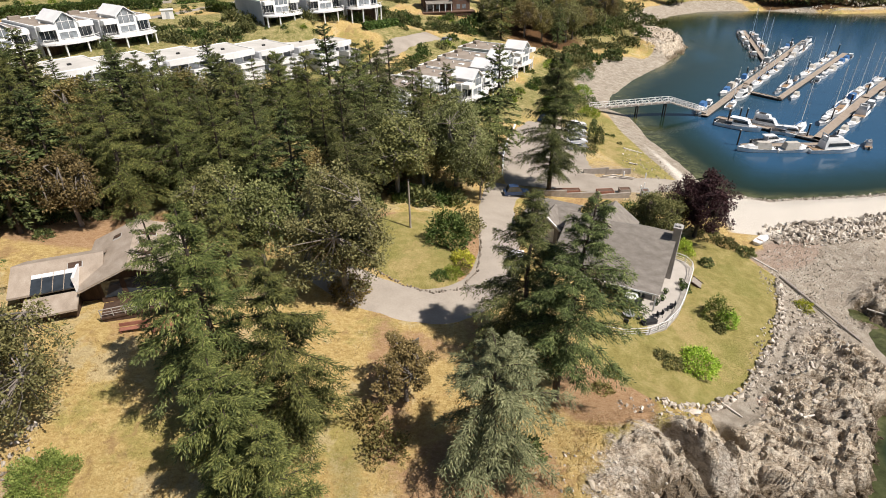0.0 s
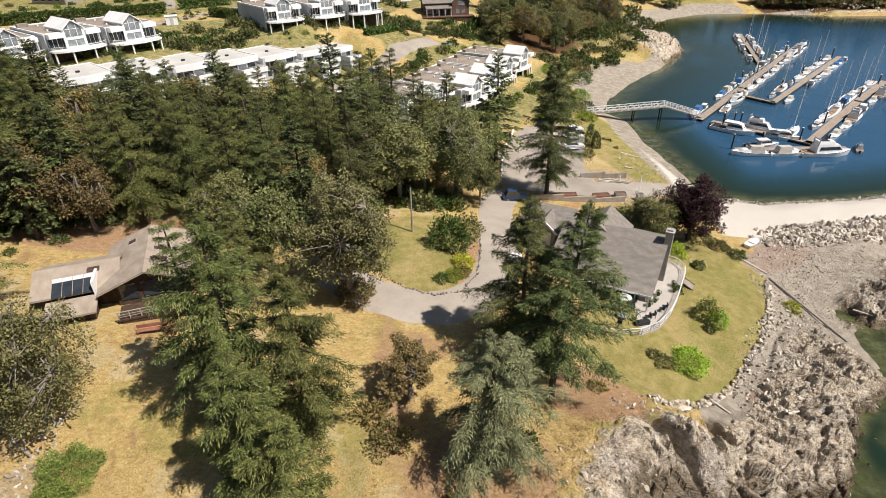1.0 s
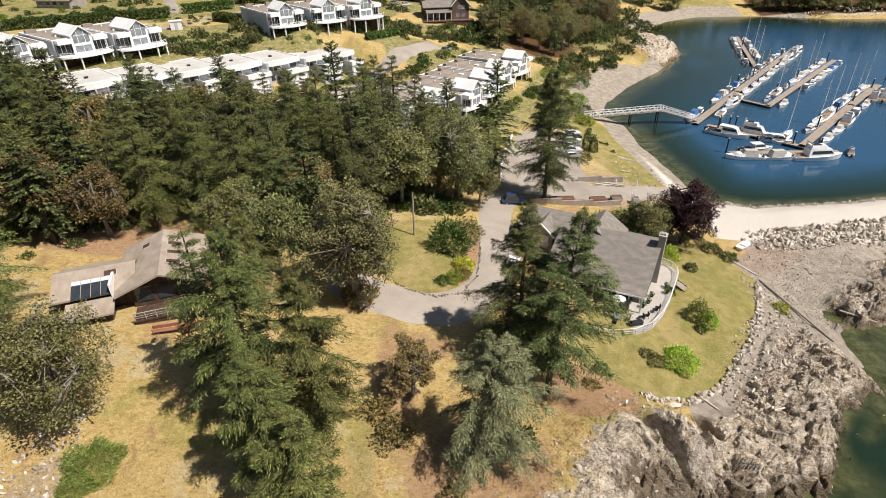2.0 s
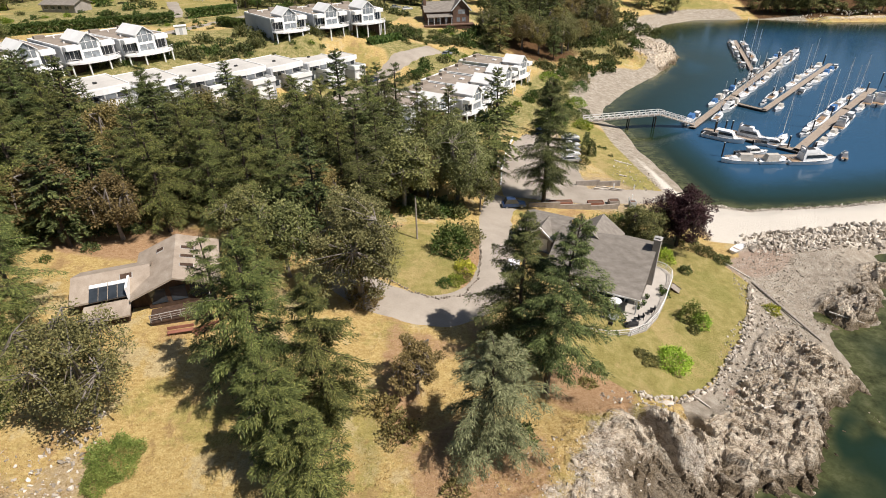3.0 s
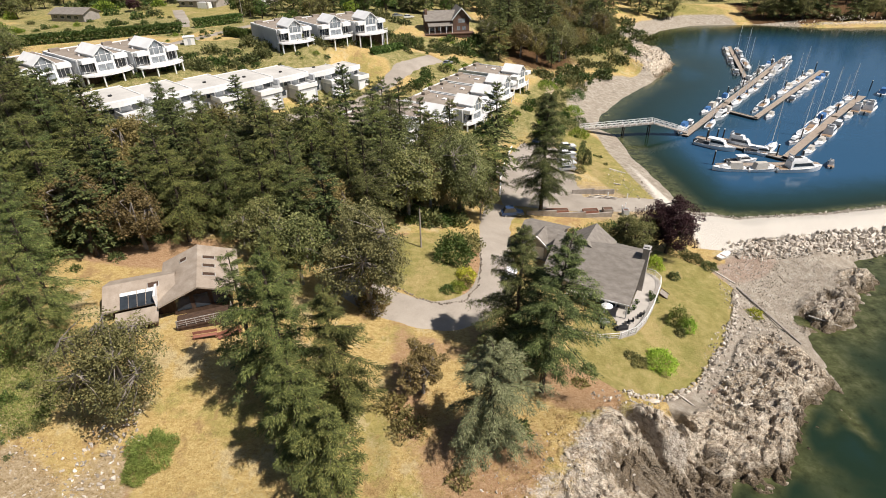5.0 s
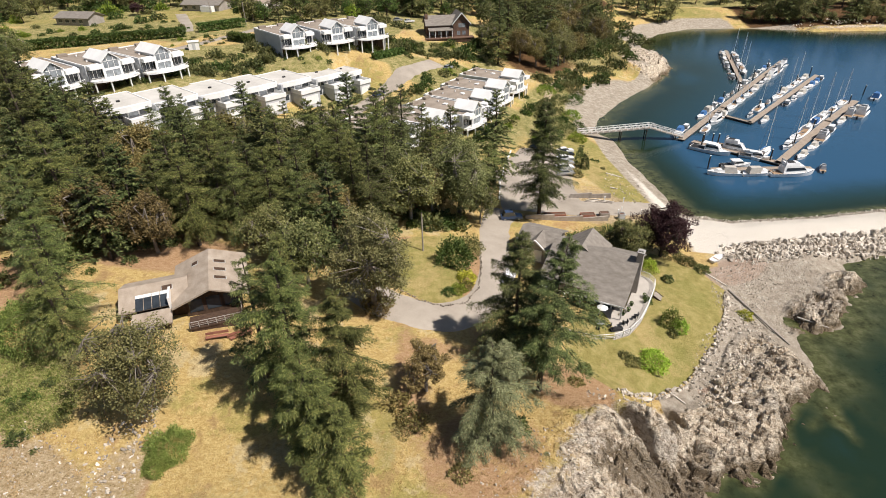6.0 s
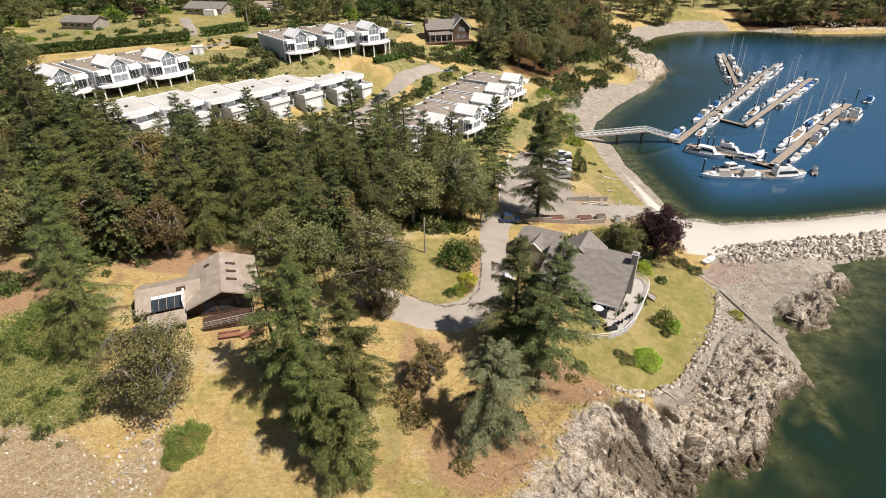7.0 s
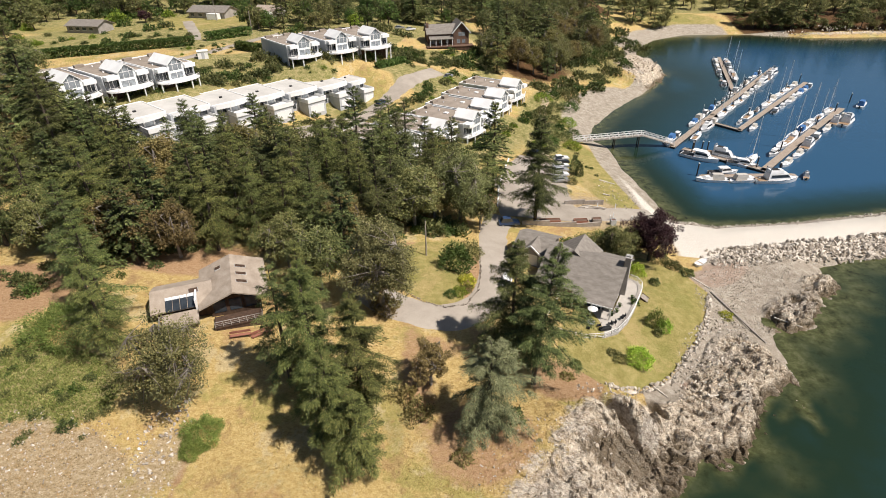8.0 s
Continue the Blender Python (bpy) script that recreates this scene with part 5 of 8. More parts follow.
far_house(-160, 240, -12, 16, 9, GREY_SHINGLE, TAUPE, "low bungalow with a grey roof among gardens")
far_house(-119, 277, -14, 20, 11, GREY_SHINGLE, TAUPE, "long bungalow with a dark grey roof among gardens", True)
far_house(-90, 276, -20, 12, 9, SHAKE, TAUPE, "small house with a tan roof above a driveway", True)


def gabled_house():
    x, y = -1.6, 224.0
    t = thing("house", Matrix.Translation((x, y, 17.2)) @ Matrix.Rotation(radians(10), 4, "Z"), "brown two-storey house with steep grey gables and a wide porch", "house")
    gable_block(t, -9, 6, 0, 9, 4.6, 7.4, -3.0, BROWN, GREY_SHINGLE, 0.6, "x", "roof")
    gable_block(t, 1.5, 8.0, -1.6, 9.4, 5.0, 8.8, -3.0, BROWN, GREY_SHINGLE, 0.6, "y", "cross_roof")
    bm = bmesh.new()
    for s in (-1, 1):
        bar(bm, (4.75, -2.25, 8.85), (4.75 + s * 3.9, -2.25, 4.5), 0.16)
    part("barge_board", bm, WHITE, t)
    part("chimney", boxed((-9.2, 2.5, 0, -8.2, 3.8, 8.2)), BROWN, t)
    part("porch_roof", sheet(bmesh.new(), [(-8.6, -3.0, 2.7), (1.3, -3.0, 2.7), (1.3, -0.1, 3.5), (-8.6, -0.1, 3.5)], 0.18), GREY_SHINGLE, t)
    d = part("deck", boxed((-10, -4.5, -0.3, 9.5, -0.02, 0.0)), BROWN, t)
    for k in range(5):
        part("porch_post", boxed((-8.4 + 2.3 * k, -2.9, 0, -8.2 + 2.3 * k, -2.7, 2.5)), WHITE, t)
    for x0, z0 in ((-7.5, 0.6), (-4.5, 0.6), (-1.5, 0.6), (3.0, 0.6), (5.2, 0.6), (3.6, 3.4), (5.0, 3.4)):
        yy = -0.05 if x0 < 2 else -1.65
        part("window", boxed((x0, yy, z0, x0 + 1.3, yy + 0.04, z0 + 1.5)), PALE_GLASS, t)
    part("deck_wall", boxed((-9.8, -4.3, -3.2, 9.3, -4.1, -0.31)), DARK_WOOD, d)
    return t


gabled_house()


def shed():
    t = thing("shed", framed(-88.2, 182.6, ground_z(-88.2, 182.6), 0.9, 0.4), "small white shed on the lane", "shed")
    part("wall", boxed((-1.7, -1.5, -0.3, 1.7, 1.5, 2.4)), WHITE, t)
    part("roof", boxed((-1.9, -1.7, 2.41, 1.9, 1.7, 2.6), bevel=0.04), STUCCO, t)
    part("door", boxed((-0.5, -1.56, 0.0, 0.5, -1.51, 2.0)), STUCCO_GREY, t)


shed()


# ---- the marina ----
HULL_WHITE = mottled("white_gelcoat", (0.70, 0.70, 0.69), (0.78, 0.78, 0.77), (0.84, 0.84, 0.83), 0.6, 6.0, 0.25, 0.0, 0.0, vary=0.06, spec=0.5)
HULL_BLUE = mottled("navy_gelcoat", (0.015, 0.025, 0.06), (0.025, 0.04, 0.09), (0.04, 0.06, 0.12), 0.6, 6.0, 0.25, 0.0, 0.0, spec=0.5)
TEAK = mottled("boat_teak", (0.20, 0.13, 0.075), (0.30, 0.20, 0.12), (0.38, 0.27, 0.17), 1.0, 9.0, 0.7, 0.1, 0.005)
CANVAS_BLUE = mottled("blue_canvas", (0.03, 0.09, 0.22), (0.05, 0.14, 0.32), (0.08, 0.2, 0.4), 1.0, 8.0, 0.9, 0.1, 0.005)
CANVAS = mottled("beige_canvas", (0.36, 0.33, 0.28), (0.46, 0.43, 0.38), (0.55, 0.52, 0.47), 1.0, 8.0, 0.9, 0.1, 0.005)
PILE = mottled("tarred_piling", (0.015, 0.012, 0.010), (0.03, 0.026, 0.022), (0.06, 0.05, 0.042), 1.0, 7.0, 0.8, 0.3, 0.01)
DOCK = mottled("dock_planks", (0.21, 0.165, 0.125), (0.32, 0.26, 0.205), (0.42, 0.355, 0.29), 0.5, 7.0, 0.9, 0.4, 0.01, stretch=(6, 1, 1))


def hull_mesh(long, beam, free, fine=0.55):
    """A hull with a sheer line, a raked bow and a sunk deck; x forward, z 0 the waterline."""
    bm = bmesh.new()
    rows = []
    n = 11
    for i in range(n):
        u = i / (n - 1)
        half = beam / 2 * (0.86 + 0.14 * math.sin(min(1, u / 0.5) * math.pi / 2)) * (1 - max(0, (u - fine) / (1 - fine)) ** 2.2)
        half = max(half, 0.03)
        sheer = free * (0.85 + 0.45 * u * u)
        x = (u - 0.5) * long
        keel = -0.35 + 0.35 * max(0, (u - 0.8) / 0.2) ** 2
        row = [(x - 0.04 * long * (1 - u) * 0, -half, sheer), (x - 0.03 * long * u, -half * 0.82, 0.05), (x - 0.05 * long * u, 0, keel), (x - 0.03 * long * u, half * 0.82, 0.05), (x, half, sheer), (x, half * 0.86, sheer), (x, half * 0.84, sheer - 0.12), (x, -half * 0.84, sheer - 0.12), (x, -half * 0.86, sheer)]
        rows.append([bm.verts.new(p) for p in row])
    for a, b in zip(rows, rows[1:]):
        for k in range(9):
            j = (k + 1) % 9
            bm.faces.new((a[k], a[j], b[j], b[k]))
    bm.faces.new(rows[0])
    bm.faces.new(rows[-1][::-1])
    bmesh.ops.recalc_face_normals(bm, faces=bm.faces[:])
    return bm


def tapered(bm, x0, x1, half, z0, z1, rake=0.5, narrow=0.82, back=0.1):
    """A deckhouse: a box that leans in at the front and the sides."""
    lo = [(x0, -half, z0), (x1, -half * 0.8, z0), (x1, half * 0.8, z0), (x0, half, z0)]
    hi = [(x0 + back, -half * narrow, z1), (x1 - rake, -half * narrow * 0.85, z1), (x1 - rake, half * narrow * 0.85, z1), (x0 + back, half * narrow, z1)]
    v = [bm.verts.new(p) for p in lo + hi]
    for f in ((3, 2, 1, 0), (4, 5, 6, 7), (0, 1, 5, 4), (1, 2, 6, 5), (2, 3, 7, 6), (3, 0, 4, 7)):
        bm.faces.new([v[i] for i in f])
    return bm


def motor_boat(m, long, style, label, hull=None):
    beam, free = long * 0.31, 0.075 * long + 0.25
    t = thing("motor_boat", m, label, "boat", "moored boats")
    part("hull", hull_mesh(long, beam, free), hull or HULL_WHITE, t)
    part("rub_rail", tubes_mesh("rub_rail", [([((u - 0.5) * long, s * beam / 2 * (0.87 + 0.13 * math.sin(min(1, u / 0.5) * math.pi / 2)) * (1 - max(0, (u - 0.55) / 0.45) ** 2.2), free * (0.83 + 0.45 * u * u)) for u in (0, 0.2, 0.4, 0.6, 0.8, 0.93)], [0.05] * 6, 4) for s in (-1, 1)]), DARK, t)
    half = beam * 0.40
    if style == 0:
        part("cabin", tapered(bmesh.new(), -0.12 * long, 0.27 * long, half, free * 0.9, free + 0.13 * long, 0.9), HULL_WHITE, t)
        part("windscreen", tapered(bmesh.new(), -0.10 * long, 0.235 * long, half * 0.98, free + 0.055 * long, free + 0.11 * long, 0.62, 0.95), GLASS, t, "dark cabin windows")
        part("cockpit", boxed((-0.47 * long, -half, free * 0.85, -0.13 * long, half, free * 0.9)), DARK, t, "dark open cockpit")
        part("hardtop", boxed((-0.2 * long, -half * 0.8, free + 0.135 * long, 0.14 * long, half * 0.8, free + 0.15 * long), bevel=0.03), HULL_WHITE, t)
    elif style == 1:
        part("cabin", tapered(bmesh.new(), -0.26 * long, 0.3 * long, half, free * 0.9, free + 0.14 * long, 1.2), HULL_WHITE, t)
        part("windscreen", tapered(bmesh.new(), -0.2 * long, 0.25 * long, half * 1.0, free + 0.05 * long, free + 0.11 * long, 0.8, 0.95), GLASS, t, "dark cabin windows")
        f = part("flybridge", tapered(bmesh.new(), -0.24 * long, 0.1 * long, half * 0.8, free + 0.145 * long, free + 0.215 * long, 0.3), HULL_WHITE, t)
        part("seat", boxed((-0.18 * long, -half * 0.5, free + 0.2151 * long, -0.02 * long, half * 0.5, free + 0.225 * long)), DARK, f)
        part("radar_arch", boxed((-0.25 * long, -half * 0.75, free + 0.14 * long, -0.23 * long, -half * 0.65, free + 0.27 * long), (-0.25 * long, half * 0.65, free + 0.14 * long, -0.23 * long, half * 0.75, free + 0.27 * long), (-0.25 * long, -half * 0.65, free + 0.255 * long, -0.23 * long, half * 0.65, free + 0.27 * long)), STEEL, f)
        part("cockpit", boxed((-0.47 * long, -half, free * 0.85, -0.265 * long, half, free * 0.9)), TEAK, t, "teak cockpit floor")
    else:
        part("cabin", tapered(bmesh.new(), 0.0, 0.3 * long, half * 0.9, free * 0.9, free + 0.07 * long, 0.8), HULL_WHITE, t)
        part("canopy", tapered(bmesh.new(), -0.36 * long, 0.12 * long, half * 0.95, free * 0.9, free + 0.16 * long, 0.9, 0.75, 0.4), CANVAS_BLUE if style == 2 else CANVAS, t, "stretched canvas canopy")
    part("outboard", boxed((-0.55 * long, -0.2, 0.1, -0.5 * long - 0.02, 0.2, free + 0.15), bevel=0.05), DARK, t)
    return t


def sail_boat(m, long, label, cover):
    beam, free = long * 0.29, 0.07 * long + 0.3
    t = thing("sail_boat", m, label, "boat", "moored boats")
    part("hull", hull_mesh(long, beam, free, 0.4), HULL_WHITE, t)
    part("cabin", tapered(bmesh.new(), -0.08 * long, 0.25 * long, beam * 0.3, free * 0.9, free + 0.045 * long, 0.7), HULL_WHITE, t)
    part("cabin_window", tapered(bmesh.new(), -0.05 * long, 0.19 * long, beam * 0.303, free + 0.005 * long, free + 0.03 * long, 0.5), GLASS, t)
    part("cockpit", boxed((-0.45 * long, -beam * 0.25, free * 0.85, -0.09 * long, beam * 0.25, free * 0.9)), TEAK, t)
    top = 1.2 * long
    mast = part("mast", tubes_mesh("mast", [([(0.08 * long, 0, free), (0.08 * long, 0, free + top)], [0.11, 0.07], 6)]), STUCCO, t, "pale aluminium mast")
    part("spreader", tubes_mesh("spreader", [([(0.08 * long, -0.9, free + top * k), (0.08 * long, 0.9, free + top * k)], [0.03, 0.03], 4) for k in (0.45, 0.7)]), STEEL, mast)
    b = part("boom", tubes_mesh("boom", [([(0.07 * long, 0, free + 1.3), (-0.32 * long, 0, free + 1.35)], [0.07, 0.06], 6)]), STEEL, t)
    part("sail_cover", tubes_mesh("sail_cover", [([(0.06 * long, 0, free + 1.48), (-0.1 * long, 0, free + 1.5), (-0.3 * long, 0, free + 1.45)], [0.2, 0.16, 0.08], 6)]), cover, b, "folded sail under a cover")
    part("stay", tubes_mesh("stay", [([(0.08 * long, 0, free + top), (0.49 * long, 0, free + 0.4)], [0.02, 0.02], 3), ([(0.08 * long, 0, free + top), (-0.49 * long, 0, free)], [0.02, 0.02], 3)] + [([(0.08 * long, 0, free + top), (0.06 * long, s * beam * 0.48, free)], [0.018, 0.018], 3) for s in (-1, 1)]), STEEL, mast)
    return t


def dock(points, wide, label):
    """A floating walkway along a line of points, with a dark float under it."""
    t = thing("dock", Matrix.Translation((*points[0], 0.0)), label, "dock", "floating docks")
    for a, b in zip(points, points[1:]):
        va, vb = Vector((*a, 0)) - Vector((*points[0], 0)), Vector((*b, 0)) - Vector((*points[0], 0))
        d = (vb - va).normalized()
        s = Vector((-d.y, d.x, 0)) * wide / 2
        e = d * wide * 0.3
        deck, fl, edge = bmesh.new(), bmesh.new(), bmesh.new()
        sheet(deck, [(*(va - e - s).xy, 0.62), (*(vb + e - s).xy, 0.62), (*(vb + e + s).xy, 0.62), (*(va - e + s).xy, 0.62)], 0.14)
        sheet(fl, [(*(va - s * 0.9).xy, 0.47), (*(vb - s * 0.9).xy, 0.47), (*(vb + s * 0.9).xy, 0.47), (*(va + s * 0.9).xy, 0.47)], 0.8)
        for q in (-1, 1):
            bar(edge, va + s * q * 0.97 + Vector((0, 0, 0.68)), vb + s * q * 0.97 + Vector((0, 0, 0.68)), 0.06)
        part("walkway", deck, DOCK, t)
        part("float", fl, PILE, t)
        part("kerb", edge, GREY_WOOD, t)
    return t


DOCK_LABEL = "long sun-bleached floating dock with timber kerbs"
A_LINE, A_ARM = ((67.5, 146.0), (92.5, 177.0), (148, 245.5)), ((112.0, 203.4), (133.6, 270.0))
B_LINE, C_LINE = ((94.6, 160.6), (149, 219.5)), ((86.2, 126.5), (119.2, 160.6), (141.5, 182.5))
dock(A_LINE, 1.9, DOCK_LABEL)
dock(A_ARM, 1.6, DOCK_LABEL)
dock(B_LINE, 1.7, DOCK_LABEL)
dock(C_LINE, 2.1, DOCK_LABEL)
dock(((67.5, 122.8), (92.5, 122.8)), 2.0, "short floating dock along the marina's seaward side")
dock(((70.5, 143.6), (86.5, 126.5)), 2.2, "floating dock that joins the two long piers")
dock(((87.5, 170.8), (94.6, 160.6)), 1.5, "short floating dock between two piers")

fleet = random.Random(5)
KINDS = [
    motor_boat(pose(74.5, 125.6, 0, 0, 0, 4), 8.2, 0, "white cabin cruiser moored at the outer dock"),
    motor_boat(pose(86.2, 119.9, 0, 0, 0, 2), 11.6, 1, "large white motor yacht with a dark cockpit"),
    motor_boat(pose(69.2, 120.6, 0, 0, 0, 176), 8.6, 3, "white motor boat under a beige canopy"),
    motor_boat(pose(95.8, 122.8, 0, 0, 0, 62), 5.2, 1, "small white motor boat at the end of the dock"),
    sail_boat(pose(85.5, 133.6, 0, 0, 0, 44), 10.5, "white sailing boat with a furled sail", CANVAS_BLUE),
    sail_boat(pose(118.8, 164.2, 0, 0, 0, 44), 11.5, "white sailing boat with a pale sail cover", CANVAS),
    motor_boat(pose(79.2, 137.6, 0, 0, 0, -44), 10.2, 1, "white flybridge cruiser beside the linking dock"),
    motor_boat(pose(72.2, 136.6, 0, 0, 0, -42), 11.0, 0, "white cruiser with a long foredeck beside the linking dock"),
]
KINDS.append(motor_boat(pose(152.0, 187.4, 0, 0, 0, 48), 9.0, 2, "white motor boat under a blue canopy"))
copy_thing(KINDS[1], pose(134.4, 167.6, 0, 0, 0, 44))
copy_thing(KINDS[0], pose(82.4, 131.4, 0, 0, 0, -28))
copy_thing(KINDS[2], pose(78.0, 120.2, 0, 0, 0, 3))


def moor(line, side, spacing, start, stop, picks, off=2.6, skip=0.05):
    """Boats alongside a dock, bow to stern."""
    pts = [Vector(p) for p in line]
    total = sum((b - a).length for a, b in zip(pts, pts[1:]))
    s = start
    while s < total - stop:
        left, a, b = s, pts[0], pts[1]
        for a, b in zip(pts, pts[1:]):
            if left <= (b - a).length:
                break
            left -= (b - a).length
        d = (b - a).normalized()
        n = Vector((-d.y, d.x)) * side
        p = a + d * left + n * (off + fleet.uniform(-0.15, 0.25))
        turn = math.degrees(math.atan2(d.y, d.x)) + fleet.choice((0, 180)) + fleet.uniform(-4, 4)
        if fleet.random() > skip:
            k = fleet.uniform(0.74, 0.98) if spacing < 11 else fleet.uniform(0.85, 1.1)
            ob = copy_thing(KINDS[fleet.choice(picks)], pose(p.x, p.y, 0, 0, 0, turn))
            ob.scale = (k, k, k)
        s += spacing * fleet.uniform(0.9, 1.15)


moor(A_LINE, 1, 7.2, 5, 8, (0, 2, 3, 0, 8))
moor(A_LINE, -1, 8.8, 14, 6, (0, 5, 2, 1, 4))
moor(A_ARM, 1, 6.8, 9, 2, (0, 3, 2, 8))
moor(A_ARM, -1, 8.6, 26, 2, (0, 5, 2))
moor(B_LINE, 1, 8.8, 8, 4, (0, 4, 5, 2, 3))
moor(B_LINE, -1, 7.9, 5, 3, (0, 2, 8, 0))
moor(C_LINE, 1, 9.2, 16, 1, (4, 5, 0, 8, 2, 4), skip=0.0)
moor(C_LINE, -1, 9.8, 10, 2, (0, 2, 6, 8, 0), 2.9, skip=0.0)

pile = thing("piling", Matrix.Translation((66.8, 124.6, 0)), "dark tarred mooring piling standing in the water", "piling", "pilings")
part("post", tubes_mesh("post", [([(0, 0, -5), (0, 0, 3.6)], [0.2, 0.17], 8)]), PILE, pile)
part("cap", boxed((-0.2, -0.2, 3.6, 0.2, 0.2, 3.75), bevel=0.05), STUCCO, pile)
for x, y in ((85, 128.6), (74.6, 141.6), (76.2, 141.4), (96.5, 186), (108, 199), (122, 217), (136, 234), (104, 175), (120, 192.5), (134, 207.5), (147, 221), (98, 141), (110, 153), (122, 164.5), (137, 179), (150, 191.5), (120, 226), (127, 250), (71.5, 141.0), (72.8, 143.2), (89.0, 124.2)):
    copy_thing(pile, Matrix.Translation((x, y, 0)))


def gangway():
    """A trestle walk out from the shore and a hinged ramp down to the dock."""
    t = thing("gangway", Matrix.Translation((36.5, 145.0, 0)), "white-railed timber gangway on trestles down to the marina", "gangway")
    a, b, c = Vector((0, 0, 3.0)), Vector((21.5, 2.6, 3.8)), Vector((31.5, 2.2, 0.9))
    for p, q in ((a, b), (b, c)):
        d = (q - p).normalized()
        s = Vector((-d.y, d.x, 0)).normalized() * 0.95
        deck = bmesh.new()
        sheet(deck, [tuple(p - s), tuple(q - s), tuple(q + s), tuple(p + s)], 0.2)
        part("walkway", deck, GREY_WOOD, t)
        n = max(3, round((q - p).length / 1.8))
        for side in (-1, 1):
            rail = bmesh.new()
            up = Vector((0, 0, 1.15))
            bar(rail, p + s * side + up, q + s * side + up, 0.07)
            low = bmesh.new()
            bar(low, p + s * side + up * 0.5, q + s * side + up * 0.5, 0.05)
            r = part("railing", rail, WHITE, t, "white timber railing")
            part("rail", low, WHITE, r)
            for k in range(n + 1):
                e = p.lerp(q, k / n) + s * side
                part("post", boxed((e.x - 0.06, e.y - 0.06, e.z - 0.2, e.x + 0.06, e.y + 0.06, e.z + 1.2)), WHITE, r)
            for k in range(n):
                br = bmesh.new()
                e, f = p.lerp(q, k / n) + s * side, p.lerp(q, (k + 1) / n) + s * side
                bar(br, e + up * 0.05, f + up * 0.95, 0.035)
                part("brace", br, WHITE, r)
    for x, y in ((12.8, 1.6), (20.5, 2.5)):
        for s in (-0.8, 0.8):
            part("trestle_pile", tubes_mesh("trestle_pile", [([(x + 0.1 * s, y + s * 1.25, -4), (x, y + s, 3.3)], [0.19, 0.16], 7)]), PILE, t, "dark trestle pile")
        part("cross_beam", boxed((x - 0.15, y - 1.2, 2.9, x + 0.15, y + 1.2, 3.2)), PILE, t)
    return t


gangway()


# ---- roads and paved places ----
def ribbon(name, points, widths, material, label, lift=0.07, category="road"):
    """A paved strip draped on the ground along a line, with a small edge down to it."""
    pts, ws = [Vector((*p, 0)) for p in points], list(widths)
    fine, wide = [], []
    for i in range(len(pts) - 1):
        p0, p1, p2, p3 = pts[max(i - 1, 0)], pts[i], pts[i + 1], pts[min(i + 2, len(pts) - 1)]
        n = max(2, int((p2 - p1).length / 1.0))
        for k in range(n):
            t = k / n
            fine.append(0.5 * (2 * p1 + (p2 - p0) * t + (2 * p0 - 5 * p1 + 4 * p2 - p3) * t * t + (3 * p1 - p0 - 3 * p2 + p3) * t**3))
            wide.append(ws[i] * (1 - t) + ws[i + 1] * t)
    fine.append(pts[-1])
    wide.append(ws[-1])
    cols = 9
    verts, faces = [], []
    for i, (p, w) in enumerate(zip(fine, wide)):
        d = (fine[min(i + 1, len(fine) - 1)] - fine[max(i - 1, 0)]).normalized()
        s = Vector((-d.y, d.x, 0))
        jag = 0.10 * math.sin(i * 1.7) + 0.08 * math.sin(i * 0.61)
        for k in range(cols):
            q = p + s * (w / 2 + jag) * (2 * k / (cols - 1) - 1)
            verts.append((q.x, q.y))
    xy = np.array(verts)
    z = height(xy[:, 0], xy[:, 1]) + lift
    z = z.reshape(-1, cols)
    for _ in range(2):
        z[1:-1] = np.maximum(z[1:-1], (z[:-2] + z[2:]) / 2 - 0.0)
    z[:, 0] -= lift * 1.5
    z[:, -1] -= lift * 1.5
    r = np.arange(len(fine) - 1)[:, None] * cols + np.arange(cols - 1)[None]
    r = r.ravel()
    me = raw_mesh(name, np.column_stack([xy, z.ravel()]), np.stack([r + 1, r, r + cols, r + cols + 1], 1), True)
    me.materials.append(material)
    return tagged(new(name, me), label, category, kind="structure")


ribbon("driveway", ((9.5, 92), (7.2, 82), (6.6, 72), (6.0, 63), (3.6, 55.5), (-3, 51.6), (-10, 53.0), (-17, 57)), (7, 6, 6, 6.2, 6.6, 6.6, 7.0, 6.0), ASPHALT, "worn grey asphalt driveway round the garden island")
ribbon("parking_lot", ((18.5, 92), (18.8, 104), (20.5, 116), (23.5, 128)), (19, 19, 17, 12), LOT, "dusty pale asphalt parking lot", category="parking lot")
ribbon("boat_ramp", ((26, 95.6), (36, 96.2), (42, 97.6), (46.5, 98.8)), (7.5, 7.5, 6.5, 6.5), LOT, "pale gravel boat ramp to the water", category="ramp")
ribbon("road", ((12, 110), (-8, 107), (-24, 112), (-34, 124), (-34, 140), (-27, 158), (-18, 172), (-6, 190)), (6, 6, 6, 6, 6, 6, 6.5, 7), ASPHALT, "grey street between the terraces")
ribbon("forecourt", ((-72, 105), (-56, 124), (-42, 140), (-29, 155)), (8, 8, 8, 8), LOT, "pale paved forecourt of the long terrace", category="road")
ribbon("lane", ((-150, 166), (-112, 176), (-98, 180), (-89, 192), (-82, 206), (-72, 226)), (5, 5, 5, 5, 5, 5), LOT, "pale lane past a small shed")
ribbon("footpath", ((25, 128), (27, 146), (30, 168), (36, 190), (46, 206)), (3, 2.6, 2.6, 2.6, 2.4), mottled("path_gravel", (0.33, 0.25, 0.16), (0.44, 0.35, 0.24), (0.54, 0.45, 0.33), 0.3, 6.0, 0.95, 0.4, 0.02), "tan gravel footpath below the terraces", category="path")
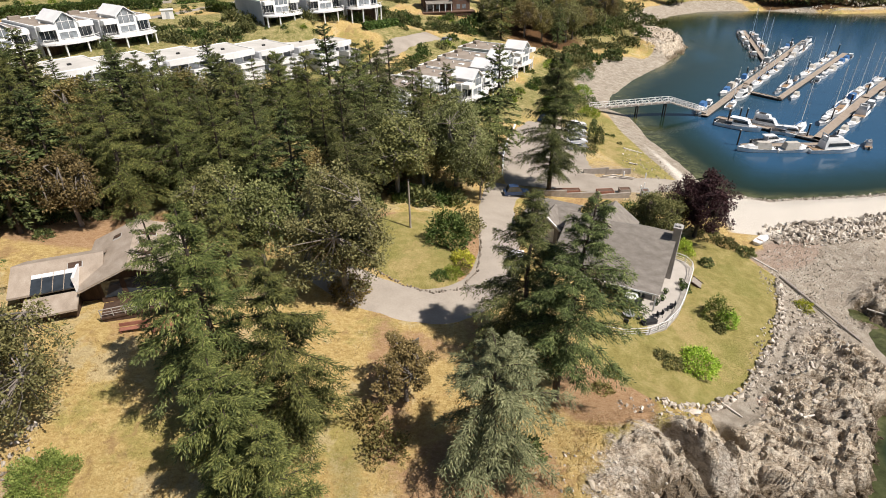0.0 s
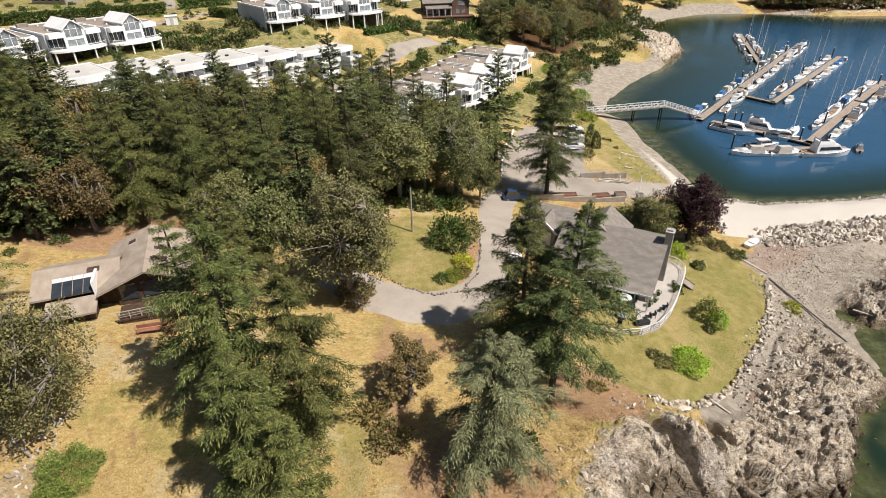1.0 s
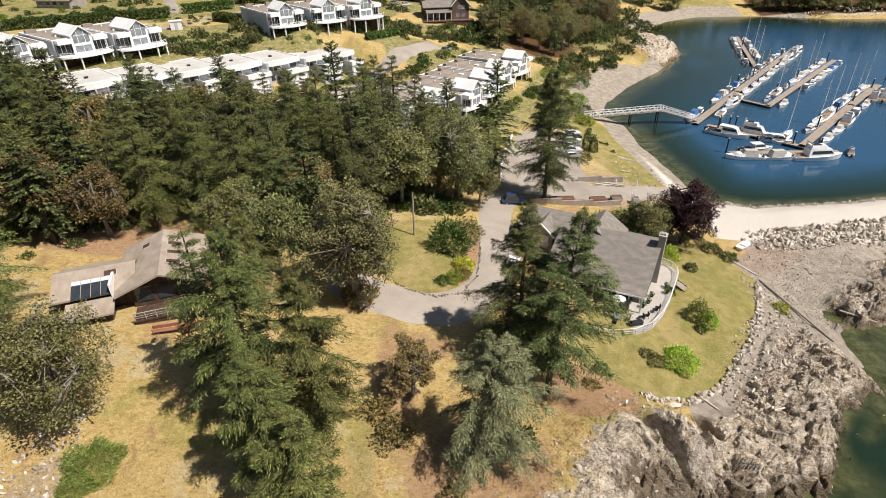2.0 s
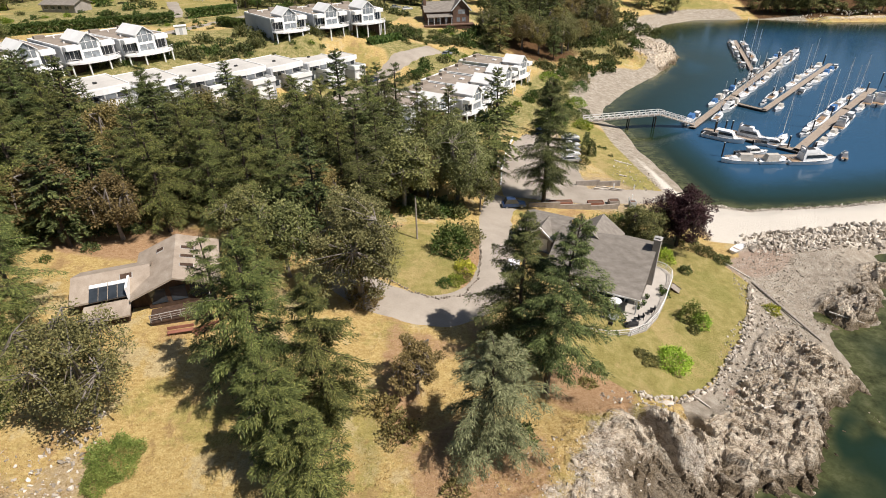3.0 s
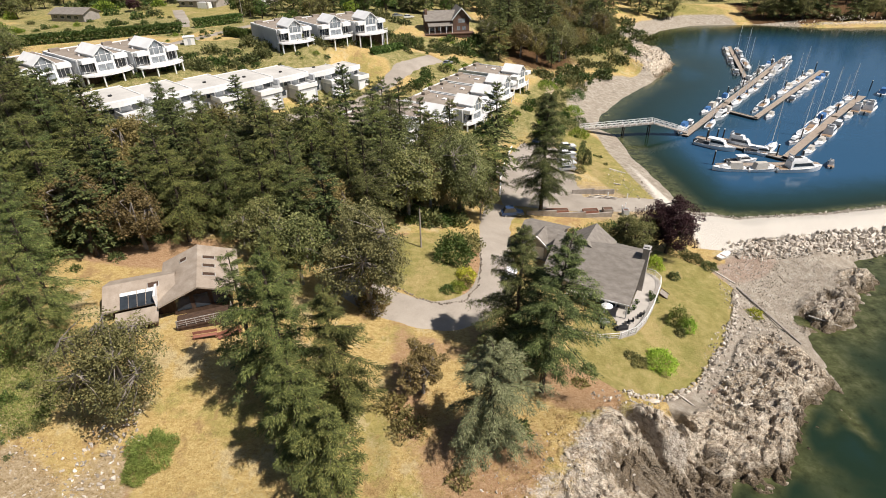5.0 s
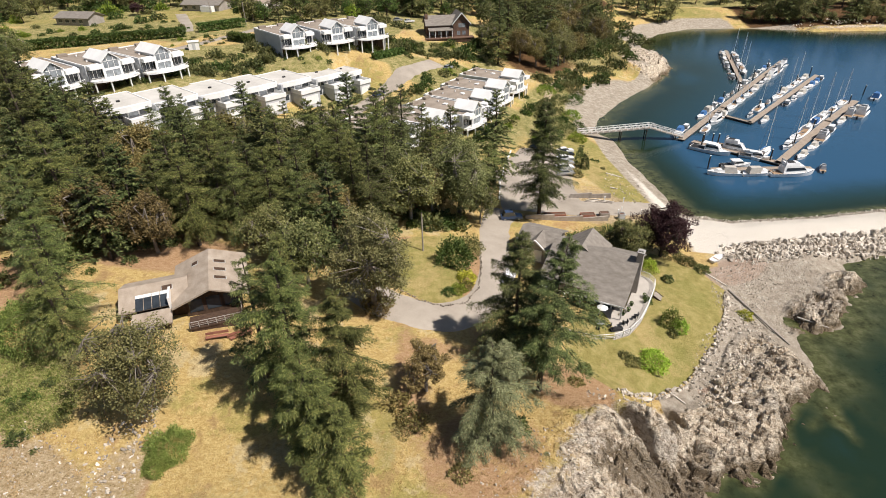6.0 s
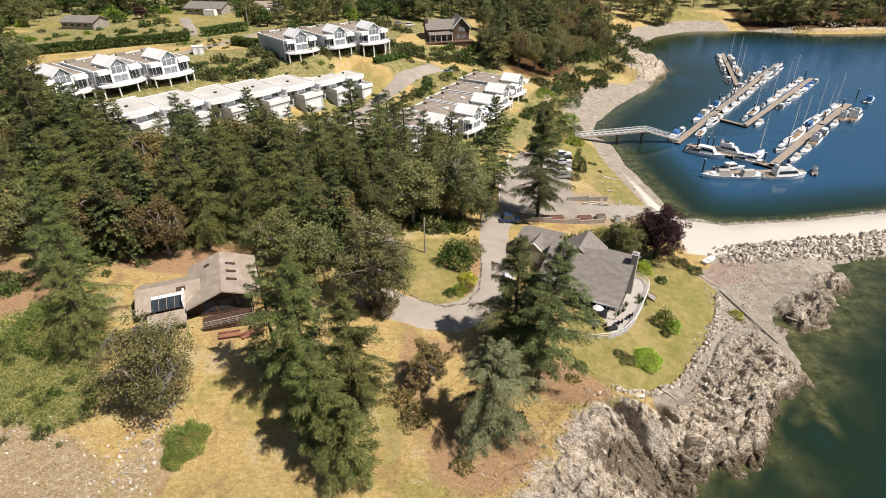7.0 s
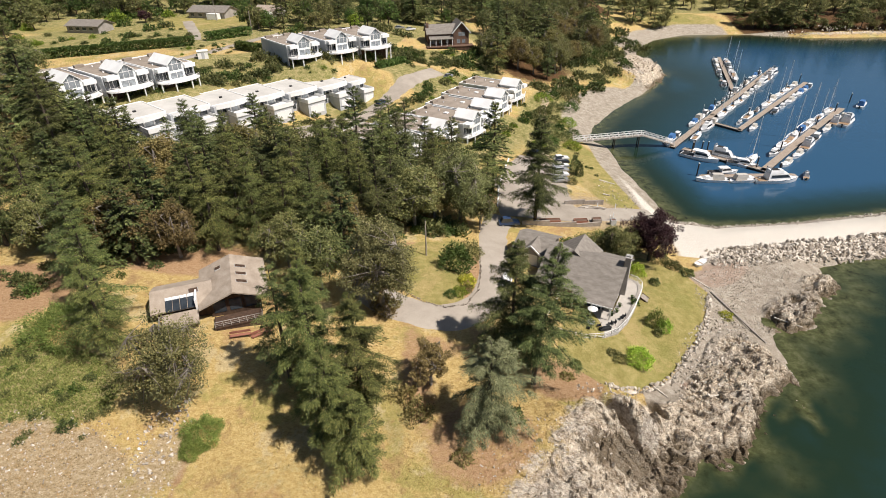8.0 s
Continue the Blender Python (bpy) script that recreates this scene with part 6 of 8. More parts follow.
ribbon("driveway", ((-103, 214), (-110, 230), (-119, 248), (-127, 264)), (4, 4.5, 5, 5), LOT, "pale driveway up to a bungalow", category="road")

# ---- stones ----
STONE = mottled("boulder", (0.28, 0.24, 0.19), (0.47, 0.415, 0.345), (0.68, 0.62, 0.54), 0.9, 5.0, 0.95, 0.6, 0.05, vary=0.35)


def boulder_mesh(seed):
    rng = np.random.default_rng(seed)
    bm = bmesh.new()
    p = rng.normal(size=(13, 3))
    p /= np.linalg.norm(p, axis=1, keepdims=True)
    p *= rng.uniform(0.75, 1.05, (13, 1)) * np.array([1.0, 0.78, 0.62])
    for q in p:
        bm.verts.new(q * 0.5)
    out = bmesh.ops.convex_hull(bm, input=bm.verts[:])
    bmesh.ops.delete(bm, geom=[v for v in out["geom_interior"] if isinstance(v, bmesh.types.BMVert)], context="VERTS")
    bmesh.ops.recalc_face_normals(bm, faces=bm.faces[:])
    me = bpy.data.meshes.new("stone")
    bm.to_mesh(me)
    bm.free()
    me.materials.append(STONE)
    return me


BOULDERS = [boulder_mesh(k) for k in range(7)]
BOULDER_DATA = []
for me in BOULDERS:
    co = np.empty(len(me.vertices) * 3, np.float32)
    me.vertices.foreach_get("co", co)
    BOULDER_DATA.append((co.reshape(-1, 3), np.array([list(p.vertices) for p in me.polygons])))


def stone_piece(parent, x, y, size, rng, lift=0.15, name="stone"):
    ob = new(name, BOULDERS[rng.integers(0, 7)])
    ob.parent = parent
    o = parent.matrix_basis.translation
    z = ground_z(x, y)
    ob.matrix_basis = Matrix.Translation((x - o.x, y - o.y, z - o.z + size * lift)) @ Euler(rng.uniform(-3, 3, 3)).to_matrix().to_4x4() @ Matrix.Diagonal((*(size * rng.uniform(0.8, 1.25, 3)), 1))
    return ob


def stone_drift(name, xs, ys, sizes, rng, label, lift=0.15, material=None):
    """Many stones too small to pick apart, as one mesh."""
    zs = height(xs, ys)
    V, F, n = [], [], 0
    for x, y, z, s in zip(xs, ys, zs, sizes):
        co, tri = BOULDER_DATA[rng.integers(0, 7)]
        turn = np.array(Euler(rng.uniform(-3, 3, 3)).to_matrix())
        V.append((co * rng.uniform(0.75, 1.25, 3)) @ turn.T * s + (x, y, z + s * lift))
        F.append(tri + n)
        n += len(co)
    me = raw_mesh(name, np.concatenate(V), np.concatenate(F))
    me.materials.append(material or STONE_DRIFT)
    return tagged(new(name, me), label, "stones", kind="stuff")


def drift_material(name, tones):
    n = Nodes(name)
    p = n.coords()
    isle = n.add("NewGeometry").outputs["Random Per Island"]
    f = n.math("ADD", n.math("MULTIPLY", isle, 0.6), n.math("MULTIPLY", n.noise(p, 3.0, 4.0), 0.4))
    n.bump(n.noise(p, 7.0), 0.5, 0.03)
    return n.done(n.ramp(f, [(p, c) for p, c in zip((0.2, 0.5, 0.8), tones)]), 0.95, 0.0, 0.2)


STONE_DRIFT = drift_material("loose_stones", ((0.22, 0.185, 0.14), (0.46, 0.405, 0.335), (0.72, 0.66, 0.58)))
CRAG_DRIFT = drift_material("crag_stones", ((0.12, 0.09, 0.065), (0.36, 0.295, 0.22), (0.55, 0.475, 0.375)))

grit = np.random.default_rng(9)
ripline = [(50.5, 77.8), (58, 79.2), (69, 80.6), (80, 82.4), (91, 84.4), (108, 87.4)]
seawall = thing("breakwater", Matrix.Translation((75, 84, 2.0)), "breakwater slope of tumbled pale grey boulders", "breakwater")
for (x0, y0), (x1, y1), n in zip(ripline, ripline[1:], (46, 62, 76, 74, 30)):
    for k in range(n):
        t, q = grit.uniform(), grit.uniform(-1, 1)
        x, y = x0 + (x1 - x0) * t, y0 + (y1 - y0) * t + q * 2.6
        stone_piece(seawall, x, y, grit.uniform(0.9, 1.9) * (0.8 + 0.3 * (x - 54) / 40), grit, 0.12, "boulder")
xs = grit.uniform(54, 128, 1500)
ys = np.interp(xs, [p[0] for p in ripline] + [200], [p[1] for p in ripline] + [97]) - 0.3 + np.clip(grit.normal(0, 1.7, 1500), -3.2, 2.6)
stone_drift("breakwater_rubble", xs, ys, grit.uniform(0.35, 1.2, 1500), grit, "rubble of pale broken rock along the breakwater")
xs = grit.uniform(52, 200, 1500)
ys = np.interp(xs, [51, 59, 77.5, 103.5, 200], [98, 95, 95.7, 101.7, 114]) - 0.8 + grit.normal(0, 1.0, 1500)
stone_drift("breakwater_edge", xs, ys, grit.uniform(0.3, 0.8, 1500), grit, "line of pale rocks at the harbour side")

wall = thing("garden_wall", Matrix.Translation((36, 50, 3.4)), "low dry-laid boulder wall round the lawn", "stone wall")
edge = [(20.5, 39.2), (25.5, 40.4), (31.4, 44.0), (37.4, 50.4), (41.9, 57.4), (45.6, 65.2)]
for (x0, y0), (x1, y1) in zip(edge, edge[1:]):
    run = math.hypot(x1 - x0, y1 - y0)
    n = int(run / 0.52)
    for k in range(n):
        for row in (0, 1):
            t = (k + grit.uniform(-0.3, 0.3)) / n
            nx, ny = (y1 - y0) / run, -(x1 - x0) / run
            stone_piece(wall, x0 + (x1 - x0) * t + nx * (0.55 * row + grit.normal(0, 0.15)), y0 + (y1 - y0) * t + ny * (0.55 * row + grit.normal(0, 0.15)), grit.uniform(0.55, 1.05), grit, 0.2)


def scatter(n, cx, cy, rx, ry, turn=0.0):
    r, a = np.sqrt(grit.uniform(0, 1, n)), grit.uniform(0, 2 * math.pi, n)
    u, v = r * np.cos(a) * rx, r * np.sin(a) * ry
    c, s = math.cos(radians(turn)), math.sin(radians(turn))
    return cx + u * c - v * s, cy + u * s + v * c


for n, spot, lo, hi, name, label in (
    (300, (42, 43, 9.5, 11, 25), 0.2, 0.9, "cape_rubble", "loose rocks over the cape"),
    (300, (24, 28.5, 15, 8, 14), 0.2, 0.9, "cliff_rubble", "loose rocks below the cliff"),
    (260, (50, 68, 10, 5, 50), 0.2, 0.55, "beach_stones", "stones on the upper beach"),
    (300, (58, 78, 9, 3.5, 5), 0.35, 0.9, "beach_cobbles", "cobbles below the breakwater"),
    (1500, (-45, 19, 14, 8, -10), 0.08, 0.42, "bank_stones", "pale stones on the bare bank"),
    (160, (-35, 25, 2.6, 6, 0), 0.2, 0.75, "ditch_stones", "rocks along the ditch"),
    (420, (86, 230, 15, 17, 10), 0.4, 1.5, "point_rubble", "rocks on the far point"),
    (300, (252, 324, 85, 3, -3), 0.6, 1.8, "shore_rubble", "rocks along the far shore"),
    (140, (40, 108, 5, 9, 0), 0.2, 0.6, "yard_stones", "stones beside the boat ramp"),
    (90, (62, 63.5, 8, 4.5, 35), 0.3, 0.9, "ledge_rubble", "rocks on the low ledge"),
    (2600, (55, 68, 16, 8.5, 45), 0.1, 0.36, "beach_pebbles", "cobbles and pebbles over the lower beach"),
    (900, (40, 49, 13, 4.5, 50), 0.12, 0.75, "beach_rocks", "pale rocks between the wall and the cape"),
    (420, (9, 23, 10, 7, 40), 0.1, 0.45, "outcrop_stones", "pale stones in the dry grass above the cliff"),
    (90, (49.9, 39.4, 0.9, 5.0, 8), 0.25, 0.8, "reef_stones", "wet rocks of a reef awash off the cape"),
    (70, (67.5, 59.2, 4.5, 1.2, -12), 0.25, 0.7, "shoal_stones", "wet brown rocks awash off the ledge"),
    (120, (20, 38, 5, 1.6, 10), 0.15, 0.7, "lawn_edge_stones", "pale rocks at the foot of the lawn"),
):
    x, y = scatter(n, *spot)
    crag = name in ("cape_rubble", "cliff_rubble", "ledge_rubble", "point_rubble", "reef_stones", "shoal_stones")
    keep = rockiness(x, y) > 0.25 if "rubble" in name and crag else np.ones(n, bool)
    stone_drift(name, x[keep], y[keep], (lo + (hi - lo) * grit.uniform(0, 1, n) ** 2)[keep], grit, label, -0.06 if crag else 0.15, CRAG_DRIFT if crag else None)

# ---- driftwood ----
DRIFT = mottled("driftwood", (0.20, 0.17, 0.145), (0.31, 0.275, 0.24), (0.42, 0.385, 0.345), 0.8, 8.0, 0.9, 0.5, 0.02, stretch=(1, 6, 6))
PALE_DRIFT = mottled("bleached_driftwood", (0.48, 0.43, 0.36), (0.60, 0.55, 0.48), (0.70, 0.66, 0.60), 0.8, 8.0, 0.9, 0.4, 0.02)


def log(x0, y0, x1, y1, r, material=DRIFT, lift=0.0):
    n = 7
    pts = []
    for k in range(n):
        t = k / (n - 1)
        x, y = x0 + (x1 - x0) * t, y0 + (y1 - y0) * t
        pts.append((x, y, ground_z(x, y) + r * 0.6 + lift))
    z0, z1 = pts[0][2], pts[-1][2]
    rise = max(p[2] - (z0 + (z1 - z0) * k / (n - 1)) for k, p in enumerate(pts))
    pts = [(p[0], p[1], z0 + (z1 - z0) * k / (n - 1) + rise * 0.6) for k, p in enumerate(pts)]
    me = tubes_mesh("driftwood_log", [(pts, [r * (1 - 0.35 * k / (n - 1)) for k in range(n)], 8)])
    me.materials.append(material)
    tagged(new("driftwood_log", me), "long weathered driftwood log lying on the beach" if r > 0.2 else "pale stick of driftwood on the beach", "log", "driftwood")


log(46.4, 65.8, 51.0, 53.6, 0.2)
log(55.4, 59.9, 58.8, 57.0, 0.11, PALE_DRIFT)
log(28.2, 41.8, 29.6, 40.0, 0.12, PALE_DRIFT)
log(35.6, 39.8, 37.2, 40.4, 0.14, PALE_DRIFT)
log(43.5, 70.0, 46.5, 66.8, 0.16, PALE_DRIFT)
log(37.5, 116.0, 41.5, 115.4, 0.18, PALE_DRIFT)
log(36.5, 107.5, 38.0, 106.8, 0.2, PALE_DRIFT)
for k in range(7):
    log(28.5 + 0.5 * k, 99.0 + 0.45 * (k % 3), 33.0 + 0.4 * k, 98.4 + 0.5 * (k % 4), 0.13, (DRIFT, PALE_DRIFT)[k % 2], 0.12 * (k % 3))
ob = new("stone_slab", BOULDERS[3])
ob.matrix_basis = Matrix.Translation((23.6, 38.9, ground_z(23.6, 38.9) + 0.3)) @ Euler((0.1, 0.25, 0.4)).to_matrix().to_4x4() @ Matrix.Diagonal((2.6, 1.5, 0.9, 1))
tagged(ob, "pale cream slab of rock above the beach", "rock")

# ---- shrubs ----
def bush(x, y, wide, tall, material, label, count=700, leaf=0.26, seed=None, rough=0.25):
    return plant_bush("bush", bush_mesh(seed if seed is not None else int(abs(x * 7 + y * 13)), wide, tall, count, leaf, rough), material, x, y, label)


bush(-0.8, 66.5, 3.0, 4.2, GREEN, "large dark green rhododendron on the garden island", 1500, 0.35)
bush(2.0, 70.5, 2.2, 3.2, OAK, "olive shrub at the drive's edge", 900)
bush(1.2, 61.2, 1.5, 1.6, YELLOW, "yellow-flowering shrub in the island bed", 700, 0.22)
bush(-0.2, 58.2, 1.2, 1.1, LIME, "low lime-green shrub in the island bed", 500, 0.2)
bush(-1.8, 57.4, 1.0, 0.9, GREEN, "low green shrub beside the stone edging", 400, 0.2)
bush(1.0, 59.4, 1.1, 0.9, OAK_BROWN, "reddish shrub in the island bed", 400, 0.2)
bush(32.0, 54.2, 1.5, 2.6, FRESH, "green shrub on the lawn", 900, 0.22)
bush(33.2, 53.2, 1.2, 1.7, BRIGHT_LIME, "yellow-green shrub on the lawn", 600, 0.2)
bush(31.8, 52.0, 0.7, 1.1, FIR, "small dark green shrub on the lawn", 350, 0.18)
bush(27.0, 46.2, 2.2, 1.9, BRIGHT_LIME, "round lime-green shrub on the lawn", 1500, 0.22, rough=0.12)
bush(24.0, 45.8, 1.2, 0.8, OAK, "low straggling plant on the lawn", 350, 0.22)
bush(22.9, 46.8, 0.7, 0.6, OAK, "low straggling plant on the lawn", 200, 0.2)
bush(16.4, 42.4, 0.85, 1.2, FIR_BRIGHT, "small dark rounded conifer at the lawn's edge", 600, 0.16, rough=0.05)
bush(33.4, 69.4, 1.6, 2.0, BRIGHT_LIME, "bright yellow-green shrub at the end of the deck", 800, 0.22)
bush(35.6, 66.0, 0.9, 1.1, FIR, "dark shrub beside the deck stairs", 400, 0.2)
bush(30.0, 59.2, 0.8, 1.0, GREEN, "green shrub below the deck", 350, 0.18)
bush(46.5, 59.5, 1.3, 0.8, YELLOW, "yellow-flowering tuft among the beach rocks", 450, 0.2)
bush(41.5, 73.0, 1.6, 1.3, OAK, "olive scrub above the beach", 600)
bush(43.4, 70.6, 1.3, 1.0, OAK, "olive scrub above the beach", 500)
bush(39.5, 75.5, 2.0, 1.9, OAK, "olive scrub above the beach", 700)
bush(14.6, 39.6, 1.0, 0.7, OAK_BROWN, "reddish dry scrub on bare earth", 300, 0.2)
bush(-30.6, 25.6, 2.2, 2.4, FRESH, "bright green shrub in the dry grass", 4200, 0.14)
bush(-31.2, 23.6, 1.4, 1.2, FRESH, "green shrub in the dry grass", 2200, 0.14)
bush(-54.0, 39.5, 4.4, 4.0, FRESH, "broad bright green thicket by the bare bank", 6500, 0.2)
bush(-7.6, 33.0, 1.5, 1.8, OAK_BROWN, "brown straggling scrub oak in dry grass", 500, 0.26, rough=0.5)
bush(-5.8, 30.4, 1.7, 2.0, OAK_BROWN, "brown straggling scrub oak in dry grass", 500, 0.26, rough=0.5)
bush(-12.2, 52.0, 2.2, 2.2, OAK_BROWN, "reddish brown undergrowth below the oak", 700, 0.3)
bush(-0.5, 24.3, 1.2, 0.9, OAK_BROWN, "brown scrub below the grey conifer", 300, 0.24)
bush(5.5, 30.5, 1.8, 1.7, FIR, "low green shrub beside the grey conifer", 700, 0.26)
bush(22, 78, 2.6, 2.4, GREEN, "green shrubbery behind the house", 900)
bush(26, 80, 3.0, 2.6, OAK, "olive shrubbery behind the house", 1000)
bush(18, 79, 2.0, 1.8, YELLOW, "yellow-green shrubbery behind the house", 700)
bush(30, 82, 2.6, 2.4, GREEN, "green shrubbery behind the house", 900)
bush(31.5, 120.5, 1.1, 4.6, FIR, "narrow dark cypress beside the parking lot", 700, 0.24, rough=0.1)
bush(32.6, 118.4, 1.0, 4.0, FIR, "narrow dark cypress beside the parking lot", 700, 0.24, rough=0.1)
bush(29.5, 113.5, 1.6, 1.7, OAK, "grey-green shrub by the boat ramp", 500)
for x, y, w in ((37, 152, 3.4), (38, 164, 3.0), (41, 178, 3.6), (36, 186, 3.2), (33, 146, 3.0), (44, 186, 3.0), (31, 172, 2.6), (35, 140, 2.6), (28, 140, 3.2), (30, 152, 3.4), (33, 164, 3.0), (24, 136, 2.6), (36, 176, 3.2), (32, 182, 3.4), (40, 190, 3.0), (27, 158, 2.4), (34, 158, 2.0), (26, 146, 2.2)):
    bush(x, y, w, w * 0.75, (GREEN, LIME, OAK)[int(x + y) % 3], "leafy garden shrub below the terraces", 650, 0.34)

SCRUB = [bush_mesh(300 + k, 1.0, 0.8, 180, 0.28, 0.45) for k in range(4)]
for me, ma in zip(SCRUB, (OAK, GREEN, FIR, LIME)):
    me.materials.append(ma)
rng = random.Random(17)
far_scrub = []


def thicket(n, x0, y0, x1, y1, across, lo, hi, label, mats=(0, 0, 1, 2)):
    for _ in range(n):
        t, q = rng.random(), rng.uniform(-across, across)
        d = Vector((x1 - x0, y1 - y0)).normalized()
        x, y, s = x0 + (x1 - x0) * t - d.y * q, y0 + (y1 - y0) * t + d.x * q, rng.uniform(lo, hi)
        kind, turn, tall = rng.choice(mats), rng.uniform(0, 360), s * rng.uniform(0.8, 1.3)
        if y > 100:
            far_scrub.append((x, y, s, tall, turn, kind))
        else:
            plant_bush("bush", SCRUB[kind], None, x, y, label, turn, (s, s, tall), "hillside scrub")


thicket(70, -88, 160, -22, 202, 9, 0.9, 2.8, "scrub on the slope between the terraces")
thicket(26, -84, 150, -40, 182, 4, 0.9, 2.2, "scrub on the slope above the terrace")
thicket(44, -22, 200, 14, 214, 9, 0.9, 2.8, "scrub below the brown house")
thicket(30, -92, 140, -76, 158, 4, 1.0, 2.4, "scrub below the hillside villas")
thicket(26, -200, 235, -80, 250, 14, 1.5, 4.0, "garden shrub by the bungalows", (0, 1, 1, 2, 3))
thicket(20, -190, 262, -70, 290, 12, 1.5, 4.5, "garden shrub by the bungalows", (0, 1, 1, 2, 3))
thicket(16, -70, 226, -20, 236, 8, 1.5, 3.5, "garden shrub behind the upper villas", (0, 1, 2))
thicket(18, -56, 182, -24, 198, 4, 1.0, 2.2, "scrub below the upper villas")
thicket(30, 34, 190, 62, 218, 7, 1.2, 3.2, "scrub above the beach", (0, 1, 2))
thicket(8, 36, 118, 34, 140, 2, 0.4, 0.8, "low growth beside the beach", (0, 1))
thicket(40, -62, 34, -42, 25, 6, 0.25, 0.8, "weedy tuft on the bank", (1, 0, 2))
thicket(10, -58, 64, -46, 60, 4, 0.6, 1.6, "low scrub beside the cabin clearing", (1, 2))
thicket(20, -16, 77, 2, 82, 3.5, 0.9, 2.2, "shady undergrowth behind the garden island", (0, 0, 2, 1))
thicket(24, -104, 118, -84, 150, 5, 1.0, 2.6, "scrub below the hillside villas")
thicket(16, -74, 112, -34, 152, 2.5, 0.8, 1.6, "shrub along the terrace forecourt", (0, 1))
thicket(14, -64, 62, -46, 66, 3, 0.8, 2.0, "undergrowth at the wood's edge", (0, 2))
thicket(8, -36, 150, -30, 166, 2, 1.0, 1.8, "clipped shrub along the street", (0, 1))
thicket(6, -12, 158, -8, 176, 1, 1.2, 1.8, "clipped shrub along the street", (0, 1))

thicket(60, -30, 120, 22, 196, 16, 0.7, 2.0, "shrub between the terraces", (0, 1, 1, 3))
thicket(40, -112, 124, -84, 164, 9, 1.0, 2.8, "scrub below the hillside villas", (0, 1, 0, 2))
thicket(50, 30, 226, 92, 318, 24, 1.5, 4.0, "undergrowth of the waterside wood", (0, 2, 1))
thicket(60, -190, 214, -108, 232, 14, 0.8, 2.6, "garden shrub by the bungalows", (0, 1, 1, 2, 3))
thicket(120, -60, 176, 6, 214, 12, 0.4, 1.1, "low scrub on the dry slope", (0, 1, 0, 3))
thicket(50, -100, 190, -60, 212, 10, 0.4, 1.1, "low scrub on the dry slope", (0, 1, 0, 3))
thicket(60, 66, 222, 76, 300, 9, 1.2, 3.2, "scrub above the rocky point", (0, 2, 1))
thicket(36, -3, 115, 31, 172, 1.8, 0.8, 1.7, "shrub below the terraces", (1, 1, 3, 0))
thicket(60, 178, 352, 420, 325, 6, 1.5, 3.5, "undergrowth along the far shore", (0, 2, 2))
thicket(26, -74, 44, -56, 58, 5, 0.5, 1.5, "low scrub on the bare clearing", (1, 2, 0))
OFF_SCRUB = [[(-180, 212), (-138, 206), (-138, 246), (-180, 250)], [(-128, 214), (-98, 212), (-88, 268), (-132, 272)], [(-92, 100), (-76, 98), (-24, 160), (-40, 182), (-104, 128)], [(-36, 118), (-14, 112), (26, 178), (8, 196)]]


def join_scrub():
    """All the growth of the far slopes as one mesh."""
    packs = []
    for me in SCRUB:
        co = np.empty(len(me.vertices) * 3, np.float32)
        me.vertices.foreach_get("co", co)
        packs.append(co.reshape(-1, 3))
    V, M = [], []
    for x, y, s, tall, turn, kind in far_scrub:
        if any(inside(np.array([x]), np.array([y]), o)[0] > 0.5 for o in OFF_SCRUB) and s > 1.4:
            continue
        c, q = math.cos(radians(turn)), math.sin(radians(turn))
        co = packs[kind] @ np.array([[c * s, -q * s, 0], [q * s, c * s, 0], [0, 0, tall]]).T
        V.append(co + (x, y, ground_z(x, y) - 0.1))
        M.append(np.full(len(co) // 4, kind))
    V = np.concatenate(V)
    me = raw_mesh("hillside_scrub", V, np.arange(len(V)).reshape(-1, 4))
    for ma in (OAK, GREEN, FIR, LIME):
        me.materials.append(ma)
    me.polygons.foreach_set("material_index", np.concatenate(M).astype(np.int32))
    tagged(new("hillside_scrub", me), "mixed green scrub and garden shrubs on the far slopes", "shrubs", kind="stuff")


join_scrub()


def hedge(x0, y0, x1, y1, wide, tall, label):
    g = np.random.default_rng(int(abs(x0 * 3 + y1)))
    run = math.hypot(x1 - x0, y1 - y0)
    n = int(run * 260)
    u, v, w = g.uniform(0, run, n), g.uniform(-1, 1, n), g.uniform(0, 1, n)
    k = g.integers(0, 3, n)
    v = np.where(k == 0, np.sign(v), v) * wide / 2
    w = np.where(k == 0, w, 1.0) * tall
    dx, dy = (x1 - x0) / run, (y1 - y0) / run
    px, py = x0 + u * dx - v * dy, y0 + u * dy + v * dx
    b = np.stack([px, py, height(px, py) + w], 1) + g.normal(0, 0.08, (n, 3))
    vv, ff = kites(b, g.normal(size=(n, 3)), g.normal(size=(n, 3)), g.uniform(0.4, 0.9, n), g.uniform(0.35, 0.7, n), g)
    me = raw_mesh("hedge", vv, ff)
    me.materials.append(GREEN)
    tagged(new("hedge", me), label, "hedge")


hedge(-150, 184, -100, 205, 2.6, 2.8, "clipped green hedge along the lane")
hedge(-80, 195, -70, 190, 2.2, 2.4, "clipped green hedge along the lane")
hedge(-27, 180, -18, 193, 1.4, 1.5, "clipped green hedge behind the street")
hedge(-98, 212, -84, 224, 2.6, 2.8, "clipped green hedge along the lane")


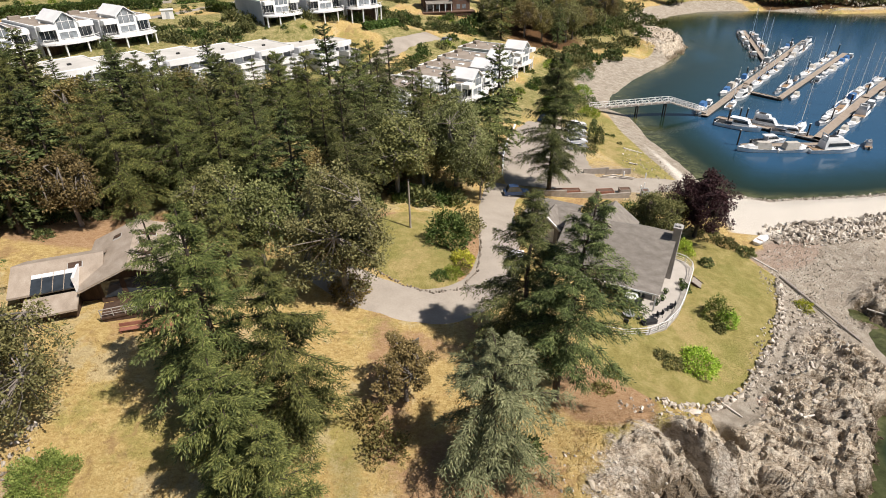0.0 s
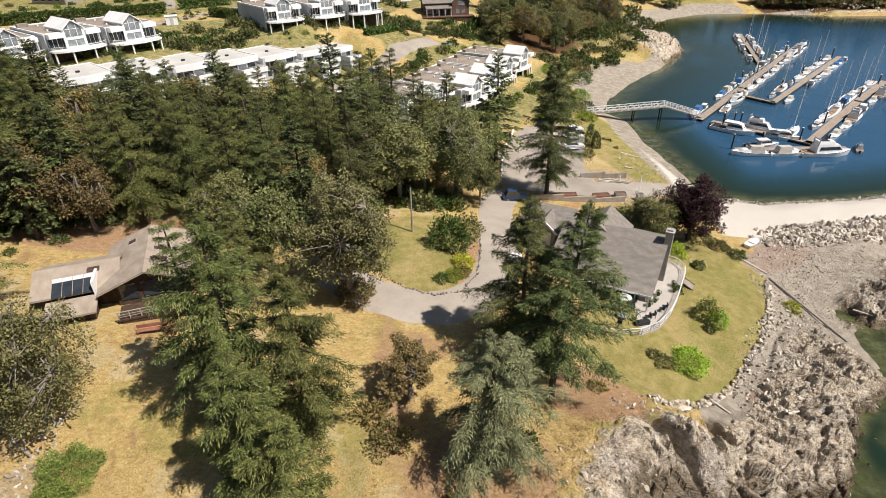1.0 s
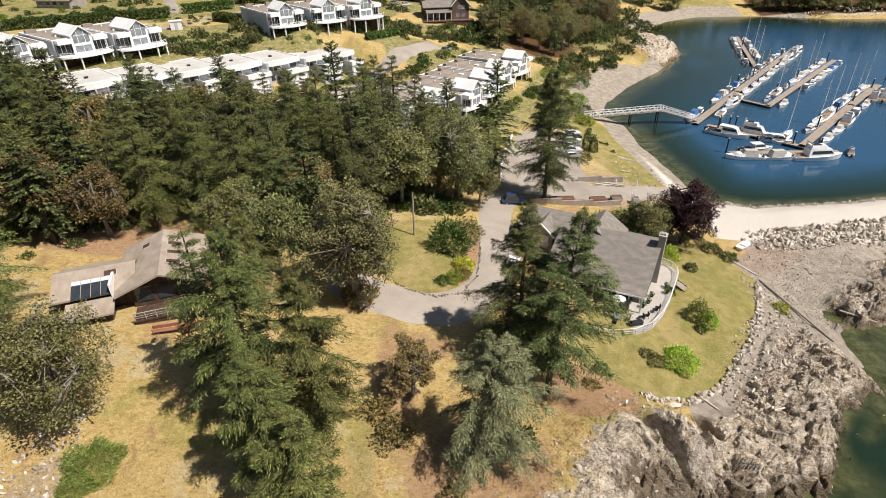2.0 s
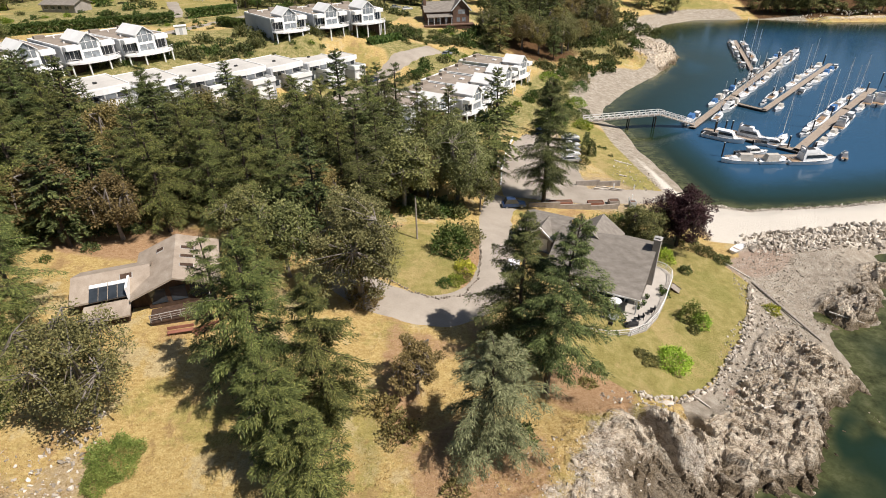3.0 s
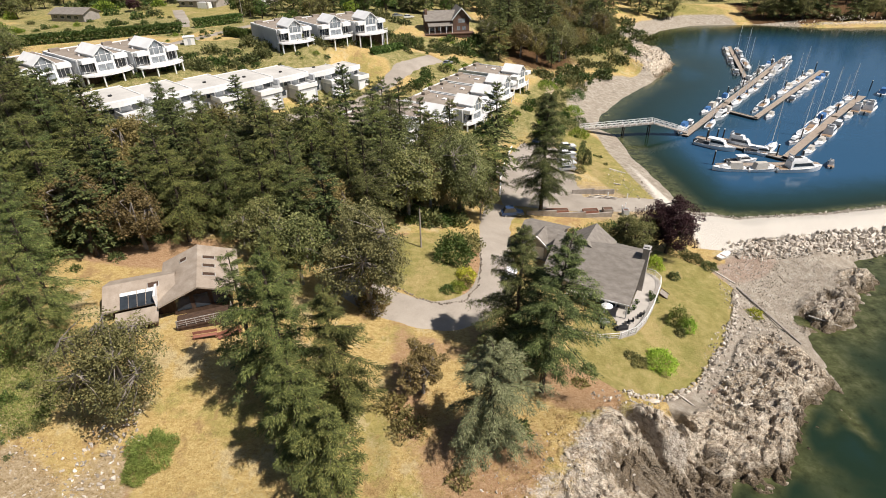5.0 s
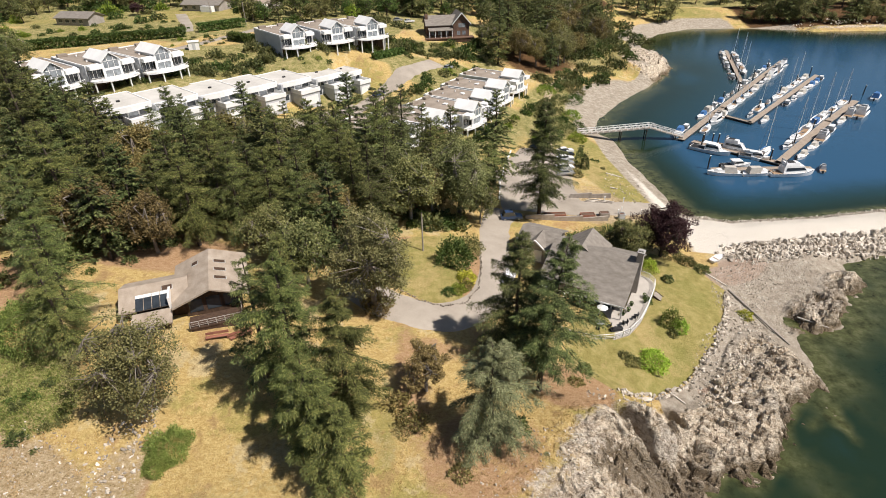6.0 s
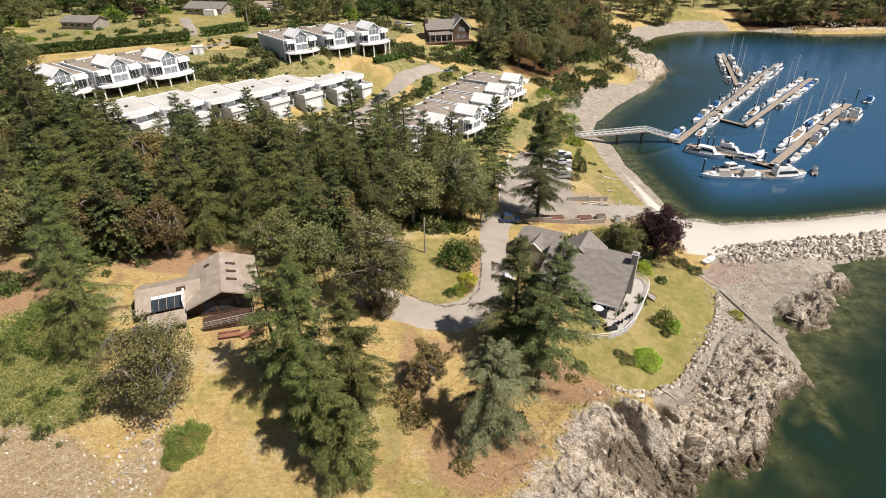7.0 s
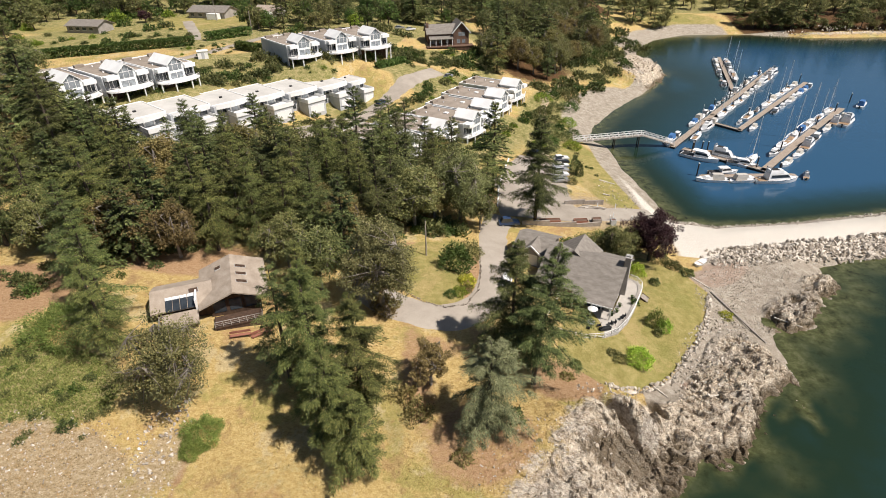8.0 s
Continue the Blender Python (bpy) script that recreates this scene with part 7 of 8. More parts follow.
# ---- the woods ----
WOOD_FIRS = [conifer_meshes(40 + k, 18, 4.4 + 0.5 * (k % 3), 22, 5, 8, 0.16, 1.7, 0.32, 0.9, ragged=0.8, fine=k < 3) for k in range(5)]
WOOD_OAKS = [broadleaf_meshes(60 + k, 13, 5.8, 95, 80, 0.3, 0.42, low=0.12) for k in range(3)]
FAR_FIRS = [conifer_meshes(80 + k, 19, 5.2, 12, 5, 5, 0.10, 1.6, 0.28, 1.6, ragged=0.7) for k in range(3)]
FAR_OAKS = [broadleaf_meshes(90 + k, 13, 6.2, 56, 26, 0.25, 0.85, low=0.02) for k in range(3)]
KEEP_OFF = [
    [(-44, 40), (-27, 38), (-26, 57), (-48, 60), (-54, 58), (-46, 48)],
    [(-70, 40), (-56, 40), (-54, 56), (-74, 58)],
    [(-20, 52), (6, 46), (10, 78), (6, 80), (-10, 76), (-18, 66)],
    [(6, 76), (48, 70), (50, 130), (10, 132), (4, 100)],
    [(-92, 100), (-76, 98), (-24, 160), (-40, 182), (-104, 128)],
    [(-36, 108), (-6, 118), (34, 178), (8, 200), (-30, 160)],
    [(-116, 134), (-98, 126), (-74, 152), (-100, 172)],
    [(-76, 206), (-50, 184), (-20, 206), (-36, 234)],
    [(-16, 222), (14, 226), (12, 254), (-18, 250)],
    [(-180, 246), (-74, 262), (-80, 288), (-180, 272)],
    [(-182, 214), (-138, 208), (-136, 250), (-180, 256)],
    [(-124, 232), (-96, 226), (-84, 268), (-126, 270)],
    [(-130, 225), (-116, 225), (-114, 275), (-132, 275)],
    [(130, 348), (172, 346), (176, 376), (132, 380)],
]
wood = random.Random(33)
stands = []


def clear(x, y, gap):
    if any(inside(np.array([x]), np.array([y]), o)[0] > -1.5 for o in KEEP_OFF):
        return False
    return all((x - a) ** 2 + (y - b) ** 2 > gap * gap for a, b in stands)


first_of = {}


def grow(kind, x, y, s, label, group):
    """A tree of one of the kinds, as a copy of the first of its kind."""
    variants, materials, name = {
        "fir": (WOOD_FIRS, (FIR, FIR_BRIGHT, FIR_BRIGHT, FIR, FIR), "fir_tree"),
        "oak": (WOOD_OAKS, (OAK, OAK_BROWN, OAK), "oak_tree"),
        "far_fir": (FAR_FIRS, (FIR, FIR, FIR_BRIGHT), "fir_tree"),
        "far_oak": (FAR_OAKS, (OAK, GREEN, OAK), "broadleaf_tree"),
    }[kind]
    k = wood.randrange(len(variants))
    turn, q = wood.uniform(0, 360), wood.uniform(0.85, 1.15)
    m = Matrix.Translation((x, y, ground_z(x, y) - 0.3)) @ Matrix.Rotation(radians(turn), 4, "Z")
    if (kind, k) not in first_of:
        first_of[kind, k] = plant_tree(name, variants[k], materials[k], x, y, label, "tree", turn, (1, 1, 1), 0.3, group)
        ob = first_of[kind, k]
    else:
        ob = copy_thing(first_of[kind, k], m)
    ob.scale = (s * q, s * q, s)
    tagged(ob, label, "tree", group)
    stands.append((x, y))
    return ob


# trees that stand out above the rest
for kind, x, y, s in (
    ("fir", -23, 104, 1.26), ("fir", -16, 95, 1.12), ("fir", 8.5, 103, 1.25), ("fir", -37.5, 90, 1.02), ("fir", -46.5, 77, 1.08), ("fir", -28, 100, 0.95), ("oak", -47, 97, 1.15), ("oak", -34, 101, 1.0), ("fir", -40, 74, 1.0), ("fir", -57, 70.5, 1.02),
    ("fir", -60, 62.5, 1.08), ("fir", -56.5, 51, 0.98), ("fir", -49.5, 43.0, 0.9), ("fir", -45.8, 36.5, 0.8), ("fir", -24, 49.5, 0.68), ("oak", -22.5, 55, 0.95),
    ("fir", -19.5, 62, 1.0), ("fir", -15.0, 72.5, 1.05), ("fir", -26, 70, 1.0), ("fir", -21, 80, 1.05), ("oak", -29, 60.5, 0.8), ("oak", -9, 80, 1.05),
    ("fir", -52.5, 57.5, 0.85), ("oak", -47.0, 60.5, 0.85), ("fir", -42.0, 64.0, 0.95), ("oak", -55.5, 60.5, 0.95), ("fir", -60.5, 57, 0.9), ("fir", -64, 66, 0.95), ("oak", -66.5, 59, 0.9), ("fir", -71, 112.5, 0.55), ("fir", -60.5, 119, 0.5), ("fir", -48.5, 128, 0.45), ("oak", -66, 114, 0.5), ("oak", -55, 122, 0.45),
    ("fir", -35.5, 66.5, 0.95), ("fir", -52, 66, 0.9), ("fir", -47, 71, 0.98), ("fir", -31, 78, 1.05), ("fir", -11, 92, 0.95), ("fir", -13, 80, 1.0), ("oak", -5, 85, 0.9), ("oak", 4.5, 84, 0.7), ("fir", -17, 86, 1.0), ("oak", -3, 96, 1.05), ("fir", 6.6, 96, 0.75),
):
    grow(kind, x, y, s, "dark green fir in the wood round the cabin" if kind == "fir" else "olive-leaved oak in the wood round the cabin", "trees of the wood")


def plant_stand(outline, n, gap, mix, lo, hi, label, group):
    xs, ys = [p[0] for p in outline], [p[1] for p in outline]
    made = tries = 0
    while made < n and tries < n * 40:
        tries += 1
        x, y = wood.uniform(min(xs), max(xs)), wood.uniform(min(ys), max(ys))
        if inside(np.array([x]), np.array([y]), outline)[0] < 0 or inside(np.array([x]), np.array([y]), COAST)[0] < 6 or not clear(x, y, gap):
            continue
        kind = wood.choice(mix)
        low = 0.85 if y > 96 and -86 < x < -26 and y < 125 else 1.0
        grow(kind, x, y, low * wood.uniform(lo, hi), f"{label} {'fir' if 'fir' in kind else 'broadleaf tree'}", group)
        made += 1


plant_stand([(-78, 60), (-48, 64), (-24, 64), (-12, 74), (2, 98), (-4, 114), (-26, 108), (-42, 118), (-60, 114), (-80, 98)], 60, 4.6, ("fir", "fir", "oak"), 0.78, 1.12, "dense dark green woodland", "trees of the wood")
plant_stand([(-78, 56), (-78, 118), (-118, 122), (-128, 160), (-230, 240), (-240, 60), (-110, 40)], 165, 5.0, ("fir", "oak"), 0.85, 1.15, "tall dark green woodland", "trees of the western wood")
plant_stand([(14, 202), (38, 204), (52, 226), (74, 262), (84, 300), (98, 330), (40, 345), (14, 310), (12, 258)], 92, 4.8, ("far_fir", "fir", "oak", "oak", "far_oak"), 0.75, 1.15, "dark green waterside wood", "trees above the beach")
def far_wood(name, spots, label, seed):
    """A distant wood as one mesh: firs and broadleaf trees side by side."""
    g = np.random.default_rng(seed)
    packs = []
    for trunk, crown in FAR_FIRS + FAR_OAKS:
        pack = []
        for me in (trunk, crown):
            co = np.empty(len(me.vertices) * 3, np.float32)
            me.vertices.foreach_get("co", co)
            fi = np.empty(len(me.loops), np.int32)
            me.loops.foreach_get("vertex_index", fi)
            pack.append((co.reshape(-1, 3), fi.reshape(-1, 4)))
        packs.append(pack)
    V, F, M, n = [], [], [], 0
    for x, y, s in spots:
        k = g.integers(0, len(packs))
        a = g.uniform(0, 6.28)
        turn = np.array([[math.cos(a), -math.sin(a), 0], [math.sin(a), math.cos(a), 0], [0, 0, 1]]) * s
        z = ground_z(x, y) - 0.3
        for part_no, (co, fi) in enumerate(packs[k]):
            V.append(co @ turn.T + (x, y, z))
            F.append(fi + n)
            M.append(np.full(len(fi), 0 if part_no == 0 else (1 if k < len(FAR_FIRS) else 2)))
            n += len(co)
    me = raw_mesh(name, np.concatenate(V), np.concatenate(F))
    for ma in (BARK, FIR, OAK):
        me.materials.append(ma)
    me.polygons.foreach_set("material_index", np.concatenate(M).astype(np.int32))
    me.update()
    return tagged(new(name, me), label, "wood", kind="stuff")


def spots_in(outline, n, gap, lo, hi, shore=5.0):
    xs, ys = [p[0] for p in outline], [p[1] for p in outline]
    out, tries = [], 0
    while len(out) < n and tries < n * 40:
        tries += 1
        x, y = wood.uniform(min(xs), max(xs)), wood.uniform(min(ys), max(ys))
        if inside(np.array([x]), np.array([y]), outline)[0] < 0 or inside(np.array([x]), np.array([y]), COAST)[0] < shore or not clear(x, y, gap):
            continue
        stands.append((x, y))
        out.append((x, y, wood.uniform(lo, hi)))
    return out


row = []
for (x0, y0), (x1, y1) in zip(((176, 343), (205, 330), (252, 328), (330, 320), (420, 316)), ((205, 330), (252, 328), (330, 320), (420, 316), (520, 312))):
    for k in range(9):
        t = (k + wood.uniform(-0.3, 0.3)) / 9
        row.append((x0 + (x1 - x0) * t, y0 + (y1 - y0) * t + wood.uniform(0, 5), wood.uniform(0.55, 1.05)))
row += [(122 + 4.5 * k, 338 + 3.5 * k + wood.uniform(-2, 2), wood.uniform(0.7, 1.0)) for k in range(3)]
far_wood("far_shore_wood", row + spots_in([(100, 342), (172, 346), (205, 333), (250, 331), (330, 324), (420, 322), (400, 430), (180, 440), (100, 440)], 170, 6.0, 0.8, 1.2), "dark shadowed wood along the far shore", 1)
far_wood("hillside_wood", spots_in([(-320, 292), (-60, 294), (20, 298), (98, 345), (98, 410), (-320, 410)], 190, 5.5, 0.9, 1.3), "tall dark green wood behind the bungalows", 2)
plant_stand([(-330, 262), (-190, 226), (-60, 230), (-14, 256), (14, 290), (20, 300), (-330, 300)], 150, 5.6, ("far_fir", "far_oak", "far_oak"), 0.6, 1.05, "dark green hillside garden", "trees round the bungalows")
for x, y, s in ((-108, 121, 0.8), (-113, 127, 0.85), (-119, 132, 0.9), (-101, 112, 0.7), (-96, 104, 0.7)):
    grow("fir", x, y, s, "dark green fir below the hillside villas", "trees of the western wood")
for kind, x, y, s in (("fir", -92, 100, 1.5), ("fir", -87, 96, 1.38), ("fir", -80.5, 91, 1.3), ("oak", -82, 97, 1.4), ("fir", -84, 104, 0.8), ("fir", -78, 84, 1.4), ("oak", -80, 103, 0.95), ("fir", -78, 109, 0.65), ("fir", -74.5, 79, 1.33), ("fir", -72, 88, 1.15)):
    grow(kind, x, y, s, "tall green fir at the wood's western edge" if kind == "fir" else "tall olive oak at the wood's western edge", "trees of the western wood")
plant_tree("maple_tree", broadleaf_meshes(120, 6.5, 3.6, 50, 24, 0.2, 0.6, low=0.1), PLUM, -146, 262, "dark red-leaved maple in a garden")
plant_tree("maple_tree", broadleaf_meshes(121, 7.5, 4.0, 50, 24, 0.2, 0.6, low=0.1), foliage("red_leaves", (0.05, 0.012, 0.01), (0.12, 0.03, 0.022), (0.2, 0.06, 0.04)), -160, 284, "rust-red maple behind a bungalow")
plant_tree("willow_tree", broadleaf_meshes(122, 8, 3.6, 60, 24, 0.2, 0.6, low=0.1), LIME, -43, 240, "bright yellow-green tree behind the upper villas")


# ---- poles, cars and small things ----
def utility_pole(x, y, tall, sink=0.5):
    t = thing("utility_pole", Matrix.Translation((x, y, ground_z(x, y))), "weathered wooden utility pole", "pole", "utility poles")
    part("post", tubes_mesh("post", [([(0, 0, -sink), (0, 0, tall)], [0.17, 0.12], 8)]), GREY_WOOD, t)
    part("insulator", boxed((-0.08, -0.08, tall, 0.08, 0.08, tall + 0.25), bevel=0.03), DARK, t)
    return t


utility_pole(-6.2, 69.0, 7.2)
utility_pole(-84, 226, 9.0)
utility_pole(-112, 262, 9.0)

CAR_PAINT = {
    "white": mottled("white_car_paint", (0.68, 0.68, 0.68), (0.74, 0.74, 0.74), (0.8, 0.8, 0.8), 0.5, 8.0, 0.2, 0, 0, spec=0.6),
    "silver": mottled("silver_car_paint", (0.36, 0.37, 0.38), (0.42, 0.43, 0.44), (0.48, 0.49, 0.5), 0.5, 8.0, 0.25, 0, 0, metal=0.4, spec=0.6),
    "black": mottled("black_car_paint", (0.012, 0.012, 0.014), (0.018, 0.018, 0.02), (0.03, 0.03, 0.032), 0.5, 8.0, 0.2, 0, 0, spec=0.6),
    "blue": mottled("blue_car_paint", (0.02, 0.04, 0.09), (0.03, 0.055, 0.12), (0.045, 0.075, 0.15), 0.5, 8.0, 0.2, 0, 0, spec=0.6),
}


def car(x, y, turn, colour, tall=1.5, long=4.5):
    t = thing("car", Matrix.Translation((x, y, ground_z(x, y) + 0.08)) @ Matrix.Rotation(radians(turn), 4, "Z"), f"{colour} car parked on the asphalt", "car", "parked cars")
    h = long / 2
    profile = [(-h, 0.35), (h, 0.35), (h + 0.05, 0.6), (h - 0.1, 0.82), (h * 0.42, 0.95), (-h + 0.1, 0.98), (-h - 0.02, 0.65)]
    body = bmesh.new()
    a, b = [body.verts.new((px, -0.88, pz)) for px, pz in profile], [body.verts.new((px, 0.88, pz)) for px, pz in profile]
    body.faces.new(a)
    body.faces.new(b[::-1])
    for i in range(len(a)):
        j = (i + 1) % len(a)
        body.faces.new((a[j], a[i], b[i], b[j]))
    bmesh.ops.recalc_face_normals(body, faces=body.faces[:])
    bmesh.ops.bevel(body, geom=body.edges[:], offset=0.07, segments=2, affect="EDGES")
    part("body", body, CAR_PAINT[colour], t)
    part("glasshouse", tapered(bmesh.new(), -h * 0.82, h * 0.42, 0.82, 0.94, tall - 0.06, 0.75, 0.85, 0.4), GLASS, t)
    part("roof", boxed((-h * 0.62, -0.66, tall - 0.07, h * 0.1, 0.66, tall), bevel=0.03), CAR_PAINT[colour], t)
    for px in (-h * 0.62, h * 0.62):
        for s in (-1, 1):
            w = part("wheel", tubes_mesh("wheel", [([(px, s * 0.9, 0.33), (px, s * 0.7, 0.33)], [0.33, 0.33], 12)]), DARK, t)
            part("hub", tubes_mesh("hub", [([(px, s * 0.915, 0.33), (px, s * 0.86, 0.33)], [0.2, 0.2], 8), ([(px, s * 0.915, 0.33), (px, s * 0.914, 0.33)], [0.2, 0.0], 8)]), STEEL, w)


car(8.2, 62.6, 75, "white")
for k, (x, y, turn, c) in enumerate(((27.2, 116.5, 8, "white"), (27.8, 119.6, 8, "silver"), (28.4, 122.6, 8, "white"), (29.0, 125.4, 10, "black"), (26.8, 113.4, 8, "silver"), (29.4, 128.2, 10, "white"), (22.0, 130.5, 60, "blue"), (-24, 163, 55, "blue"), (-2, 186, 60, "silver"), (-19, 246, 20, "white"), (-24, 248, 15, "silver"))):
    car(x, y, turn, c)
car(11.0, 87.6, 4, "blue", 1.9)

# the low wall and timber beds along the lot
def low_wall(name, points, tall, thick, material, label):
    t = thing(name, Matrix.Translation((*points[0], ground_z(*points[0]))), label, "wall")
    o = t.matrix_basis.translation
    for a, b in zip(points, points[1:]):
        d = (Vector(b) - Vector(a)).normalized()
        n = Vector((-d.y, d.x)) * thick / 2
        z = max(ground_z(*a), ground_z(*b)) - o.z + tall
        bm = bmesh.new()
        sheet(bm, [(*(Vector(p) + s * n - o.xy), z) for p, s in ((a, -1), (b, -1), (b, 1), (a, 1))], tall + 0.8)
        part("section", bm, material, t)


low_wall("retaining_wall", ((14, 88.6), (20, 88.8), (26, 89.2), (31.5, 90.0)), 0.75, 0.35, GREY_WOOD, "weathered timber retaining wall along the lot")
low_wall("ramp_wall", ((25.5, 100.6), (30.5, 101.2), (35, 101.6)), 0.9, 0.3, GREY_WOOD, "weathered plank wall beside the boat ramp")
low_wall("kerb", ((9.2, 96), (10.2, 106), (12.2, 116), (14.5, 125)), 0.35, 0.3, STUCCO, "white-painted kerb along the lot")
edging = thing("island_wall", Matrix.Translation((-2, 56, 8.2)), "low rubble edging round the garden island", "stone wall")
KERB_STONE = mottled("dark_rubble", (0.10, 0.08, 0.062), (0.20, 0.165, 0.13), (0.34, 0.29, 0.24), 0.9, 5.0, 0.95, 0.6, 0.05, vary=0.3)
KERB_STONES = [me.copy() for me in BOULDERS]
for me in KERB_STONES:
    me.materials[0] = KERB_STONE
ring = [(-10.4, 57.8), (-6.2, 55.0), (-2.6, 54.0), (0.8, 55.2), (3.0, 59.2), (3.7, 66), (4.0, 74)]
for (x0, y0), (x1, y1) in zip(ring, ring[1:]):
    n = int(math.hypot(x1 - x0, y1 - y0) / 0.42)
    for k in range(n):
        stone_piece(edging, x0 + (x1 - x0) * k / n + grit.normal(0, 0.06), y0 + (y1 - y0) * k / n + grit.normal(0, 0.06), grit.uniform(0.38, 0.62), grit, 0.22).data = KERB_STONES[k % 7]


def crate(x, y, w, d, h, material, label, turn=0.0):
    t = thing("planter_box", Matrix.Translation((x, y, ground_z(x, y))) @ Matrix.Rotation(radians(turn), 4, "Z"), label, "planter", "timber boxes")
    part("side", boxed((-w / 2, -d / 2, 0, w / 2, -d / 2 + 0.08, h), (-w / 2, d / 2 - 0.08, 0, w / 2, d / 2, h), (-w / 2, -d / 2 + 0.08, 0, -w / 2 + 0.08, d / 2 - 0.08, h), (w / 2 - 0.08, -d / 2 + 0.08, 0, w / 2, d / 2 - 0.08, h)), material, t)
    part("soil", boxed((-w / 2 + 0.08, -d / 2 + 0.08, 0, w / 2 - 0.08, d / 2 - 0.08, h - 0.1)), BROWN, t)


crate(27.5, 91.4, 3.0, 1.4, 0.8, RED_WOOD, "reddish timber box beside the lot", 4)
crate(31.2, 92.0, 2.0, 1.4, 1.0, GREY_WOOD, "grey timber box beside the lot", 2)
crate(20.5, 90.8, 4.5, 1.3, 0.7, RED_WOOD, "long reddish timber bed beside the lot", 2)
crate(34.6, 91.0, 1.2, 1.2, 1.3, STUCCO_GREY, "grey utility box beside the lot", 0)

post = thing("ramp_post", Matrix.Translation((34.5, 93.2, ground_z(34.5, 93.2))), "white-painted post at the head of the ramp", "post", "ramp posts")
part("shaft", boxed((-0.1, -0.1, -0.3, 0.1, 0.1, 1.2), bevel=0.02), WHITE, post)
for x, y in ((35.6, 94.6), (33.2, 99.8), (37.4, 99.6), (39.5, 93.4)):
    copy_thing(post, Matrix.Translation((x, y, ground_z(x, y))))


# a skiff drawn up on the beach
def skiff(x, y, turn):
    t = thing("dinghy", Matrix.Translation((x, y, ground_z(x, y) + 0.35)) @ Matrix.Rotation(radians(turn), 4, "Z"), "small white dinghy drawn up on the beach", "dinghy")
    part("hull", hull_mesh(3.2, 1.4, 0.55), HULL_WHITE, t)
    part("thwart", boxed((-0.6, -0.55, 0.36, -0.35, 0.55, 0.42), (0.3, -0.5, 0.36, 0.55, 0.5, 0.42)), TEAK, t)


skiff(48.2, 75.2, 35)

# ---- on the deck ----
HOUSE = framed(24.4, 53.8, 5.2, 0.885, -0.465)
CUSHION = mottled("dark_cushion", (0.02, 0.02, 0.022), (0.035, 0.035, 0.038), (0.06, 0.06, 0.062), 1.0, 8.0, 0.9, 0.2, 0.01)


def on_deck(x, y, turn=0.0, z=0.0):
    return HOUSE @ Matrix.Translation((x, y, z)) @ Matrix.Rotation(radians(turn), 4, "Z")


def parasol():
    t = thing("parasol", on_deck(-2.9, -0.9), "white parasol over a small table on the deck", "parasol")
    part("pole", tubes_mesh("pole", [([(0, 0, 0), (0, 0, 2.5)], [0.03, 0.03], 6)]), STEEL, t)
    bm = bmesh.new()
    rim = [bm.verts.new((0.85 * math.cos(a), 0.85 * math.sin(a), 2.15)) for a in [k * math.pi / 4 for k in range(8)]]
    top = bm.verts.new((0, 0, 2.6))
    low = bm.verts.new((0, 0, 2.5))
    for k in range(8):
        bm.faces.new((rim[k], rim[(k + 1) % 8], top))
        bm.faces.new((rim[(k + 1) % 8], rim[k], low))
    part("canopy", bm, STUCCO, t)
    part("base", boxed((-0.3, -0.3, 0, 0.3, 0.3, 0.1), bevel=0.03), DARK, t)


parasol()


def garden_table():
    t = thing("garden_table", on_deck(-2.6, -2.6), "round grey garden table on the deck", "table")
    part("tabletop", tubes_mesh("tabletop", [([(0, 0, 0.70), (0, 0, 0.74)], [0.75, 0.75], 16), ([(0, 0, 0.741), (0, 0, 0.742)], [0.75, 0.0], 16)]), STEEL, t)
    for k in range(4):
        a = k * math.pi / 2 + 0.6
        x, y = 0.45 * math.cos(a), 0.45 * math.sin(a)
        part("leg", boxed((x - 0.03, y - 0.03, 0, x + 0.03, y + 0.03, 0.70)), DARK, t)


garden_table()


def garden_chair(m):
    t = thing("garden_chair", m, "dark cushioned garden chair on the deck", "chair", "garden chairs")
    part("seat", boxed((-0.28, -0.28, 0.38, 0.28, 0.28, 0.5), bevel=0.04), CUSHION, t)
    part("backrest", boxed((-0.28, 0.22, 0.52, 0.28, 0.34, 0.95), bevel=0.04), CUSHION, t)
    for x in (-0.25, 0.25):
        for y in (-0.25, 0.25):
            part("leg", boxed((x - 0.02, y - 0.02, 0, x + 0.02, y + 0.02, 0.37)), DARK, t)
    return t


chair = garden_chair(on_deck(-2.6, -3.9, 180))
for x, y, a in ((-3.9, -2.9, 95), (-1.3, -2.4, -85), (-3.4, -1.5, 20), (-0.7, -2.9, -120), (0.2, -1.2, -60), (0.7, -0.6, -60), (1.5, 1.2, -75), (1.7, 1.9, -75)):
    copy_thing(chair, on_deck(x, y, a))


def lounger(m):
    t = thing("deck_box", m, "low dark storage bench by the rail", "bench", "deck benches")
    part("box", boxed((-0.95, -0.3, 0, 0.95, 0.3, 0.45), bevel=0.03), CUSHION, t)
    part("lid", boxed((-1.0, -0.34, 0.45, 1.0, 0.34, 0.5), bevel=0.015), DARK, t)
    return t


b1 = lounger(on_deck(-5.6, -4.7, 2))
copy_thing(b1, on_deck(-0.2, -2.6, 42))


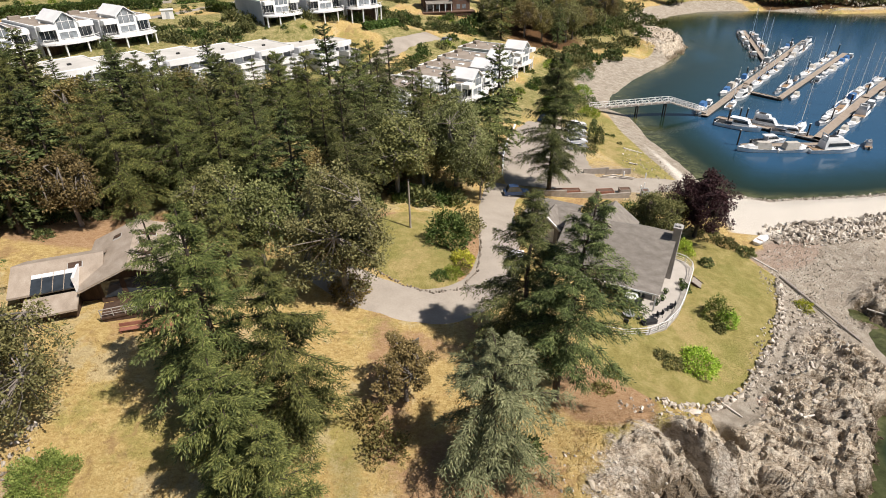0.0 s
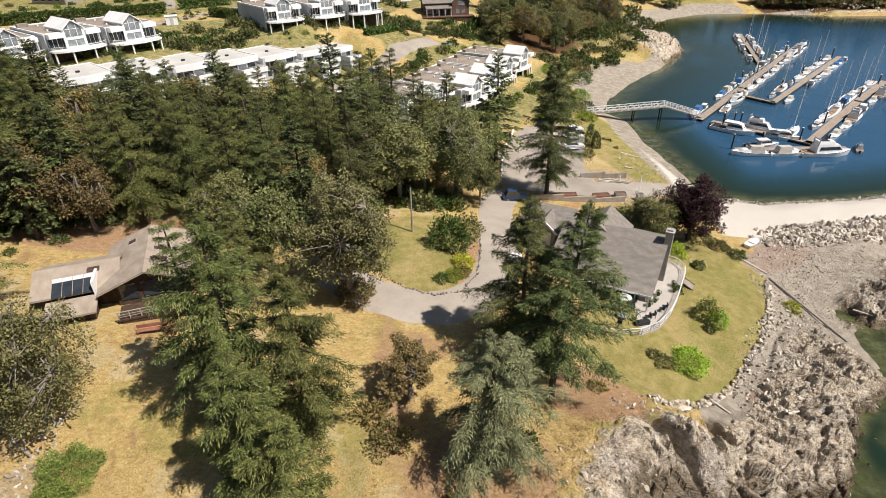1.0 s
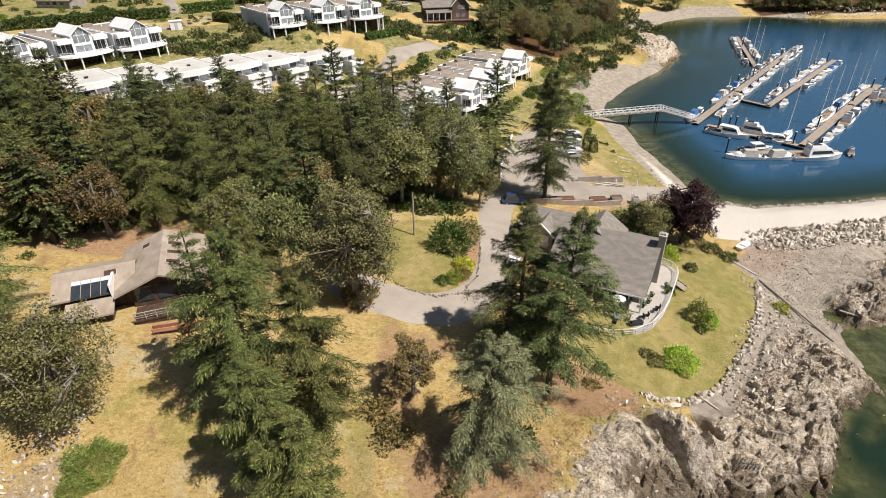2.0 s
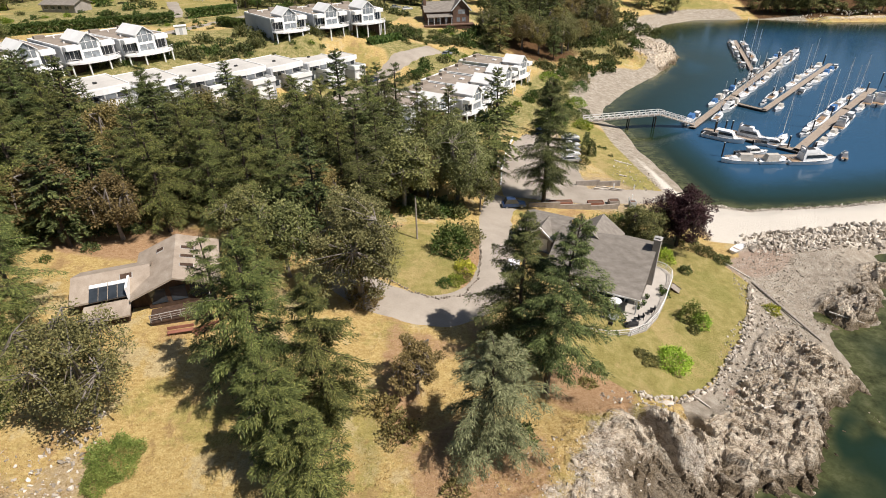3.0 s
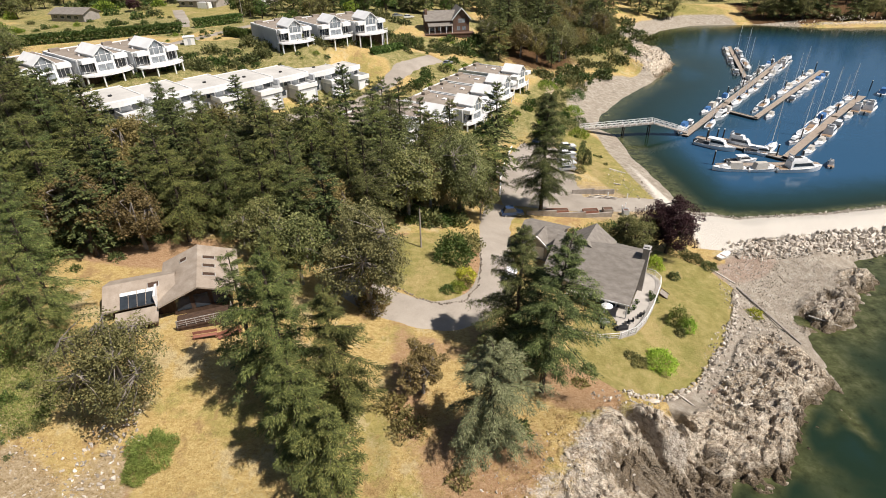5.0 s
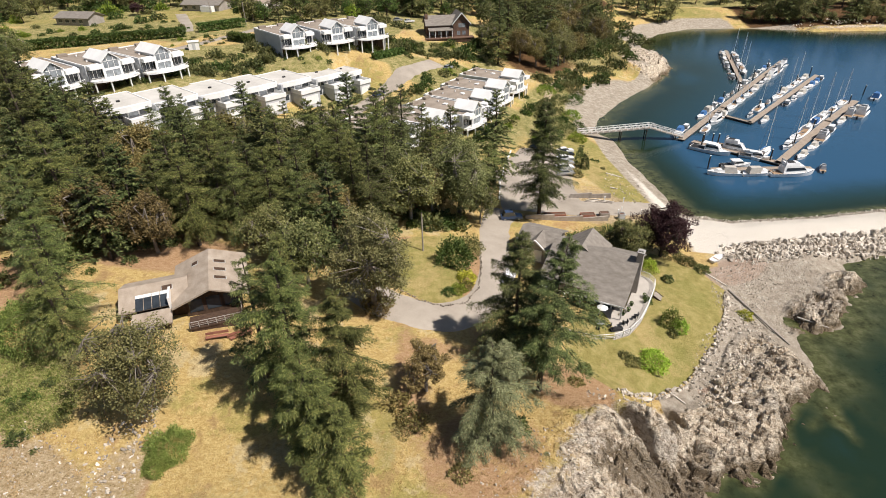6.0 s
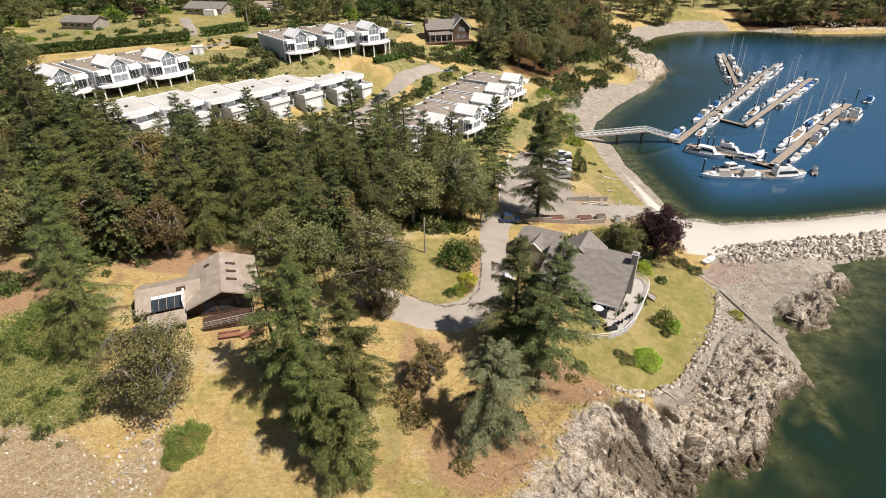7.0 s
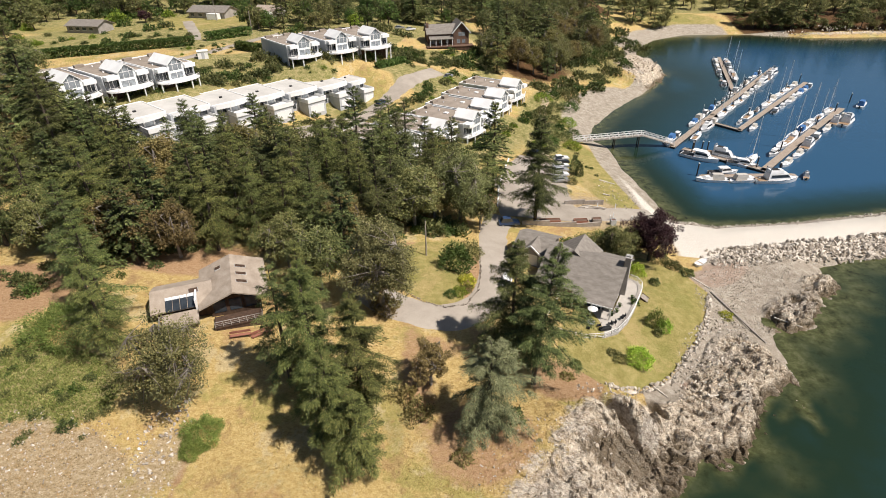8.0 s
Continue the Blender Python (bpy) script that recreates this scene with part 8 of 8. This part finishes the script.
def pot(m, material):
    t = thing("flower_pot", m, "potted plant on the deck", "plant pot", "deck pots")
    part("pot", tubes_mesh("pot", [([(0, 0, 0), (0, 0, 0.42)], [0.17, 0.24], 10)]), DARK, t)
    me = bush_mesh(7, 0.32, 0.4, 60, 0.14)
    for v in me.vertices:
        v.co.z += 0.4
    part("leaves", me, material, t)
    return t


p1 = pot(on_deck(-8.8, -3.6), GREEN)
for x, y in ((0.4, 2.9), (0.5, 4.6), (2.2, 6.4), (-0.1, 1.6), (1.9, 7.8), (-7.0, -4.8)):
    copy_thing(p1, on_deck(x, y))


# ---- tufts of dry grass ----
def tufts(name, n, spot, lo, hi, material, label, seed, avoid=0.3):
    """Tufts of blades over a patch, as one mesh."""
    g = np.random.default_rng(seed)
    cx, cy, rx, ry, turn = spot
    r, a = np.sqrt(g.uniform(0, 1, n)), g.uniform(0, 2 * math.pi, n)
    c, s = math.cos(radians(turn)), math.sin(radians(turn))
    x, y = cx + r * np.cos(a) * rx * c - r * np.sin(a) * ry * s, cy + r * np.cos(a) * rx * s + r * np.sin(a) * ry * c
    keep = (rockiness(x, y) < avoid) & (inside(x, y, COAST) > 3) & (inside(x, y, LAWN) < 0) & (inside(x, y, ISLE) < -7) & (waves(x * 0.25, y * 0.25, 3, seed) > 0.42)
    x, y = x[keep], y[keep]
    base = np.stack([x, y, height(x, y)], 1)
    B = np.repeat(base, 5, 0) + g.normal(0, 0.12, (len(x) * 5, 3)) * np.array([1, 1, 0])
    W = g.normal(0, 0.55, B.shape) + np.array([0, 0, 0.9])
    L = g.uniform(lo, hi, len(B))
    v, f = kites(B, W, g.normal(size=B.shape), L, L * 0.3, g)
    me = raw_mesh(name, v, f)
    me.materials.append(material)
    tagged(new(name, me), label, "grass", kind="stuff")


STRAW = foliage("straw", (0.30, 0.205, 0.08), (0.44, 0.325, 0.14), (0.60, 0.48, 0.24), 0.15, 0.35)
RUSSET = foliage("russet_straw", (0.16, 0.085, 0.03), (0.30, 0.18, 0.07), (0.46, 0.32, 0.15), 0.15, 0.35)
WEED = foliage("green_weeds", (0.07, 0.095, 0.022), (0.18, 0.215, 0.055), (0.40, 0.38, 0.14), 0.2, 0.4)
tufts("dry_grass", 2200, (-14, 30, 26, 16, 0), 0.12, 0.3, STRAW, "tufts of dry golden grass", 3)
tufts("russet_grass", 1200, (4, 27, 12, 12, 30), 0.12, 0.3, RUSSET, "tufts of russet grass above the cliff", 4)
tufts("weeds", 5000, (-53, 30, 11, 7, 0), 0.15, 0.4, WEED, "green weeds on the bank", 5)
tufts("bank_weeds", 1500, (-46, 19, 12, 8, 0), 0.12, 0.3, STRAW, "dry weeds among stones", 6)
